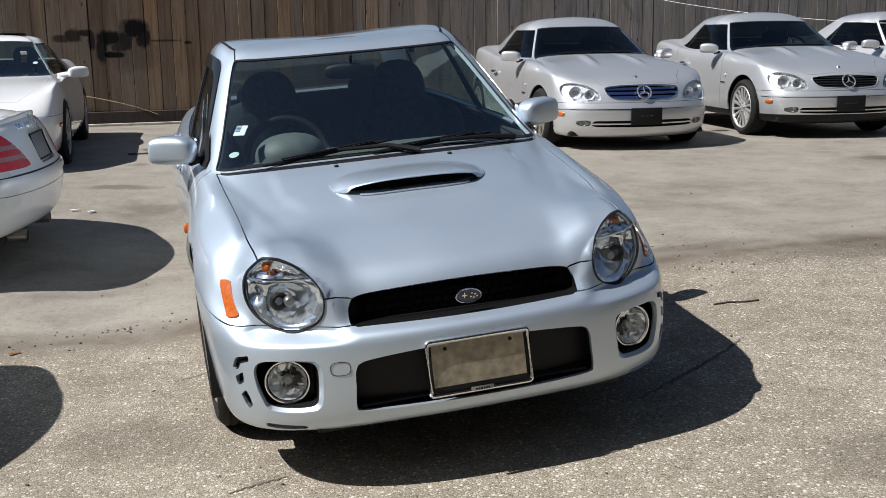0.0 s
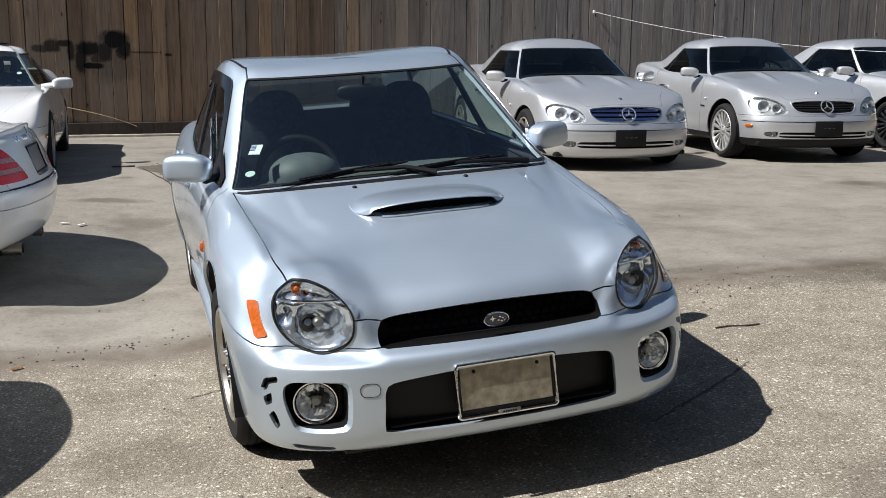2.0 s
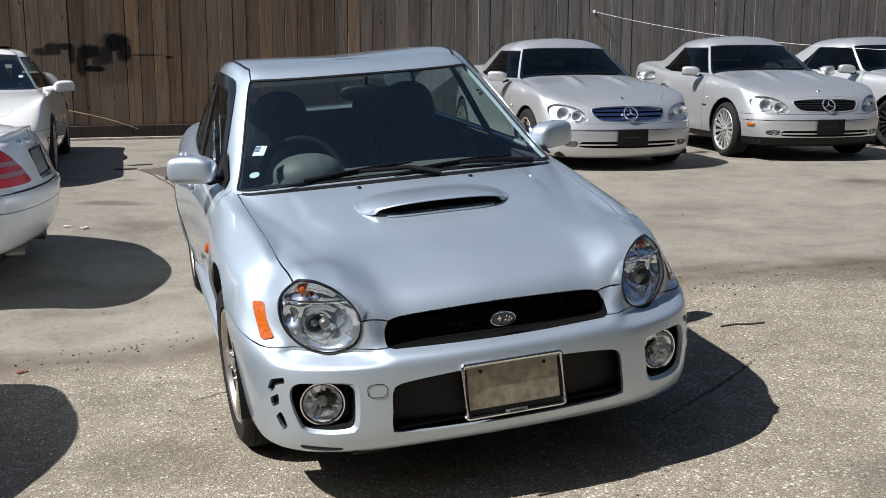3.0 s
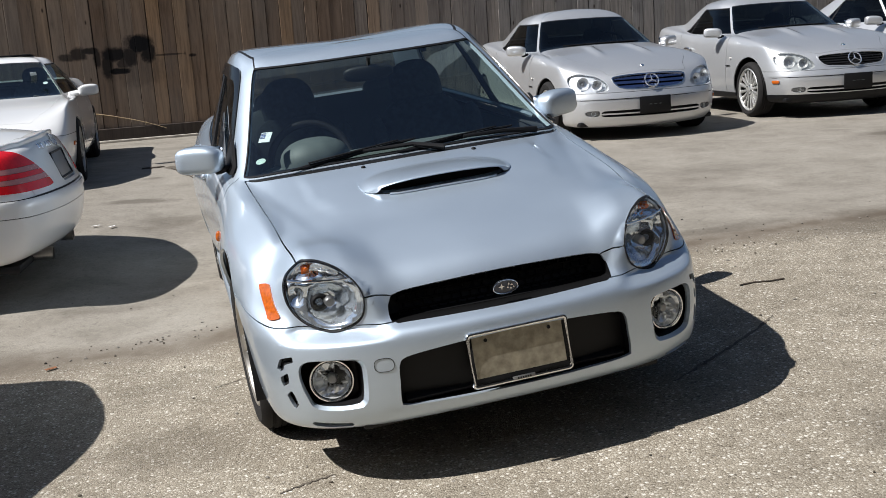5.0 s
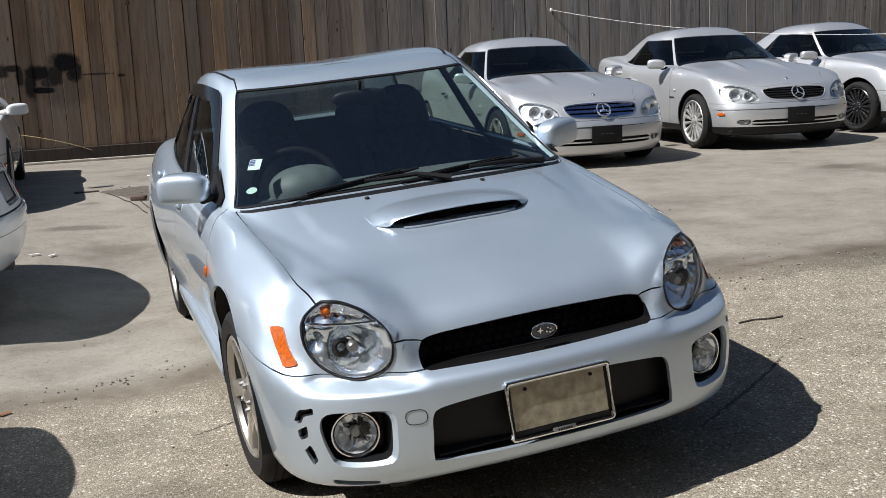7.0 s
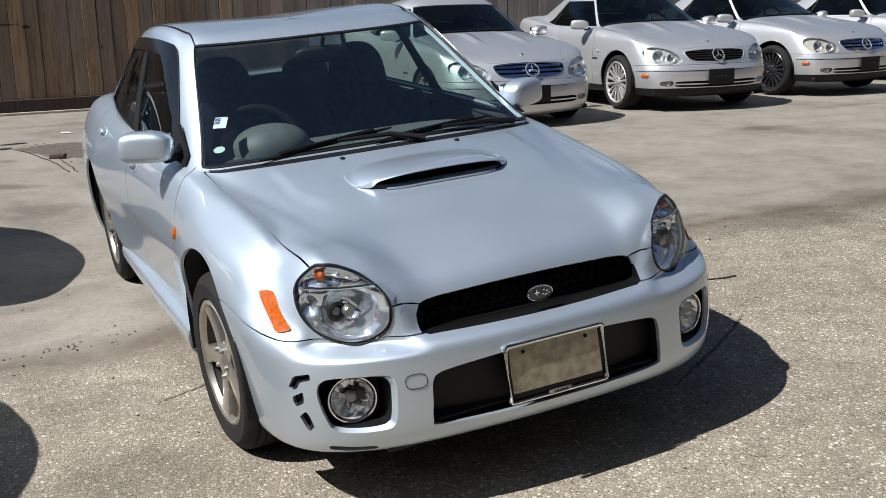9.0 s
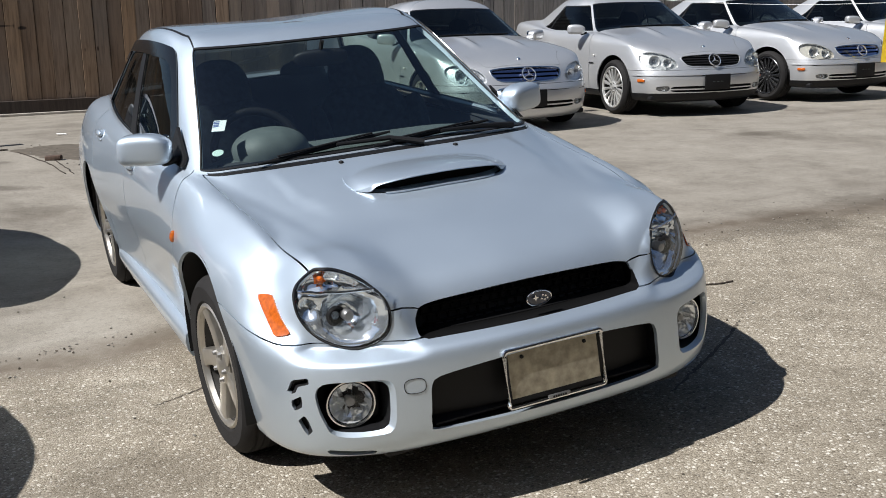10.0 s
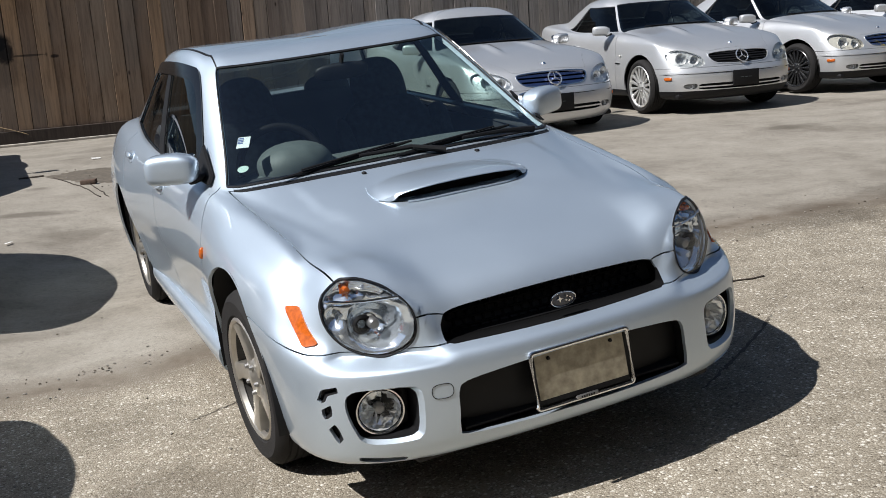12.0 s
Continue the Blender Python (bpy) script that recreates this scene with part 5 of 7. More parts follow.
def wheel(parent, m, r, w, rim, arms, alloy, five=True, deep=0.0):
    """A tyre with its alloy rim; the outer face looks along +x."""
    t = part("wheel", tyre_mesh(r, w, rim), RUBBER, parent, "black tyre on an alloy rim", m=m)
    part("rim", rim_ring(rim, w), alloy, t)
    part("barrel", lathe([(rim - 0.014, w / 2 - 0.018), (rim - 0.024, -0.02), (rim - 0.02, -w / 2 + 0.01), (rim + 0.004, -w / 2)], 64, "x"), DARKALLOY, t)
    hub_x = w / 2 - 0.018 - deep
    for k in range(arms):
        if five:
            bm = spoke(arms, 0.035, rim - 0.012, 0.066, 0.050, hub_x, w / 2 - 0.006, 0.04, 0.010, start=2 * math.pi * k / arms)
        else:
            bm = spoke(arms, 0.05, rim - 0.014, 0.020, 0.034, hub_x, w / 2 - 0.012, 0.025, 0.0, start=2 * math.pi * k / arms)
        part("spoke", bm, alloy, t)
    part("hub", lathe([(0.0, hub_x + 0.012), (0.022, hub_x + 0.012), (0.030, hub_x + 0.006), (0.062, hub_x + 0.002), (0.072, hub_x - 0.008), (0.072, hub_x - 0.05)], 32, "x"), alloy, t)
    for k in range(5):
        a = 2 * math.pi * (k + 0.5) / 5
        part("lug_nut", lathe([(0.0, 0.012), (0.007, 0.012), (0.010, 0.0), (0.010, -0.02)], 6, "x", at=(hub_x + 0.004, 0.050 * math.cos(a), 0.050 * math.sin(a))), GREYMETAL, t, smooth=False)
    part("brake_disc", lathe([(0.06, -0.02), (rim * 0.72, -0.02), (rim * 0.72, -0.035), (0.06, -0.035)], 40, "x"), GREYMETAL, t)
    # black disc that stands for the shade deep behind the spokes
    part("well", lathe([(0.0, -w / 2 + 0.03), (rim - 0.03, -w / 2 + 0.03)], 40, "x"), BLACK, t)
    return t


for sx in (-1, 1):
    for ya, steer in ((FRONT_AXLE, 3.0), (REAR_AXLE, 0.0)):
        wheel(sedan, pose(sx * 0.703, ya, WHEEL_R, 30 * ya, 0, (180 if sx < 0 else 0) + steer), WHEEL_R, 0.195, 0.212, 5, ALLOY)
        # wheel house
        bm = lathe([(0.40, -0.02), (0.40, 0.34)], 28, "x", arc=200)
        ob = part("wheel_house", bm, BLACK, sedan, m=pose(sx * 0.47, ya, 0.31, -10 if sx > 0 else -10, 0, 0) @ Matrix.Diagonal((sx, 1, 1, 1)))
part("underbody", box(1.40, 3.75, 0.05, 0.02, at=(0, 2.2, 0.21)), BLACK, sedan)
# unseen tray added under the nose so that no sun leaks through
part("undertray", box(1.02, 0.50, 0.03, 0.01, at=(0, 0.35, 0.222)), BLACK, sedan)


# ---- bonnet scoop
def bonnet_scoop():
    """A wide flat scoop: its mouth faces the nose, its lid runs back and out into the bonnet."""
    bm = bmesh.new()
    nx, ny = 44, 14
    grid, floor = [], []
    for j in range(ny + 1):
        t = j / ny
        ring, low = [], []
        for i in range(nx + 1):
            s = 2 * i / nx - 1
            x = (0.262 + 0.030 * math.sin(math.pi * min(1.0, 0.25 + 0.6 * t))) * s
            front = 0.690 + 0.075 * abs(s) ** 5
            y = front + (0.965 - 0.06 * abs(s) ** 3 - front) * t
            e = max(0.0, 1 - abs(s) ** 4.5)
            lift = 0.052 * e * (1 - t ** 1.3) * (1 - 0.10 * s * s)
            z = surface_z(x, y)
            low.append(z)
            ring.append(bm.verts.new((x, y, z + max(lift, 0.0045))))
        grid.append(ring)
        floor.append(low)
    for j in range(ny):
        for i in range(nx):
            bm.faces.new((grid[j][i], grid[j][i + 1], grid[j + 1][i + 1], grid[j + 1][i]))
    prev = grid[0]
    for dy, sc in ((-0.004, 0.97), (-0.006, 0.92), (-0.003, 0.86), (0.03, 0.82)):
        ring = []
        for i, (v, z0) in enumerate(zip(grid[0], floor[0])):
            shut = float(smoothstep(abs(2 * i / nx - 1), 0.80, 0.89))
            ring.append(bm.verts.new((v.co.x * 0.992, v.co.y + dy * (1 - shut) - 0.004 * shut, z0 + (v.co.z - z0) * (sc * (1 - shut) + (sc - 0.66) * shut))))
        for i in range(nx):
            bm.faces.new((prev[i + 1], prev[i], ring[i], ring[i + 1]))
        prev = ring
    border = [g[0] for g in grid] + grid[-1][1:] + [g[-1] for g in grid[-2::-1]]
    sunk = [bm.verts.new((v.co.x * 1.004, v.co.y, v.co.z - 0.016)) for v in border]
    for i in range(len(border) - 1):
        bm.faces.new((border[i], border[i + 1], sunk[i + 1], sunk[i]))
    lip = [v.co.copy() for v in grid[0]]
    scoop = part("bonnet_scoop", bm, SILVER, sedan, "raised silver bonnet scoop")
    bm = bmesh.new()
    top, low, fro = [], [], []
    for i in range(3, nx - 2):
        v, z0 = lip[i], floor[0][i]
        top.append(bm.verts.new((v.x, v.y + 0.045, z0 + 0.90 * (v.z - z0))))
        low.append(bm.verts.new((v.x, v.y + 0.045, z0 + 0.007)))
        fro.append(bm.verts.new((v.x, v.y + 0.004, z0 + 0.0015)))
    for i in range(len(top) - 1):
        bm.faces.new((low[i], low[i + 1], top[i + 1], top[i]))
        bm.faces.new((fro[i], fro[i + 1], low[i + 1], low[i]))
    part("scoop_mouth", bm, MESHBLACK, scoop, "dark opening of the scoop")
    low = [(lip[i].x * 0.99, lip[i].y - 0.006, floor[0][i] + 0.003) for i in range(6, nx - 5)]
    part("scoop_lip", tube(low, 0.0035, 8), SILVER, scoop)


bonnet_scoop()
# ---- door mirrors
def superbox(hx, hy, hz, e=3.2, n=28, m=18):
    """A rounded box with softly bulging faces."""
    bm = bmesh.new()
    f = lambda c: math.copysign(abs(c) ** (2 / e), c)  # noqa: E731
    rings = []
    for j in range(1, m):
        b = -math.pi / 2 + math.pi * j / m
        rings.append([bm.verts.new((hx * f(math.cos(b)) * f(math.cos(2 * math.pi * i / n)), hy * f(math.cos(b)) * f(math.sin(2 * math.pi * i / n)), hz * f(math.sin(b)))) for i in range(n)])
    for a, b in zip(rings, rings[1:]):
        for i in range(n):
            bm.faces.new((a[i], a[(i + 1) % n], b[(i + 1) % n], b[i]))
    bm.faces.new(rings[0][::-1])
    bm.faces.new(rings[-1])
    return bm


def door_mirror(parent, at, side, paint, hx=0.112, hy=0.062, hz=0.062, arm=True, sweep=10):
    bm = superbox(hx, hy, hz, 4.2)
    for v in bm.verts:                       # flat below, the top falls away towards the door
        t = v.co.x * side / hx
        if v.co.z > 0:
            v.co.z *= 1 - 0.10 * max(t, 0) ** 2 - 0.34 * max(-t, 0) ** 2.2
        else:
            v.co.z *= 0.94
        if v.co.y > 0:
            v.co.y *= 0.62
    mir = part("door_mirror", bm, paint, parent, m=pose(*at, 0, side * -2, side * sweep))
    part("mirror_glass", box(2 * hx - 0.03, 0.004, 2 * hz - 0.028, 0.012, at=(0, hy * 0.62, 0.0)), MIRROR, mir)
    if arm:
        part("mirror_foot", superbox(0.040, 0.024, 0.014, 2.6, 18, 10), BLACK, mir, m=pose(-side * (hx - 0.012), 0.02, -hz * 0.80, 0, side * 20, 0))
    return mir


for sx in (-1, 1):
    door_mirror(sedan, (0.765 if sx > 0 else -0.828, 1.50, 0.975), sx, SILVER, hx=0.100, hz=0.060, sweep=24)
    # black corner of the door window that carries the mirror
    bm = bmesh.new()
    vs = [bm.verts.new(p) for p in ((sx * 0.712, 1.40, 0.905), (sx * 0.728, 1.58, 0.915), (sx * 0.672, 1.60, 1.030), (sx * 0.692, 1.42, 0.935))]
    f = bm.faces.new(vs)
    ex = bmesh.ops.extrude_face_region(bm, geom=[f])
    for v in [g for g in ex["geom"] if isinstance(g, bmesh.types.BMVert)]:
        v.co.x += sx * 0.012
    part("mirror_corner", bm, BLACK, sedan)


for sx in (-1, 1):
    part("washer_nozzle", superbox(0.009, 0.011, 0.006, 2.4, 12, 8), BLACK, sedan, m=pose(sx * 0.228, 1.045, surface_z(sx * 0.228, 1.045) + 0.002))


# ---- side lamps, handles, skirts
def on_skin(x_sign, y, z):
    """The point of one flank nearest to a given length and height, and its outward normal."""
    sel = (skin.p[:, 0] * x_sign > 0.45) & (skin.uv[:, 1] < 11)
    i = np.where(sel)[0][np.argmin(np.hypot(skin.p[sel, 1] - y, skin.p[sel, 2] - z))]
    return Vector(skin.p[i]), Vector(skin.n[i])


def stuck(name, bm, mat, at, normal, parent, label="", roll=0.0, smooth=True):
    """Sets a part that was built facing +x on a surface."""
    q = normal.to_track_quat("X", "Z").to_matrix().to_4x4()
    return part(name, bm, mat, parent, label, smooth, Matrix.Translation(at) @ q @ pose(0, 0, 0, roll, 0, 0))


for sx in (-1, 1):
    p, n = on_skin(sx, 1.235, 0.69)
    stuck("side_repeater", superbox(0.014, 0.012, 0.022, 2.4, 16, 10), AMBER, p, n, sedan, "small amber side repeater")
    for yh, zh in ((2.10, 0.83), (3.02, 0.875)):
        p, n = on_skin(sx, yh, zh)
        h = stuck("door_handle", superbox(0.016, 0.075, 0.016, 3.0, 20, 10), SILVER, p + n * 0.012, n, sedan)
        part("handle_cup", superbox(0.006, 0.085, 0.034, 2.4, 20, 10), SILVER, h, m=pose(-0.012, 0, -0.004))
    bm = bmesh.new()
    prof = [(0.75, 0.300), (0.785, 0.294), (0.804, 0.278), (0.810, 0.252), (0.804, 0.212), (0.79, 0.187), (0.74, 0.18)]
    rings = []
    for j in range(15):
        t = j / 14
        y = 1.37 + (3.00 - 1.37) * t
        k = 1.0 if 0 < j < 14 else 0.97
        rings.append([bm.verts.new((sx * (0.75 + (x - 0.75) * k), y, 0.27 + (z - 0.27) * k)) for x, z in prof])
    for a, b in zip(rings, rings[1:]):
        for i in range(len(prof) - 1):
            bm.faces.new((a[i], b[i], b[i + 1], a[i + 1]))
    bm.faces.new(rings[0])
    bm.faces.new(rings[-1][::-1])
    part("side_skirt", bm, SILVER, sedan, "silver side skirt")
    # towing cover and its joint on one side only
bm = tube([(0.0305 * math.copysign(abs(math.cos(a)) ** 0.7, math.cos(a)), 0, 0.021 * math.copysign(abs(math.sin(a)) ** 0.7, math.sin(a))) for a in np.linspace(0, 2 * math.pi, 40, endpoint=False)], 0.0011, 5, closed=True)
tow_at, tow_n = front_spot(-0.426, 0.427)
part("tow_cover_joint", bm, BLACK, sedan, m=Matrix.Translation(tow_at + tow_n * 0.0004) @ tow_n.to_track_quat("-Y", "Z").to_matrix().to_4x4())


# ---- wipers and washer line
def wiper(pivot, knee, tip, blade_a, blade_b):
    arm = part("wiper_arm", tube([pivot, knee, tip], 0.0085, 8, taper=[1.6, 1.1, 0.8]), BLACK, sedan)
    d = [tuple(blade_a[k] + (blade_b[k] - blade_a[k]) * t for k in range(3)) for t in np.linspace(0, 1, 8)]
    part("wiper_blade", tube(d, 0.0072, 6, taper=[0.6, 1, 1, 1.2, 1.2, 1, 1, 0.6]), BLACK, arm)
    part("wiper_spine", tube([(p[0], p[1] - 0.006, p[2] + 0.012) for p in d[1:-1]], 0.004, 6), BLACK, arm)


wiper((0.12, 1.085, 0.918), (0.0, 1.135, 0.945), (-0.20, 1.155, 0.945), (-0.50, 1.162, 0.915), (0.03, 1.195, 0.958))
wiper((0.55, 1.185, 0.915), (0.40, 1.150, 0.935), (0.22, 1.145, 0.940), (-0.07, 1.118, 0.925), (0.45, 1.200, 0.945))


# ---- labels on the inside of the windscreen
def screen_label(name, at, w, h, mat, label, round_=False):
    sel = (skin.uv[:, 1] > 11.2) & (skin.uv[:, 1] < 13.2) & (skin.uv[:, 0] < 6)
    i = np.where(sel)[0][np.argmin(((skin.p[sel] - np.array(at)) ** 2).sum(1))]
    n = Vector(skin.n[i])
    q = n.to_track_quat("Z", "Y").to_matrix().to_4x4()
    bm = lathe([(0.0, 0.001), (1.0, 0.001), (1.0, 0.0)], 32, "z") if round_ else box(2, 2, 0.002)
    for v in bm.verts:
        v.co.x *= w / 2
        v.co.y *= h / 2
    return part(name, bm, mat, sedan, label, False, Matrix.Translation(Vector(at) - n * 0.006) @ q)


lab = screen_label("service_label", (-0.550, 1.470, 1.034), 0.050, 0.062, LABEL_WHITE, "white and blue service label")
for k in range(4):
    part("label_print", box(0.022, 0.005, 0.001, 0, at=(-0.012, 0.022 - 0.009 * k, 0.0022)), LABEL_BLUE, lab)
screen_label("round_label", (-0.595, 1.352, 0.951), 0.044, 0.036, LABEL_GREEN, "pale green round label", True)


# ---- cabin
def cabin():
    part("dashboard", superbox(0.62, 0.17, 0.095, 4.0, 36, 14), DASH, sedan, "grey dashboard", m=pose(0, 1.50, 0.80, 6, 0, 0))
    part("instrument_hood", superbox(0.155, 0.14, 0.105, 2.3, 28, 14), DASH, sedan, m=pose(-0.345, 1.54, 0.885))
    part("screen_shelf", box(1.16, 0.30, 0.012, 0.004, at=(0, 1.32, 0.868), rot=(4, 0, 0)), DARK, sedan)
    col = part("steering_wheel", tube([(0.185 * math.cos(a), 0, 0.185 * math.sin(a)) for a in np.linspace(0, 2 * math.pi, 40, endpoint=False)], 0.018, 10, closed=True), BLACK, sedan, "black three-spoke steering wheel", m=pose(-0.335, 1.76, 0.855, -24, 0, 0))
    part("wheel_boss", superbox(0.10, 0.045, 0.085, 2.6, 24, 12), DASH, col, "grey airbag boss")
    for a in (200, 340, 270):
        part("wheel_spoke", tube([(0.05 * math.cos(radians(a)), 0, 0.05 * math.sin(radians(a))), (0.18 * math.cos(radians(a)), 0, 0.18 * math.sin(radians(a)))], 0.014, 8), BLACK, col)
    for x in (-0.345, 0.305):
        seat = part("front_seat", superbox(0.235, 0.075, 0.33, 3.2, 28, 18), SEAT, sedan, "dark cloth bucket seat", m=pose(x, 2.13, 0.725, -16, 0, 0))
        # shoulders taper into the fixed headrest
        head = superbox(0.135, 0.055, 0.16, 2.6, 24, 14)
        part("headrest", head, SEAT, seat, m=pose(0, 0.012, 0.36, -4, 0, 0))
        for sx in (-1, 1):
            part("side_bolster", superbox(0.045, 0.10, 0.27, 2.6, 16, 12), SEAT, seat, m=pose(sx * 0.225, -0.045, -0.02, 0, sx * 4, sx * 12))
        part("seat_base", superbox(0.25, 0.26, 0.09, 3.4, 24, 12), SEAT, seat, m=pose(0, -0.30, -0.37, 16, 0, 0))
    bench = part("rear_bench", superbox(0.62, 0.09, 0.34, 4.0, 36, 14), TRIMGREY, sedan, "grey rear bench", m=pose(0, 2.98, 0.72, -20, 0, 0))
    for x in (-0.32, 0.32):
        part("rear_headrest", superbox(0.13, 0.05, 0.085, 2.6, 20, 12), TRIMGREY, bench, m=pose(x, 0.02, 0.34))
    part("rear_shelf", box(1.16, 0.60, 0.03, 0.01, at=(0, 3.38, 0.955)), TRIMGREY, sedan)
    part("cabin_floor", box(1.36, 2.4, 0.04, 0.0, at=(0, 2.35, 0.30)), DARK, sedan)
    part("firewall", box(1.36, 0.04, 0.60, 0.0, at=(0, 1.30, 0.56)), DARK, sedan)
    mir = part("rear_view_mirror", superbox(0.115, 0.022, 0.036, 3.0, 24, 12), BLACK, sedan, m=pose(-0.01, 1.80, 1.215, 8, 0, -12))
    part("mirror_stem", tube([(0, 0.0, 0.02), (0.01, -0.02, 0.075)], 0.009, 8), BLACK, mir)
    for sx in (-1, 1):
        part("door_card", box(0.03, 1.70, 0.52, 0.01, at=(sx * 0.735, 2.20, 0.62), rot=(0, sx * -3, 0)), DARK, sedan)
    headliner = skin.keep(lambda p, uv: uv[:, 1] - 13.62).moved(-0.02)
    headliner.link("headliner", TRIMGREY, sedan, thick=0)


cabin()

# ---------------------------------------------------------------- the other parked cars
FX = (0.0, 0.33, 0.63, 0.84, 0.94)                      # how the front and rear columns share the half width
BASE_F = (0.0, 0.015, 0.045, 0.2, 0.42, 0.66, 0.88, 1.0)
TOP_F = (0.0, 0.03, 0.08, 0.19, 0.38, 0.68, 0.90, 1.0)


def car_net(c):
    """A net of guide rows from a car's chief sizes."""
    L, hw, fa, ra = c["length"], c["half"], c["front_axle"], c["rear_axle"]
    ys = (fa - 0.29, fa, fa + 0.43, fa + 0.43 + (ra - fa - 0.86) * 0.33, fa + 0.43 + (ra - fa - 0.86) * 0.66, ra - 0.43, ra, ra + 0.30)
    bow = [b * c.get("bow", 1.0) for b in (0.0, 0.02, 0.08, 0.17, 0.29)]
    net = []
    for inset, yf, zf, zs, yr, zr, flare in c["low"]:
        w = hw - inset
        front = [(FX[i] * w, yf + bow[i], zf + (zs - zf) * (0, 0, 0.06, 0.3, 0.6)[i]) for i in range(5)]
        side = [(w + (flare if k in (1, 6) else (-0.022 if k in (0, 7) else 0.0)), ys[k], zs) for k in range(8)]
        sag = c.get("deck_drop", 0.0) * float(smoothstep(zr, 0.66, 0.92))
        rear = [(FX[4 - i] * w, L - yr - bow[4 - i], zr - sag * FX[4 - i] ** 1.6 + (zs - zr) * (0.6, 0.3, 0.06, 0, 0)[i] * (0 if sag else 1)) for i in range(5)]
        net.append(front + side + rear)
    cy, cz = c["cowl"]
    hy, hz = c["hood"]
    belt, sh = c["belt"], c["shoulder"]
    by, bz = c["back_base"]
    ty, tz = c["deck"]

    def upper(f, wf, zc, w, z, y0, y1, r, wr, zr, drop, fr):
        front = [(FX[i] * wf, f + bow[i] * drop, zc + (z - zc) * (0, 0.05, 0.2, 0.5, 0.8)[i]) for i in range(5)]
        side = [(wf * FX[4] + (w - wf * FX[4]) * min(1.0, 3 * fr[k]) if k < 3 else (w if k < 6 else w + (wr * FX[4] - w) * (0.35 if k == 6 else 0.75)), y0 + (y1 - y0) * fr[k], z if k < 6 else z + (zr - z) * (0.4 if k == 6 else 0.8)) for k in range(8)]
        rear = [(FX[4 - i] * wr, r - bow[4 - i] * drop * 0.4, zr) for i in range(5)]
        return front + side + rear

    tail_up = [u * c.get("tail_up", 0.0) for u in (0, 0, 0, 0, 0, 0.35, 0.85, 1.0)]
    dip = [c.get("nose_down", 0.0) * d for d in (1.0, 0.55, 0.1, 0, 0, 0, 0, 0)]
    net.append([(FX[i] * (hw - 0.10), hy + bow[i] * 0.95, hz + (sh - hz) * (0, 0, 0.1, 0.4, 0.7)[i]) for i in range(5)] + [(hw - 0.055, ys[k], sh + tail_up[k] - dip[k]) for k in range(8)] + [(FX[4 - i] * (hw - 0.09), ty - bow[4 - i] * 0.8, tz - 0.02 - c.get("deck_drop", 0.0) * FX[4 - i] ** 1.6) for i in range(5)])
    my, mz = 0.5 * (hy + cy), 0.5 * (hz + cz) + c.get("crown", 0.03)
    net.append([(FX[i] * (hw - 0.16), my + bow[i] * 0.6, mz + (belt - mz) * (0, 0.05, 0.15, 0.35, 0.55)[i]) for i in range(5)] + [(hw - 0.10, ys[k] + (0.25 if k == 0 else 0.12 if k == 1 else 0), belt - 0.01 + tail_up[k] - dip[k]) for k in range(8)] + [(FX[4 - i] * (hw - 0.15), 0.5 * (ty + by) - bow[4 - i] * 0.4, 0.5 * (tz + bz) + 0.01 - 0.5 * c.get("deck_drop", 0.0) * FX[4 - i] ** 1.6) for i in range(5)])
    ax0, ax1 = cy + 0.16, by - 0.10
    net.append(upper(cy, hw - 0.155, cz, hw - 0.115, belt, ax0, ax1, by, hw - 0.24, bz, 0.35, BASE_F))
    net.append(upper(cy + 0.08, hw - 0.175, cz + 0.045, hw - 0.135, belt + 0.04, ax0 + 0.09, ax1 - 0.05, by - 0.07, hw - 0.26, bz + 0.045, 0.35, BASE_F))
    wy, wz = c["screen_top"]
    ry, rz = c["back_top"]
    rw = c["roof_half"]
    net.append(upper(wy, rw - 0.055, wz, rw, wz - 0.02, wy + 0.09, ry - 0.05, ry, rw - 0.08, rz, 0.25, TOP_F))
    net.append(upper(wy + 0.08, rw - 0.10, wz + 0.035, rw - 0.055, wz + 0.025, wy + 0.16, ry - 0.12, ry - 0.08, rw - 0.12, rz + 0.03, 0.2, TOP_F))
    top = c["height"]
    net.append(upper(wy + 0.20, (rw - 0.1) * 0.7, top - 0.012, rw * 0.66, top - 0.015, wy + 0.26, ry - 0.22, ry - 0.18, (rw - 0.1) * 0.66, 0.5 * (top + rz + 0.04), 0.12, TOP_F))
    y0, y1 = wy + 0.34, ry - 0.30
    net.append([(0, y0 + 0.004 * i, top) for i in range(5)] + [(0, y0 + 0.02 + (y1 - y0 - 0.04) * TOP_F[k], top) for k in range(8)] + [(0, y1 + 0.004 * i, top - 0.004) for i in range(5)])
    return net


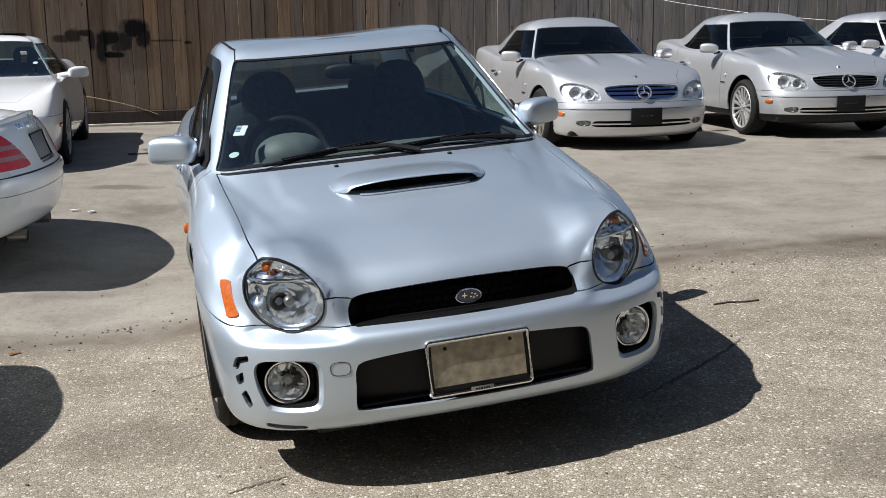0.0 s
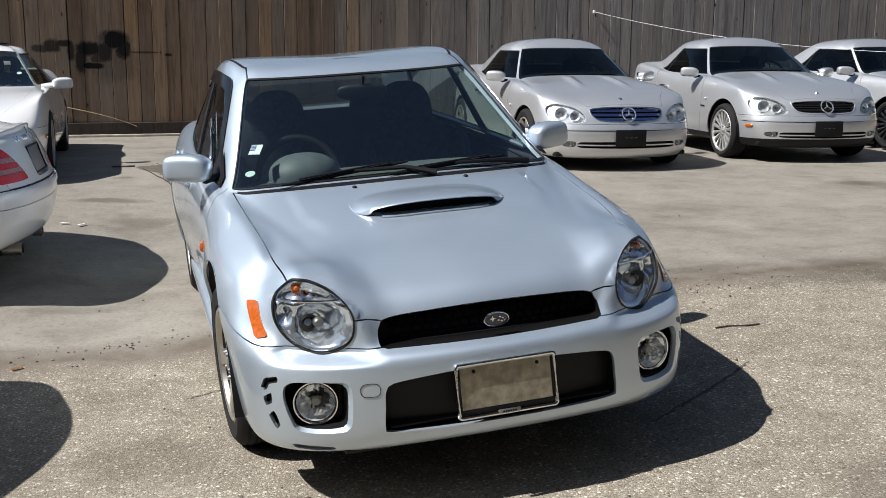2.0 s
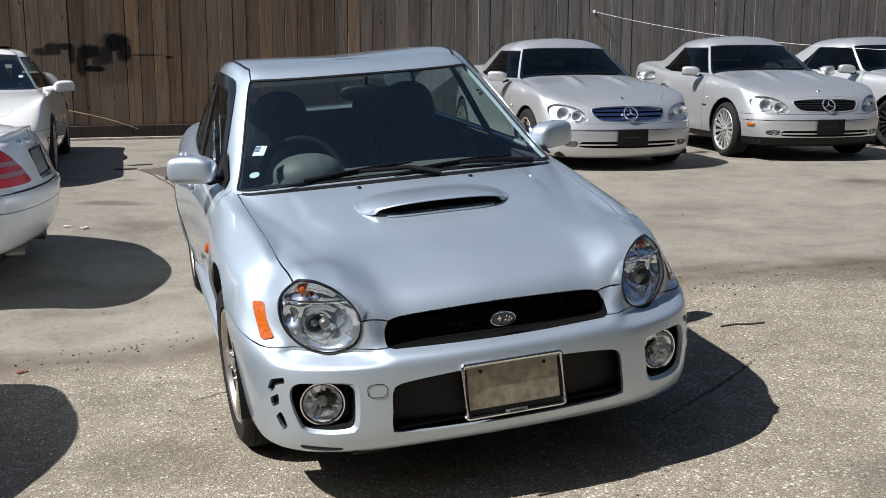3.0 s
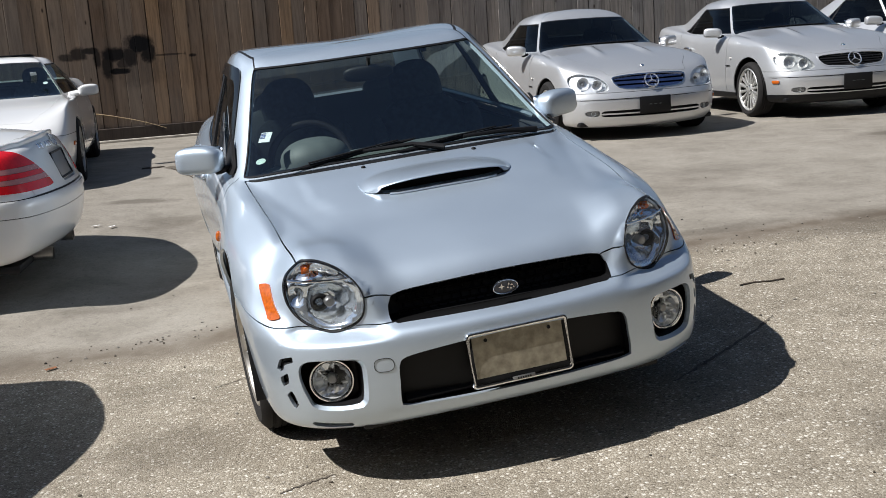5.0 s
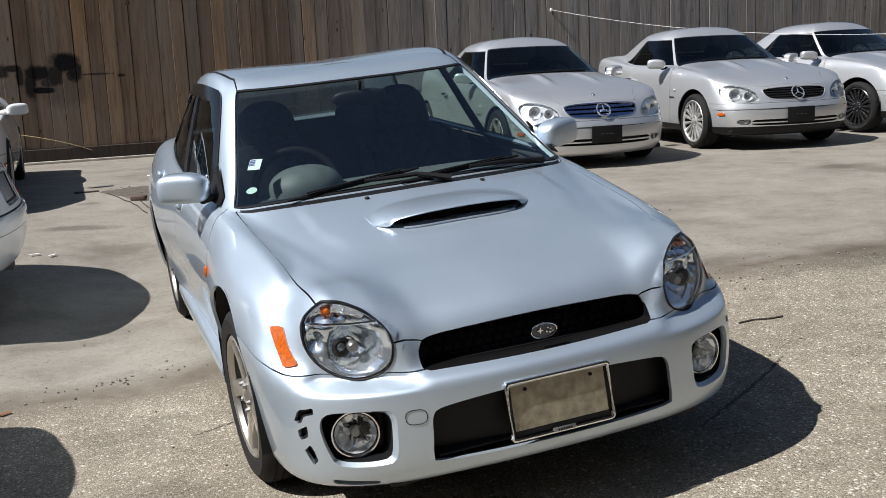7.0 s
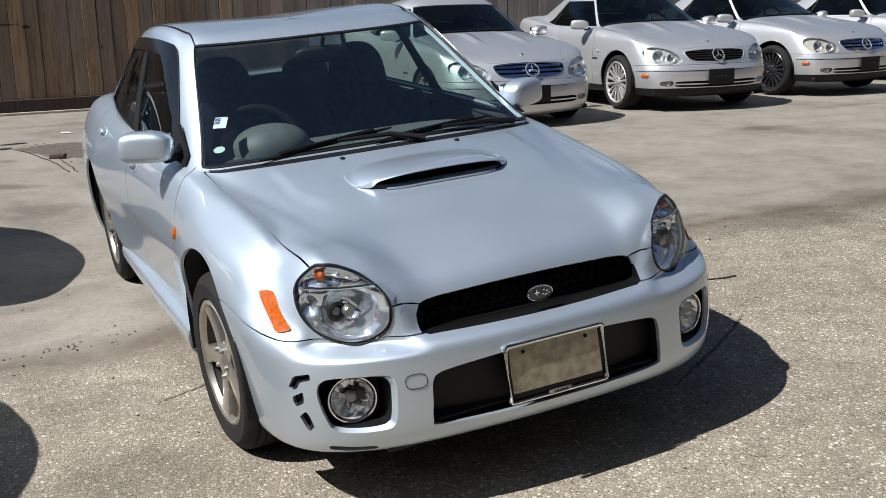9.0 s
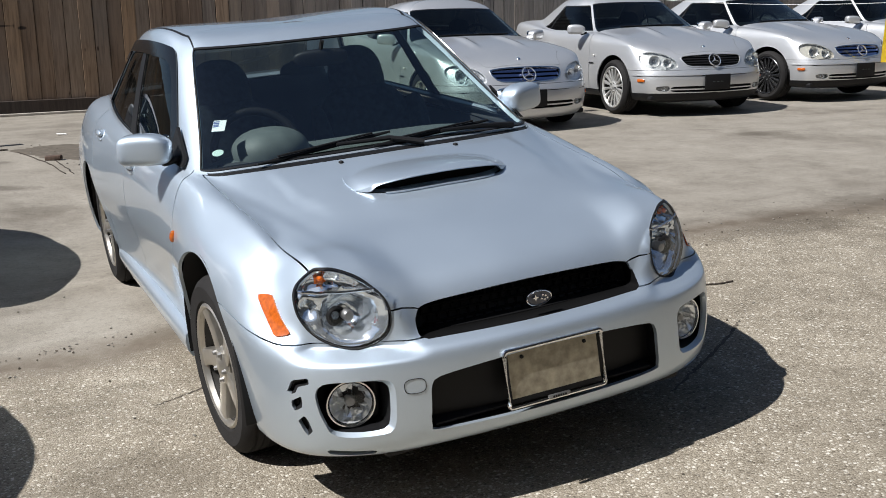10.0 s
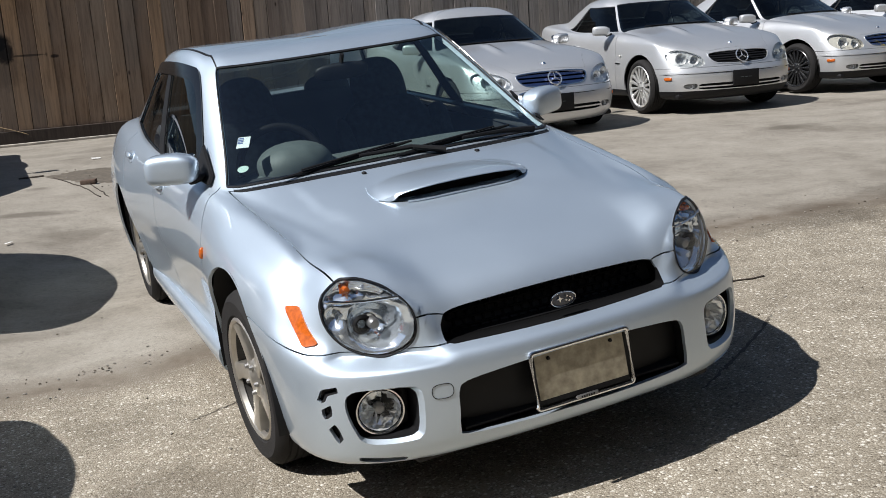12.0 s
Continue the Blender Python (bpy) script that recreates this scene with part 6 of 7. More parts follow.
class Car:
    """A parked car built from a net: panels, glass, lamps, wheels and a dark cabin."""

    def __init__(self, name, m, label, c, paint, group="parked cars"):
        self.c, self.paint = c, paint
        self.root = root(name, m, label, "car", group)
        self.skin = net_skin(car_net(c), 9, 6)
        self.rows = len(c["low"])
        if "bulges" in c:                               # two soft ridges on the bonnet
            p = self.skin.p
            y0, y1, rise = c["bulges"]
            line = 0.27 - 0.06 * (p[:, 1] - y0) / (y1 - y0)
            on = (self.skin.uv[:, 1] > self.rows - 1) & (p[:, 1] < y1 + 0.1)
            p[:, 2] += rise * np.exp(-((np.abs(p[:, 0]) - line) / 0.042) ** 2) * smoothstep(p[:, 1], y0, y0 + 0.3) * (1 - smoothstep(p[:, 1], y1 - 0.08, y1)) * on
            self.skin.n = self.skin.normals()

    def spot(self, x, z, back=False):
        """The place and the outward normal of the nose or the tail at a width and a height."""
        p = self.skin.p
        side = (p[:, 1] > self.c["length"] * 0.5) if back else (p[:, 1] < self.c["length"] * 0.5)
        sel = np.where(side & (self.skin.uv[:, 1] < self.rows + 1.5))[0]
        d = np.hypot(p[sel, 0] - x, p[sel, 2] - z)
        near = sel[np.argsort(d)[:6]]
        w = 1 / (np.hypot(p[near, 0] - x, p[near, 2] - z) + 0.004)
        n = (self.skin.n[near] * w[:, None]).sum(0)
        return Vector((x, float((p[near, 1] * w).sum() / w.sum()), z)), Vector(n / np.linalg.norm(n))

    def stick(self, name, bm, mat, x, z, back=False, out=0.0, label="", parent=None):
        """Sets a part that was built facing -y on the nose, or on the tail."""
        at, n = self.spot(x, z, back)
        q = n.to_track_quat("-Y", "Z").to_matrix().to_4x4()
        return part(name, bm, mat, parent or self.root, label, m=Matrix.Translation(at + n * out) @ q)

    def cut(self, piece, line, both=True, back=False):
        """(inside, outside) of a closed line seen from the front or from the back."""
        lim = self.c["length"] - 0.42 if back else 0.75

        def f(p, uv):
            d = polygon_field(ax_(p) if both else p[:, 0], p[:, 2], line)
            return np.maximum(d, (lim - p[:, 1]) if back else (p[:, 1] - lim))
        return piece.keep(lambda p, uv: -f(p, uv)), piece.keep(f)

    def band(self, z0, z1, out, name, mat, back=False, reach=0.9, label="", thick=0.008):
        """A strip that follows the skin round one end of the car."""
        c = self.c

        def f(p, uv):
            near = (p[:, 1] - c["length"] + reach) if back else (reach - p[:, 1])
            return np.minimum(np.minimum(p[:, 2] - z0, z1 - p[:, 2]), near)
        return self.skin.keep(f).moved(out).link(name, mat, self.root, label, thick=thick)

    def halves(self, piece):
        return piece.split(lambda p, uv: p[:, 0])

    def shell(self, holes_front=(), holes_back=(), two_tone=None, coupe=True, glass=None):
        c, r, n = self.c, self.root, self.rows
        base, top = n + 2.12, n + 4.28                  # glass rows
        low, high = self.skin.split(lambda p, uv: (base - 0.08 - uv[:, 1]) * 0.1)
        arch = lambda p, uv: np.where(ax_(p) > 0.45, np.minimum(np.hypot(p[:, 1] - c["front_axle"], p[:, 2] - 0.31) - 0.345, np.hypot(p[:, 1] - c["rear_axle"], p[:, 2] - 0.31) - 0.345), 1.0)  # noqa: E731
        low = low.keep(arch)
        inner = self.skin.keep(lambda p, uv: base - 0.3 - uv[:, 1]).keep(lambda p, uv: arch(p, uv) - 0.02).moved(-0.05)
        inner.link("inner_shell", BLACK, r, thick=0)
        found = []
        for line, back in [(h, False) for h in holes_front] + [(h, True) for h in holes_back]:
            inside, low = self.cut(low, line, True, back)
            found.append(inside)
        if two_tone:
            skirt, low = low.split(lambda p, uv: two_tone - p[:, 2])
            skirt.link("lower_skirt", BLACK, r, "black lower skirt", thick=0.01)
        door0, door1 = c["doors"]
        front, rest = low.split(lambda p, uv: door0 + np.clip((p[:, 2] - 0.7) * 0.3, 0, 0.1) - p[:, 1], 0.003)
        mid, tail = rest.split(lambda p, uv: door1 + np.clip((p[:, 2] - 0.5) * 0.5, -0.1, 0.2) - p[:, 1], 0.003)
        hood_edge = c["hood_edge"]
        hood, front = front.split(lambda p, uv: np.minimum(np.interp(p[:, 1], [q[0] for q in hood_edge], [q[1] for q in hood_edge]) - ax_(p), np.minimum((uv[:, 1] - n + 0.9) * 0.1, p[:, 1] - c["hood"][0] + 0.03)), 0.0015)
        bump, fend = front.split(lambda p, uv: np.minimum(c["bumper_top"] - p[:, 2], c["front_axle"] - 0.2 - p[:, 1]), 0.002)
        hood.link("bonnet", self.paint, r, thick=0.012)
        bump.link("front_bumper", self.paint, r, thick=0.012)
        for half in self.halves(fend):
            half.link("fender", self.paint, r, thick=0.012)
        for half in self.halves(mid):
            half.link("door", self.paint, r, thick=0.015)
        boot, tail = tail.split(lambda p, uv: np.minimum(c["boot_half"] - ax_(p), np.minimum(p[:, 2] - c["boot_low"], p[:, 1] - c["back_base"][0] - 0.02)), 0.003)
        rbump, tail = tail.split(lambda p, uv: np.minimum(c["rear_bumper_top"] - p[:, 2], p[:, 1] - c["rear_axle"] - 0.33), 0.002)
        boot.link("boot_lid", self.paint, r, thick=0.012)
        if "bumper_split" in c:
            cover, rbump = rbump.split(lambda p, uv: p[:, 2] - c["bumper_split"], 0.0022)
            cover.link("bumper_cover", self.paint, r, thick=0.012)
        rbump.link("rear_bumper", self.paint, r, thick=0.012)
        for half in self.halves(tail):
            half.link("rear_quarter", self.paint, r, thick=0.012)
        # glass house
        glass = glass or WINDOW
        scr = lambda p, uv: np.minimum(np.minimum(uv[:, 1] - base, top - uv[:, 1]), 5.95 - 0.75 * (uv[:, 1] - base) / 2.1 - uv[:, 0]) * 0.12  # noqa: E731
        sid = lambda p, uv: np.minimum(np.minimum(uv[:, 1] - base - 0.15, top - 0.12 - uv[:, 1]), np.minimum(uv[:, 0] - 6.85 + 0.5 * (uv[:, 1] - base) / 2, c.get("quarter", 11.0) - 0.7 * (uv[:, 1] - base) / 2 - uv[:, 0])) * 0.12  # noqa: E731
        bck = lambda p, uv: np.minimum(np.minimum(uv[:, 1] - base - 0.15, top - 0.1 - uv[:, 1]), uv[:, 0] - 13.3) * 0.12  # noqa: E731
        screen, high = high.split(scr)
        side, high = high.split(sid)
        back, high = high.split(bck)
        edge, screen = screen.split(lambda p, uv: 0.010 - scr(p, uv))
        edge.link("windscreen_seal", BLACK, r, thick=0)
        screen.link("windscreen", glass, r, thick=0)
        back.link("rear_window", glass, r, thick=0)
        for half in self.halves(side):
            trim, pane = half.split(lambda p, uv: 0.008 - sid(p, uv))
            trim.link("window_trim", BLACK, r, thick=0)
            pillar, pane = pane.split(lambda p, uv: 0.06 - np.abs(uv[:, 0] - c.get("pillar", 10.0)))
            pillar.link("door_pillar", BLACK, r, thick=0)
            a, b = pane.split(lambda p, uv: c.get("pillar", 10.0) - uv[:, 0])
            for q in (a, b):
                if q.f:
                    q.moved(-0.004).link("side_glass", glass, r, thick=0)
        roof, pillars = high.split(lambda p, uv: uv[:, 1] - top)
        roof.link("roof", self.paint, r, thick=0.01)
        for half in self.halves(pillars):
            half.link("pillar_frame", self.paint, r, thick=0.012)
        self.skin.keep(lambda p, uv: uv[:, 1] - top - 0.1).moved(-0.02).link("headliner", DARK, r, thick=0)
        # cabin
        cy = c["cowl"][0]
        hw = c["half"]
        part("dashboard", superbox(hw - 0.24, 0.16, 0.09, 4.0, 24, 10), DASH, r, m=pose(0, cy + 0.38, c["cowl"][1] - 0.09))
        part("cabin_floor", box(2 * hw - 0.5, c["back_base"][0] - cy, 0.04, 0, at=(0, 0.5 * (cy + c["back_base"][0]), 0.32)), DARK, r)
        part("cabin_back", box(2 * hw - 0.5, 0.04, 0.5, 0, at=(0, c["back_base"][0] - 0.5, 0.55)), DARK, r)
        sw = part("steering_wheel", tube([(0.185 * math.cos(a), 0, 0.185 * math.sin(a)) for a in np.linspace(0, 2 * math.pi, 28, endpoint=False)], 0.014, 8, closed=True), BLACK, r, m=pose(c.get("drive", 1) * 0.35, cy + 0.60, c["cowl"][1] - 0.06, -24, 0, 0))
        part("wheel_boss", superbox(0.09, 0.04, 0.07, 2.6, 16, 8), DASH, sw)
        for x in (-0.35, 0.35):
            seat = part("front_seat", superbox(0.24, 0.075, 0.31, 3.2, 20, 12), SEAT, r, m=pose(x, cy + 1.05, 0.68, -16, 0, 0))
            part("headrest", superbox(0.13, 0.05, 0.10, 2.6, 16, 10), SEAT, seat, m=pose(0, 0.02, 0.36))
        part("underbody", box(2 * hw - 0.30, c["length"] - 0.42, 0.05, 0.02, at=(0, c["length"] / 2, 0.20)), BLACK, r)
        self.arch_liners()
        return found

    def arch_liners(self):
        c = self.c
        for sx in (-1, 1):
            for ya in (c["front_axle"], c["rear_axle"]):
                part("wheel_house", lathe([(0.355, -0.02), (0.355, 0.33)], 24, "x", arc=200), BLACK, self.root, m=pose(sx * (c["half"] - 0.37), ya, 0.31, -10, 0, 0) @ Matrix.Diagonal((sx, 1, 1, 1)))

    def wheels(self, arms, alloy, r=0.305, rim=0.212, five=False, w=0.20, deep=0.0, steer=0.0, ride=0.0):
        c = self.c
        for sx in (-1, 1):
            for ya in (c["front_axle"], c["rear_axle"]):
                wheel(self.root, pose(sx * (c["half"] - 0.115), ya, r + ride, 40 * ya, 0, (180 if sx < 0 else 0) + (steer if ya == c["front_axle"] else 0)), r, w, rim, arms, alloy, five, deep)

    def lamp(self, piece, mat_back, cups, name="headlamp", depth=0.05, lens=None):
        """A lamp: housing behind, lens flush with the body, round reflectors inside."""
        for half in self.halves(piece):
            if not half.f:
                continue
            sgn = 1 if float(half.p[:, 0].mean()) > 0 else -1
            hull = pushed(half, (0, depth, 0)).link(name, mat_back, self.root, thick=0, smooth_normals=False)
            half.moved(0.003).link("lens", lens or LAMPGLASS, hull, thick=0).visible_shadow = False
            for x, z, rad in cups:
                i = int(np.argmin(np.hypot(np.abs(half.p[:, 0]) - x, half.p[:, 2] - z)))
                y = float(half.p[i, 1])
                part("reflector", lathe([(rad, 0.0), (rad * 0.86, 0.012), (rad * 0.55, 0.03), (0.0, 0.038)], 24, "y"), LAMPSILVER, hull, m=pose(sgn * x, y + 0.012, z, 0, 0, sgn * 16))
                part("bulb_cap", lathe([(0.0, 0.0), (rad * 0.26, 0.002), (rad * 0.3, 0.02)], 14, "y"), GREYMETAL, hull, m=pose(sgn * x, y + 0.022, z, 0, 0, sgn * 16))


# ---- silver roadsters in a row
ROADSTER = dict(
    length=3.995, half=0.857, front_axle=0.80, rear_axle=3.20, bow=1.15,
    low=[(0.12, 0.22, 0.15, 0.18, 0.15, 0.24, 0.0), (0.06, 0.06, 0.155, 0.175, 0.05, 0.26, 0.005), (0.03, 0.015, 0.21, 0.24, 0.02, 0.32, 0.012), (0.018, 0.0, 0.31, 0.34, 0.0, 0.44, 0.018), (0.012, 0.0, 0.41, 0.44, 0.0, 0.55, 0.02), (0.014, 0.015, 0.465, 0.51, 0.01, 0.62, 0.018), (0.016, 0.035, 0.505, 0.58, 0.03, 0.70, 0.012), (0.022, 0.065, 0.58, 0.67, 0.06, 0.79, 0.006), (0.035, 0.115, 0.66, 0.755, 0.10, 0.88, 0.0)],
    tail_up=0.135, nose_down=0.055, bulges=(0.55, 1.22, 0.024), hood=(0.20, 0.715), shoulder=0.825, cowl=(1.30, 0.945), belt=0.895, back_base=(3.16, 1.03), deck=(3.86, 1.02), screen_top=(1.82, 1.242), back_top=(2.74, 1.262), roof_half=0.575, height=1.348,
    doors=(1.35, 2.55), hood_edge=[(0.15, 0.40), (0.32, 0.45), (0.55, 0.58), (1.3, 0.70)], bumper_top=0.50, rear_bumper_top=0.60, boot_half=0.62, boot_low=0.70, crown=0.035, quarter=10.9, pillar=10.2,
)
R_LAMP = closed_curve([(0.428, 0.548), (0.452, 0.520), (0.55, 0.504), (0.66, 0.508), (0.735, 0.542), (0.762, 0.600), (0.752, 0.662), (0.69, 0.690), (0.60, 0.684), (0.51, 0.652), (0.448, 0.600)], 6)
R_GRILLE = closed_curve([(0.0, 0.664), (0.20, 0.661), (0.352, 0.648), (0.384, 0.628), (0.362, 0.572), (0.30, 0.532), (0.15, 0.520), (0.0, 0.517), (-0.15, 0.520), (-0.30, 0.532), (-0.362, 0.572), (-0.384, 0.628), (-0.352, 0.648), (-0.20, 0.661)], 5)
R_INTAKE = closed_curve([(0.0, 0.328), (0.30, 0.328), (0.50, 0.325), (0.515, 0.310), (0.50, 0.272), (0.30, 0.264), (0.0, 0.262), (-0.30, 0.264), (-0.50, 0.272), (-0.515, 0.310), (-0.50, 0.325), (-0.30, 0.328)], 5)
R_FOG = closed_curve([(0.535, 0.328), (0.60, 0.332), (0.655, 0.322), (0.650, 0.290), (0.60, 0.276), (0.54, 0.280)], 6)
MILKY = glass("milky_lamp_glass", (0.72, 0.72, 0.68), 0.10, rough=0.12)


BADGE = plain("bright_badge_metal", (0.85, 0.86, 0.87), 0.18, metal=0.85, var=0.03)


def star_badge(parent, at, r, tilt=0.0):
    """A chrome ring with three arms."""
    b = part("badge", tube([(r * math.cos(a), 0, r * math.sin(a)) for a in np.linspace(0, 2 * math.pi, 32, endpoint=False)], r * 0.10, 8, closed=True), BADGE, parent, "chrome ring badge", m=pose(*at, tilt, 0, 0))
    for k in range(3):
        a = radians(90 + 120 * k)
        bm = bmesh.new()
        s = [(r * 0.96 * math.cos(a), 0, r * 0.96 * math.sin(a)), (r * 0.14 * math.cos(a + 1.05), -0.004, r * 0.14 * math.sin(a + 1.05)), (0, -r * 0.12, 0), (r * 0.14 * math.cos(a - 1.05), -0.004, r * 0.14 * math.sin(a - 1.05))]
        vs = [bm.verts.new(p) for p in s]
        tail = bm.verts.new((0, 0.004, 0))
        for f in ((0, 1, 2), (0, 2, 3), (0, 4, 1), (0, 3, 4)):
            bm.faces.new([(vs + [tail])[i] for i in f])
        part("badge_arm", bm, BADGE, b, smooth=False)
    return b


def roadster(m, label, wheels, grille_mat, lamp_glass, skirt, clear=True):
    car = Car("roadster", m, label, ROADSTER, SILVER_WARM, "silver roadsters in a row")
    lamps, fogs, rest_intake, grille = car.shell([R_LAMP, R_FOG, [q for q in R_INTAKE], R_GRILLE], two_tone=0.255 if skirt else None, glass=TINTED)
    r = car.root
    car.lamp(lamps, LAMPSILVER if clear else CLEARLENS, [(0.525, 0.575, 0.050), (0.645, 0.595, 0.062)], lens=lamp_glass)
    car.lamp(fogs, GREYMETAL, [(0.585, 0.304, 0.022)], "fog_lamp", 0.03)
    g_field = lambda p, uv: polygon_field(p[:, 0], p[:, 2], R_GRILLE)  # noqa: E731
    tub = pushed(grille, (0, 0.05, 0)).link("grille", MESHBLACK, r, thick=0, smooth_normals=False)
    grille.keep(lambda p, uv: g_field(p, uv) + 0.010).moved(0.004).link("grille_frame", CHROME if grille_mat is CHROME else SILVER_WARM, tub, thick=0.012)
    count, bar_h = (3, 0.026) if grille_mat is CHROME else (5, 0.014)
    for k in range(count):
        z = 0.530 + 0.125 * (k + 0.5) / count
        bar = grille.keep(lambda p, uv: np.minimum(np.minimum(p[:, 2] - z + bar_h / 2, z + bar_h / 2 - p[:, 2]), -0.008 - g_field(p, uv))).moved(-0.010)
        bar.link("grille_bar", BLUECHROME if grille_mat is CHROME else grille_mat, tub, thick=0.02)
    star_at, star_n = car.spot(0, 0.588)
    star_badge(tub, tuple(star_at + star_n * 0.018), 0.070, -math.degrees(math.asin(star_n.z)))
    mouth = pushed(rest_intake, (0, 0.06, 0)).link("lower_intake", BLACK, r, thick=0, smooth_normals=False)
    bar = rest_intake.keep(lambda p, uv: np.minimum(p[:, 2] - 0.288, 0.303 - p[:, 2])).moved(-0.002)
    for half in car.halves(bar):
        half.link("intake_bar", SILVER_WARM, mouth, thick=0.01)
    plate = car.stick("plate_blank", box(0.325, 0.012, 0.165, 0.006), BLACK, 0, 0.365, out=0.012, label="blank black plate panel")
    for k in range(3):
        part("plate_mark", box(0.03, 0.002, 0.006, 0, at=(-0.05 + 0.05 * k, -0.0075, 0.005)), DASH, plate)
    car.band(0.440, 0.456, 0.007, "bumper_line", SILVER_WARM, reach=0.42)
    car.band(0.432, 0.439, 0.001, "bumper_joint", BLACK, reach=0.42, thick=0)
    car.stick("bonnet_badge", lathe([(0.0, -0.010), (0.016, -0.008), (0.022, 0.0)], 16, "y"), CHROME, 0, 0.735)
    for sx in (-1, 1):
        i = int(np.argmin(((car.skin.p - np.array((sx * 0.765, 0.30, 0.392))) ** 2).sum(1)))
        n = Vector(car.skin.n[i])
        stuck("side_marker", superbox(0.012, 0.048, 0.018, 4.0, 16, 8), AMBER, Vector(car.skin.p[i]), n, r, "amber side marker")
        door_mirror(r, (sx * (0.905 if sx < 0 else 0.87), 1.55, 0.930), sx, SILVER_WARM, 0.105, 0.065, 0.058, sweep=26)
        p_, n_ = Vector((sx * 0.852, 2.42, 0.745)), Vector((sx, 0, 0.12)).normalized()
        stuck("door_handle", superbox(0.02, 0.085, 0.018, 3.0, 18, 8), CHROME if sx < 0 else SILVER_WARM, p_, n_, r)
        stuck("side_badge", box(0.004, 0.11, 0.014, 0.002, 1), BLACK, Vector((sx * 0.852, 1.28, 0.555)), Vector((sx, 0, 0.05)).normalized(), r)
        stuck("side_repeater", superbox(0.008, 0.018, 0.012, 2.4, 14, 8), CLEARLENS, Vector((sx * 0.850, 1.22, 0.64)), Vector((sx, 0, 0.1)).normalized(), r)
    part("wiper_arm", tube([(-0.45, 1.32, 0.955), (0.1, 1.30, 0.962), (0.42, 1.33, 0.958)], 0.008, 6), BLACK, r)
    car.wheels(*wheels)
    return car


def slot(x, y, yaw, tilt=0.0, z=None):
    """The pose of a car that stands on the lot with its nose at x, y."""
    return pose(x, y, ground_z(x, y + 1.8) if z is None else z, tilt, 0, yaw)


BRIGHT_ALLOY = plain("bright_alloy", (0.80, 0.79, 0.76), 0.35, metal=0.8, var=0.06, scale=20)
BLUECHROME = plain("blue_chrome", (0.30, 0.35, 0.55), 0.2, metal=1.0, var=0.1)
BLACK_ALLOY = plain("black_alloy", (0.02, 0.02, 0.021), 0.25, metal=0.3, coat=0.6)
roadster(slot(3.59, 6.37, -1.8, z=0.215), "silver hardtop roadster with chrome-barred grille and clear lamps", (7, ALLOY, 0.295, 0.205, True, 0.20, 0.0, 0.0, 0.03), CHROME, None, False)
roadster(slot(6.02, 6.58, -4.6, z=0.255), "silver hardtop roadster with multi-spoke wheels and black skirt", (16, BRIGHT_ALLOY, 0.300, 0.228, False), BLACK, MILKY, True)
roadster(slot(8.62, 6.98, 4.0, z=0.265), "silver hardtop roadster with black multi-spoke wheels", (18, BLACK_ALLOY, 0.300, 0.228, False), CHROME, MILKY, True, False)
roadster(slot(11.30, 7.35, 4.0, z=0.265), "silver hardtop roadster at the end of the row", (14, ALLOY, 0.305, 0.225, False), BLACK, MILKY, True, False)


# ---- white saloons that back towards the sedan
SALOON = dict(
    length=4.57, half=0.86, front_axle=0.80, rear_axle=3.49, bow=0.75, deck_drop=0.10,
    low=[(0.12, 0.22, 0.19, 0.20, 0.15, 0.25, 0.0), (0.06, 0.07, 0.20, 0.20, 0.05, 0.27, 0.005), (0.025, 0.03, 0.27, 0.27, 0.0, 0.32, 0.01), (0.012, 0.01, 0.37, 0.38, -0.025, 0.42, 0.014), (0.006, 0.0, 0.47, 0.48, -0.038, 0.52, 0.014), (0.01, 0.02, 0.53, 0.56, -0.032, 0.58, 0.012), (0.016, 0.05, 0.59, 0.63, -0.004, 0.625, 0.008), (0.028, 0.09, 0.66, 0.72, 0.024, 0.72, 0.0), (0.045, 0.14, 0.74, 0.82, 0.072, 0.86, 0.0), (0.05, 0.15, 0.76, 0.845, 0.098, 0.902, 0.0)],
    hood=(0.22, 0.78), shoulder=0.87, cowl=(1.32, 0.98), belt=0.93, back_base=(3.72, 0.98), deck=(4.425, 0.948), screen_top=(1.98, 1.30), back_top=(3.05, 1.30), roof_half=0.575, height=1.37,
    doors=(1.35, 2.75), hood_edge=[(0.2, 0.50), (0.6, 0.66), (1.3, 0.70)], bumper_top=0.55, rear_bumper_top=0.60, bumper_split=0.50, boot_half=0.64, boot_low=0.605, crown=0.03, quarter=11.2, pillar=10.0,
)
S_TAIL = closed_curve([(0.53, 0.825), (0.60, 0.868), (0.72, 0.850), (0.90, 0.775), (0.90, 0.675), (0.80, 0.642), (0.60, 0.636), (0.40, 0.640), (0.395, 0.672), (0.455, 0.752)], 6)
S_PLATE = [(-0.20, 0.830), (0.20, 0.830), (0.215, 0.812), (0.20, 0.645), (0.18, 0.630), (-0.18, 0.630), (-0.20, 0.645), (-0.215, 0.812)]
RED_PALE = plain("pale_red_lens", (0.46, 0.19, 0.18), 0.25, coat=0.5, var=0.08, scale=60)


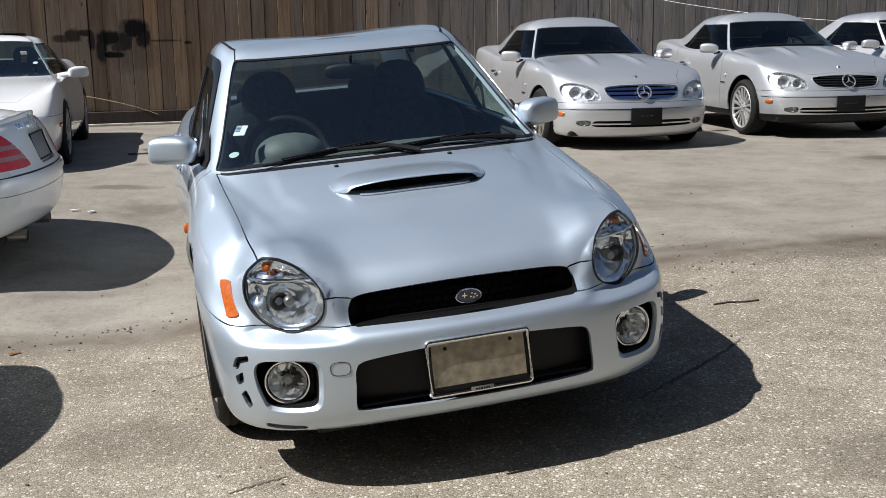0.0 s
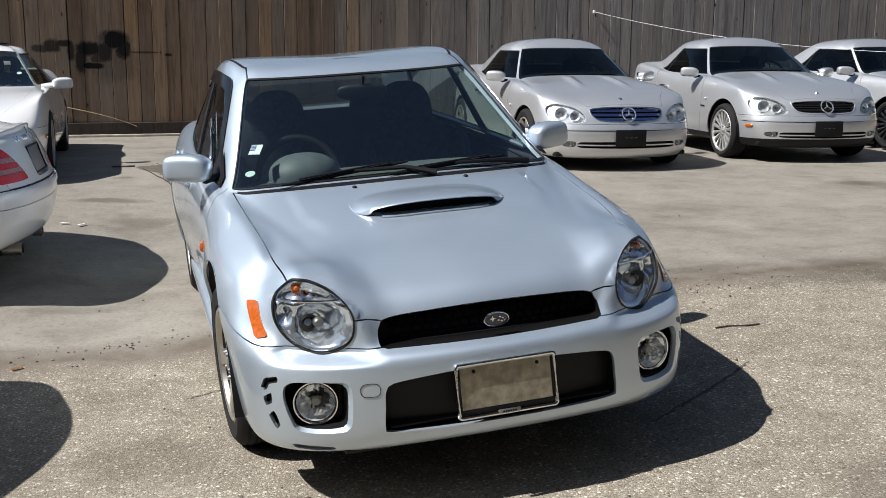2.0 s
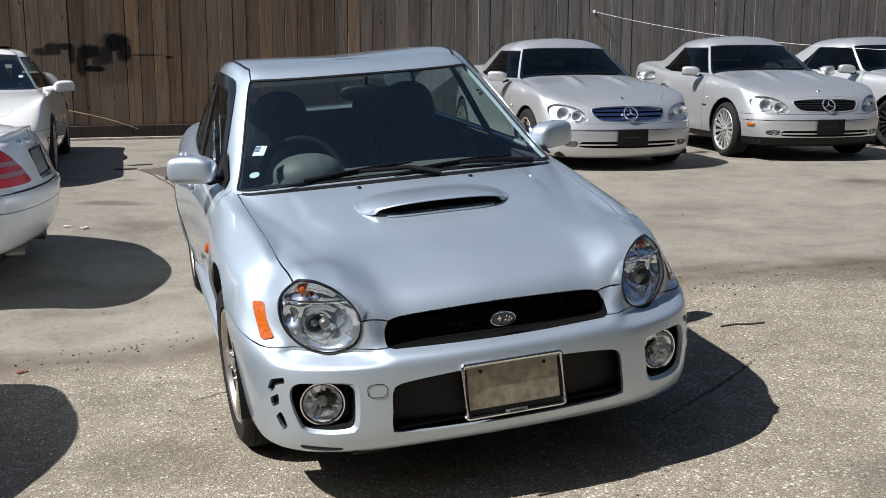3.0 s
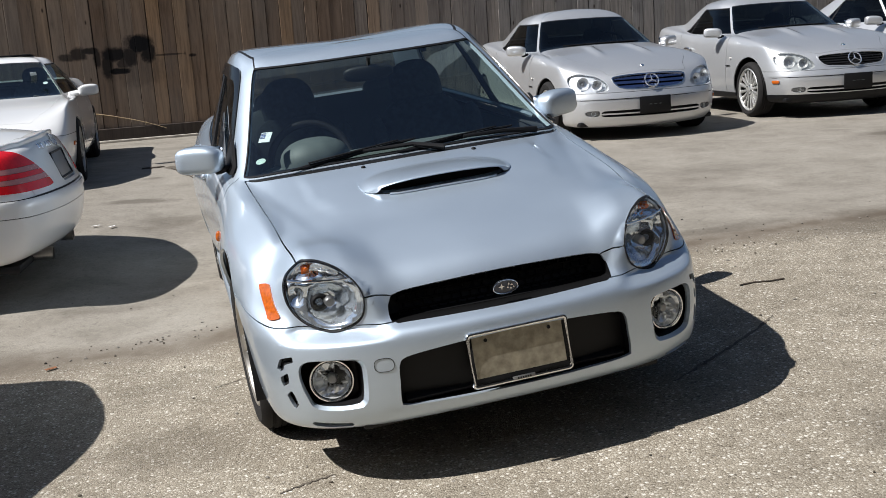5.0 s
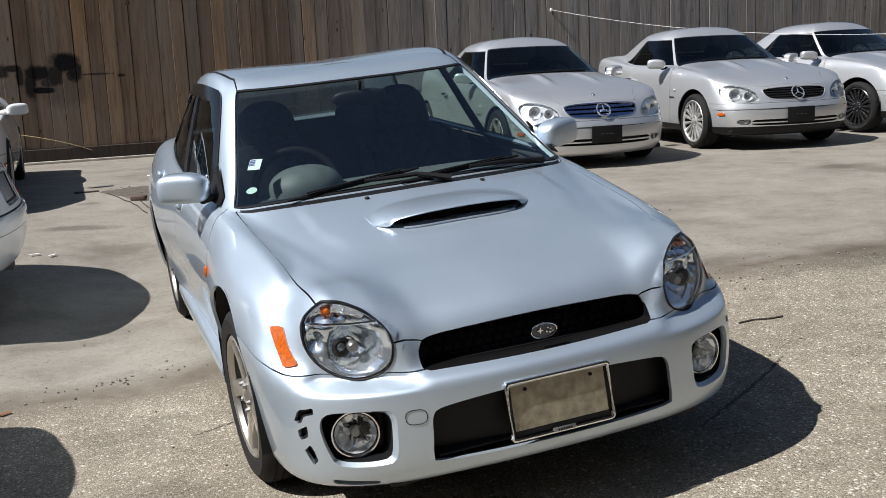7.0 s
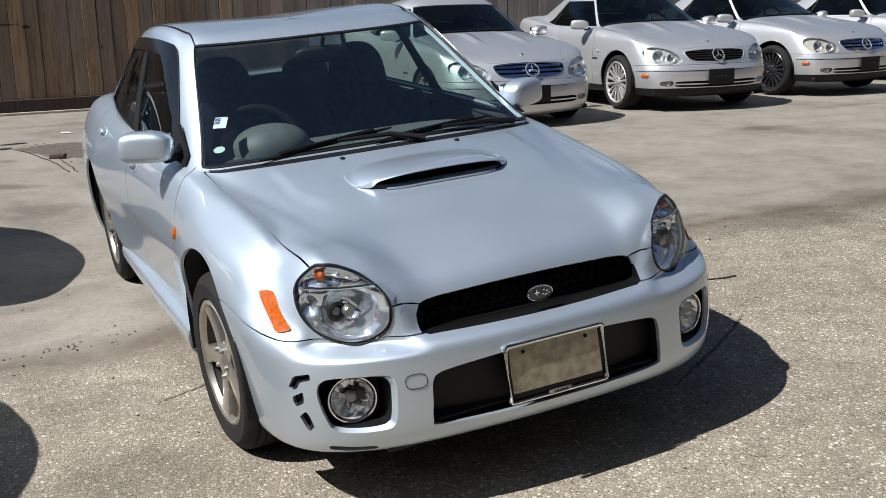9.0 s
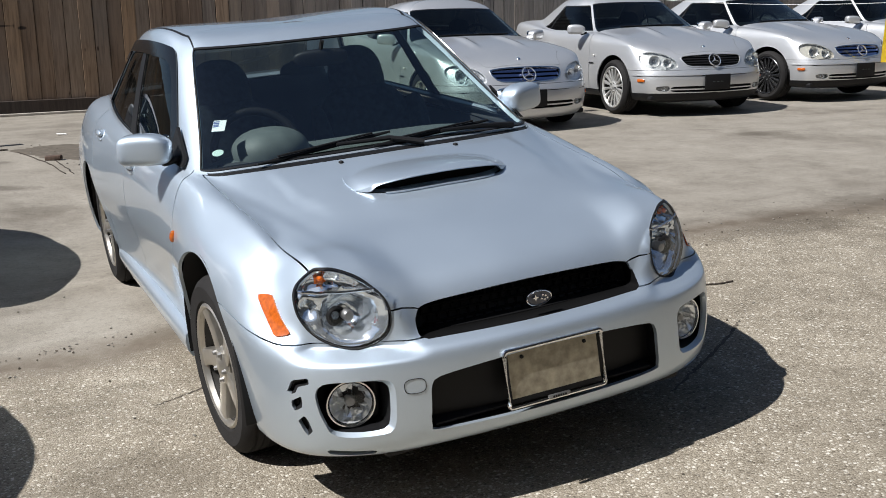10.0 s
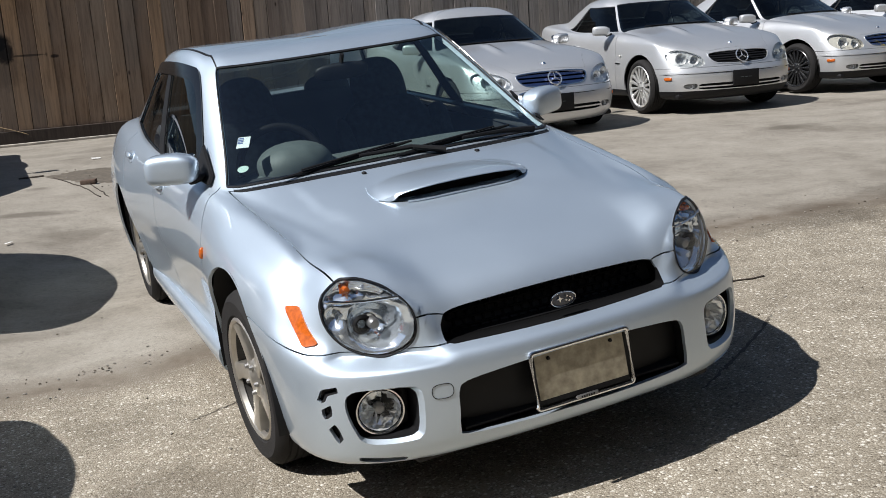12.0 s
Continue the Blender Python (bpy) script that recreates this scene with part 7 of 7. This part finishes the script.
def saloon(m, label):
    car = Car("saloon", m, label, SALOON, WHITE)
    tails, plate = car.shell([], [S_TAIL, S_PLATE], glass=TINTED)
    r = car.root
    for half in car.halves(tails):
        hull = pushed(half, (0, -0.03, 0)).link("tail_lamp", BLACK, r, "ribbed red tail lamp with pale bands", thick=0, smooth_normals=False)
        zs = (0.58, 0.684, 0.713, 0.742, 0.771, 0.95)
        for k in range(5):
            band = half.keep(lambda p, uv: np.minimum(p[:, 2] - zs[k] - 0.001, zs[k + 1] - 0.001 - p[:, 2])).moved(0.004)
            band.link("lamp_band", RED if k in (0, 2, 4) else RED_PALE, hull, thick=0.01)
    well = pushed(plate, (0, -0.03, 0)).link("plate_recess", WHITE, r, thick=0, smooth_normals=False)
    back = car.stick("plate_blank", box(0.335, 0.006, 0.150, 0.003), GREYMETAL, 0, 0.728, True, -0.022, "bare dark plate panel", well)
    part("plate_frame", tube([(sx * 0.175, -0.004, sz * 0.08) for sx, sz in ((-1, -1), (1, -1), (1, 1), (-1, 1))], 0.008, 6, closed=True), BLACK, back)
    # blank bars in place of the model lettering
    for k, w in enumerate((0.034, 0.028, 0.0, 0.028, 0.030, 0.030)):
        if w:
            car.stick("letter_bar", box(w, 0.006, 0.036, 0.003, 1), BADGE, 0.29 - 0.040 * k, 0.858, True, 0.002)
    car.stick("boot_badge", tube([(0.042 * math.cos(a), 0, 0.042 * math.sin(a)) for a in np.linspace(0, 2 * math.pi, 24, endpoint=False)], 0.005, 6, closed=True), BADGE, 0, 0.872, True, 0.004)
    car.band(0.560, 0.588, 0.010, "bumper_strip", WHITE, True, 0.62, "white rubbing strip", 0.012)
    car.band(0.598, 0.604, 0.004, "bumper_gap", BLACK, True, 0.75, thick=0)
    # the boot lid ends in a crisp raised lip
    deck_pts = car.skin.p[car.skin.p[:, 2] > 0.80]
    deck_z = lambda x, y: float(deck_pts[np.argmin(np.hypot(deck_pts[:, 0] - x, deck_pts[:, 1] - y)), 2])  # noqa: E731
    bm = bmesh.new()
    secs = []
    for k in range(25):
        x = -0.60 + 1.20 * k / 24
        y = car.c["length"] - 0.118 - 0.36 * x * x - 0.25 * max(0.0, abs(x) - 0.45)
        zt = deck_z(x, y - 0.03) + 0.004
        secs.append([bm.verts.new((x, y + dy, zt + dz)) for dy, dz in ((-0.16, 0.0), (-0.06, 0.008), (0.004, 0.012), (0.010, 0.004), (0.006, -0.030), (-0.05, -0.050), (-0.16, -0.030))])
    for s0, s1 in zip(secs, secs[1:]):
        for i in range(7):
            bm.faces.new((s0[i], s1[i], s1[(i + 1) % 7], s0[(i + 1) % 7]))
    bm.faces.new(secs[0])
    bm.faces.new(secs[-1][::-1])
    part("spoiler_lip", bm, WHITE, r)
    car.stick("brake_light", box(0.32, 0.010, 0.012, 0.003), RED, 0, 0.915, True, 0.004)
    for x in (0.33, -0.33):
        part("exhaust_tip", lathe([(0.030, 0.0), (0.034, 0.20), (0.040, 0.20), (0.036, 0.0)], 20, "y"), EXHAUST, r, m=pose(x, car.c["length"] - 0.30, 0.215))
    for sx in (-1, 1):
        door_mirror(r, (sx * 0.93, 1.60, 0.96), sx, WHITE, 0.10, 0.06, 0.055)
    car.wheels(7, ALLOY_GREY, 0.31, 0.21, True)
    return car


def backed_in(tail_x, tail_y, yaw, z):
    """The pose of a saloon by the middle of its tail and the way that the tail points."""
    a = radians(yaw)
    d = Vector((math.cos(a), math.sin(a)))
    L = SALOON["length"]
    return pose(tail_x - d.x * L, tail_y - d.y * L, z, 0, 0, yaw - 90)


saloon(backed_in(-1.63, 3.915, -5.5, 0.03), "white saloon, tail end with red lamps and chrome exhaust")
saloon(backed_in(-2.085, 1.09, -8, -0.07), "white saloon parked beside the other white saloon")

# ---- white coupe that stands nose out by the fence
COUPE = dict(
    length=4.52, half=0.88, front_axle=0.92, rear_axle=3.47, bow=0.9,
    low=[(0.12, 0.24, 0.17, 0.19, 0.16, 0.24, 0.0), (0.06, 0.08, 0.18, 0.19, 0.06, 0.25, 0.005), (0.03, 0.03, 0.24, 0.26, 0.02, 0.31, 0.01), (0.015, 0.01, 0.34, 0.36, 0.0, 0.42, 0.016), (0.01, 0.0, 0.45, 0.46, 0.0, 0.52, 0.018), (0.012, 0.03, 0.52, 0.54, 0.01, 0.58, 0.016), (0.018, 0.08, 0.56, 0.60, 0.04, 0.64, 0.012), (0.03, 0.15, 0.60, 0.68, 0.07, 0.74, 0.004), (0.05, 0.24, 0.64, 0.755, 0.10, 0.88, 0.0)],
    hood=(0.36, 0.68), shoulder=0.81, cowl=(1.55, 0.835), belt=0.835, back_base=(3.75, 0.96), deck=(4.35, 0.96), screen_top=(2.20, 1.19), back_top=(3.05, 1.19), roof_half=0.56, height=1.255,
    doors=(1.50, 2.75), hood_edge=[(0.3, 0.50), (0.7, 0.66), (1.5, 0.70)], bumper_top=0.53, rear_bumper_top=0.60, boot_half=0.64, boot_low=0.62, crown=0.03, quarter=11.2, pillar=10.4, drive=-1,
)


def coupe(m):
    car = Car("coupe", m, "white sports coupe with a dark sunroof beside the fence", COUPE, WHITE)
    car.shell(glass=WINDOW)
    r = car.root
    part("sunroof", box(0.74, 0.42, 0.012, 0.01, at=(0, 2.62, 1.252), rot=(-1, 0, 0)), BLACK, r, "dark glass sunroof")
    for sx in (-1, 1):
        door_mirror(r, (sx * 0.935, 1.78, 0.865), sx, WHITE, 0.10, 0.065, 0.058, arm=False)
        part("mirror_arm", tube([(sx * 0.74, 1.80, 0.83), (sx * 0.88, 1.78, 0.85)], 0.028, 8), WHITE, r)
        i = int(np.argmin(((car.skin.p - np.array((sx * 0.84, 0.50, 0.435))) ** 2).sum(1)))
        stuck("side_marker", superbox(0.012, 0.05, 0.020, 4.0, 16, 8), AMBER, Vector(car.skin.p[i]), Vector(car.skin.n[i]), r, "amber side marker")
    part("screen_label", box(0.06, 0.003, 0.07, 0, at=(0.42, 1.93, 1.06), rot=(62, 0, 0)), LABEL_WHITE, r)
    part("screen_disc", lathe([(0.0, 0.0), (0.024, 0.0), (0.024, 0.002)], 20, "z"), LABEL_GREEN, r, m=pose(0.54, 1.76, 0.965, 30, 0, 0))
    car.wheels(5, ALLOY_GREY, 0.315, 0.215, True, ride=0.025)
    return car


coupe(pose(-2.67, 6.5, 0.20, 0, 0, 0.3))

# ---------------------------------------------------------------- small things on the lot
PALE_WOOD = plain("weathered_pale_timber", (0.46, 0.42, 0.36), 0.85, var=0.25, scale=9, bumps=0.3)
PALE_TWIG = plain("dry_pale_branch", (0.42, 0.31, 0.18), 0.8, var=0.25, scale=30)
DARK_TWIG = plain("dark_twig", (0.045, 0.035, 0.027), 0.9, var=0.3, scale=60)
BRICK = plain("dirty_brick", (0.085, 0.055, 0.04), 0.9, var=0.3, scale=30, bumps=0.4)
PAPER = plain("white_paper", (0.78, 0.77, 0.74), 0.8, var=0.05)
WIRE = plain("white_cable_sheath", (0.62, 0.62, 0.60), 0.5, var=0.08)
STONE = plain("grey_pebble", (0.22, 0.20, 0.17), 0.9, var=0.35, scale=60)
SOIL = plain("dark_sandy_dirt", (0.105, 0.088, 0.068), 0.95, var=0.35, scale=16, bumps=0.5)
RUST_LEAF = plain("dry_leaf", (0.24, 0.10, 0.045), 0.8, var=0.3, scale=40)


def thing(name, bm, mat, label, category, m=None, group="", smooth=True):
    return tagged(part(name, bm, mat, None, "", smooth, m), label, category, group)


def gz(x, y, up=0.0):
    return (x, y, ground_z(x, y) + 0.004 * noise.noise((x * 0.9, y * 0.9, 0)) + up)


def ground_line(pts, n, rnd, wob=0.006, up=0.004):
    """A wavering line on the ground through a few places."""
    out = []
    for (x0, y0), (x1, y1) in zip(pts, pts[1:]):
        for i in range(n):
            t = i / n
            out.append(gz(x0 + (x1 - x0) * t + rnd.uniform(-wob, wob), y0 + (y1 - y0) * t + rnd.uniform(-wob, wob), up))
    out.append(gz(*pts[-1], up))
    return out


rnd_ = random.Random(17)
# pale timber edging along the fence, in lengths
for k_ in range(7):
    x0_ = -13.9 + 3.62 * k_
    if k_ in (3, 4):
        x0_ += 0.02
    if x0_ + 3.6 > 0.2 and x0_ < 0.2:
        ln_ = 0.12 - x0_
    else:
        ln_ = 3.6
    thing("timber_edging", box(ln_, 0.06, 0.035, 0.006, 2, at=(x0_ + ln_ / 2, 0, 0.0175)), PALE_WOOD, "long pale weathered timber edging lying along the fence foot", "timber", pose(0, FENCE_Y - 0.42 + 0.01 * (k_ % 2), 0.218, 0, 0, 0.15 * (k_ % 3 - 1)), "timber edging")

# a thin bare branch that leans on the fence
thing("dry_branch", tube(bezier((-2.30, 12.422, 0.68), (-1.85, 12.422, 0.585), (-1.45, 12.405, 0.52), (-1.02, 12.385, 0.335), 20), 0.008, 6, taper=[1.2 - 0.035 * i for i in range(21)]), PALE_TWIG, "thin pale dry branch leaning against the fence boards", "branch")
# the cable that hangs from the fence over the row of roadsters
thing("hanging_cable", tube([(x, 12.4 - 2.0 * (x - 5.93), 0.0931 * x * x - 1.5786 * x + 8.1061) for x in np.linspace(5.93, 10.6, 40)], 0.0032, 6), WIRE, "thin white cable sagging from the fence above the roadsters", "cable")
# a yellow pennant that hangs from the cable
PENNANT = plain("yellow_plastic_cloth", (0.80, 0.58, 0.03), 0.5, var=0.06, scale=8)
bm_ = bmesh.new()
rows_ = []
for j_ in range(13):
    w_ = j_ / 12
    rows_.append([bm_.verts.new((-0.03 * w_ + 0.40 * i_ / 8, 0.02 * math.sin(0.9 * i_ + 2.2 * w_), -0.70 * w_)) for i_ in range(9)])
for a_, b_ in zip(rows_, rows_[1:]):
    for i_ in range(8):
        bm_.faces.new((a_[i_], a_[i_ + 1], b_[i_ + 1], b_[i_]))
bmesh.ops.solidify(bm_, geom=bm_.faces[:], thickness=0.003)
pen_ = 8.725
thing("yellow_pennant", bm_, PENNANT, "yellow plastic pennant hanging from the white cable", "pennant", pose(pen_, 12.4 - 2.0 * (pen_ - 5.93), 0.0931 * pen_ * pen_ - 1.5786 * pen_ + 8.1061 - 0.002, 0, 0, -38))
part("cable_staple", box(0.03, 0.05, 0.05, 0.008, 1, at=(5.93, -0.02, 1.82)), WIRE, FENCE_OB)


def flat_patch(name, outline, mat, label, category, up=0.003, jitter=0.06, seed=1):
    """A thin uneven spread of dirt that lies on the ground."""
    r_ = random.Random(seed)
    ring = closed_curve(outline, 8)
    cx, cy = sum(p[0] for p in ring) / len(ring), sum(p[1] for p in ring) / len(ring)
    verts, faces, n = [], [], len(ring)
    shake = [1 + r_.uniform(-jitter, jitter) for _ in ring]
    for j, f in enumerate((0.0, 0.35, 0.7, 0.92, 1.0)):
        for (x, y), s in zip(ring, shake):
            px, py = cx + (x - cx) * f * s, cy + (y - cy) * f * s
            verts.append(gz(px, py, (up + 0.004 * abs(noise.noise((px * 9, py * 9, 3)))) if f < 1 else -0.002))
    for j in range(4):
        for i in range(n):
            k = (i + 1) % n
            faces.append((j * n + i, j * n + k, (j + 1) * n + k, (j + 1) * n + i))
    ob = place(name, mesh_of(name, verts, faces, mat))
    return tagged(ob, label, category)


flat_patch("dirt_patch", [(-1.11, 7.86), (-0.9, 8.02), (-0.70, 8.12), (-0.3, 8.05), (0.1, 7.8), (0.1, 7.0), (-0.3, 6.75), (-0.55, 6.80), (-0.70, 6.95), (-0.84, 7.10), (-0.97, 7.5)], SOIL, "dark damp dirt spread round broken paving", "dirt", seed=3)
thing("broken_brick", box(0.135, 0.065, 0.040, 0.007, 2), BRICK, "dirty broken brick lying at the edge of the dirt", "brick", pose(*gz(-0.775, 6.93, 0.020), 2, -3, -24))
thing("paper_scrap", box(0.10, 0.045, 0.003, 0.001, 1), PAPER, "small white crumpled paper scrap on the asphalt", "paper", pose(*gz(-0.508, 8.98, 0.012), 8, 5, 12), "paper scraps")
for x, y, a in ((-1.606, 5.035, 20), (-1.49, 5.005, 50)):
    bm_ = box(0.065, 0.018, 0.002, 0, 1)
    for v_ in bm_.verts:
        v_.co.z += 0.006 * (v_.co.x / 0.03) ** 2
    thing("paper_scrap", bm_, PAPER, "small white curled paper scrap on the asphalt", "paper", pose(*gz(x, y, 0.006), 0, 0, a), "paper scraps", False)
# thin dark tubes that trace dark lines on the ground
for pts_, rad_ in (([(-1.02, 7.65), (-0.859, 6.84), (-0.758, 6.22)], 0.005), ([(-0.79, 6.95), (-0.749, 6.67), (-0.698, 6.2)], 0.004), ([(-1.30, 7.89), (-1.087, 7.90)], 0.010)):
    thing("dark_ground_line", tube(ground_line(pts_, 5, rnd_, 0.01, 0.006), rad_, 5), DARK_TWIG, "thin dark line laid on the ground by the dirt", "stick", group="sticks on the ground")
thing("fallen_twig", tube(ground_line([(1.523, 1.322), (1.60, 1.325), (1.68, 1.295), (1.742, 1.293)], 4, rnd_, 0.004, 0.005), 0.0042, 5), DARK_TWIG, "thin dark twig on coarse asphalt beside the sedan", "twig")
thing("bent_stem", tube(ground_line([(1.70, 2.62), (1.76, 2.58), (1.80, 2.52)], 4, rnd_, 0.004, 0.005), 0.003, 5), PALE_TWIG, "short pale dry stem on the asphalt", "stem")


def crack(pts, width, seed):
    """A ragged groove filled with dark dirt."""
    r_ = random.Random(seed)
    line = ground_line(pts, 14, r_, 0.006, 0.0025)
    verts, faces = [], []
    for i, p in enumerate(line):
        w = width * r_.uniform(0.35, 1.0) * math.sin(math.pi * (i + 0.6) / (len(line) + 0.2)) ** 0.4
        q = line[min(i + 1, len(line) - 1)]
        o = line[max(i - 1, 0)]
        d = Vector((q[0] - o[0], q[1] - o[1])).normalized()
        verts += [(p[0] - d.y * w, p[1] + d.x * w, p[2]), (p[0] + d.y * w, p[1] - d.x * w, p[2])]
    for i in range(len(line) - 1):
        faces.append((2 * i, 2 * i + 1, 2 * i + 3, 2 * i + 2))
    return tagged(place("pavement_crack", mesh_of("pavement_crack", verts, faces, SOIL)), "ragged dark crack in the asphalt filled with dirt", "crack", "cracks", "structure")


crack([(0.70, 0.395), (0.98, 0.56), (1.253, 0.732), (1.40, 0.85)], 0.011, 1)
crack([(-0.80, 0.235), (-0.70, 0.27), (-0.604, 0.284)], 0.007, 2)
crack([(-0.95, 1.42), (-0.75, 1.50), (-0.52, 1.63)], 0.005, 3)
# a dry leaf and crumbs of asphalt near the seam
bm_ = box(0.055, 0.02, 0.002, 0, 1)
for v_ in bm_.verts:
    v_.co.z += 8.0 * v_.co.y ** 2 + 3.0 * v_.co.x ** 2
thing("dry_leaf", bm_, RUST_LEAF, "small reddish dry leaf on the asphalt seam", "leaf", pose(*gz(-1.68, 2.11, 0.006), 4, 0, 30))


def pebble(r, size):
    bm = bmesh.new()
    bmesh.ops.create_icosphere(bm, subdivisions=1, radius=size)
    sx, sy, sz = r.uniform(0.8, 1.4), r.uniform(0.6, 1.0), r.uniform(0.4, 0.7)
    for v in bm.verts:
        k = r.uniform(0.75, 1.2)
        v.co = Vector((v.co.x * sx * k, v.co.y * sy * k, v.co.z * sz * k))
    return bm


stones = []
for k_ in range(5):
    bm_ = pebble(rnd_, 0.011)
    me_ = bpy.data.meshes.new("pebble")
    bm_.to_mesh(me_)
    bm_.free()
    me_.materials.append((STONE, STONE, SOIL, STONE, SOIL)[k_])
    stones.append(me_)
places_ = [(-1.66, 3.233), (-1.585, 3.21), (-1.333, 3.08), (-1.094, 3.25), (-1.064, 1.80), (-1.04, 1.34), (-0.686, 0.397), (-0.628, 0.234), (1.60, 0.99), (1.36, 0.88), (2.07, 2.40), (1.88, 2.45)]
for i_ in range(18):
    places_.append((rnd_.gauss(-1.17, 0.16), rnd_.gauss(2.33, 0.035)))
for i_ in range(26):
    places_.append((rnd_.uniform(-1.9, -0.7), 2.25 + rnd_.gauss(0.0, 0.10)))
for i_ in range(70):
    x_ = rnd_.uniform(1.7, 4.2)
    places_.append((x_, 2.05 + 0.12 * (x_ - 2) + rnd_.gauss(0.0, 0.13)))
for i_ in range(60):
    places_.append((rnd_.uniform(-2.0, 3.6), rnd_.uniform(-0.6, 5.0)))
for i_ in range(24):
    places_.append((rnd_.uniform(-1.0, 0.0), rnd_.uniform(6.5, 8.2)))
for i_, (x_, y_) in enumerate(places_):
    s_ = rnd_.uniform(0.35, 1.0) * (1.25 if y_ > 4 else 0.85)
    ob_ = place("pebble", stones[i_ % 5], None, pose(*gz(x_, y_, 0.003), rnd_.uniform(-15, 15), 0, rnd_.uniform(0, 360)) @ Matrix.Scale(s_, 4))
    tagged(ob_, "small loose asphalt crumb on the ground", "pebble", "loose pebbles")

# crumpled papers on the rear bench, seen through the door glass
bm_ = bmesh.new()
g_ = [[bm_.verts.new((0.015 * math.sin(i * 1.7 + j) - 0.02 * j, 0.05 * i, 0.035 * j + 0.02 * math.sin(i * 0.9 + 2 * j))) for i in range(8)] for j in range(4)]
for j_ in range(3):
    for i_ in range(7):
        bm_.faces.new((g_[j_][i_], g_[j_][i_ + 1], g_[j_ + 1][i_ + 1], g_[j_ + 1][i_]))
part("crumpled_paper", bm_, PAPER, sedan, "white crumpled papers behind the rear door glass", m=pose(-0.60, 2.72, 0.90, 0, 0, 0))
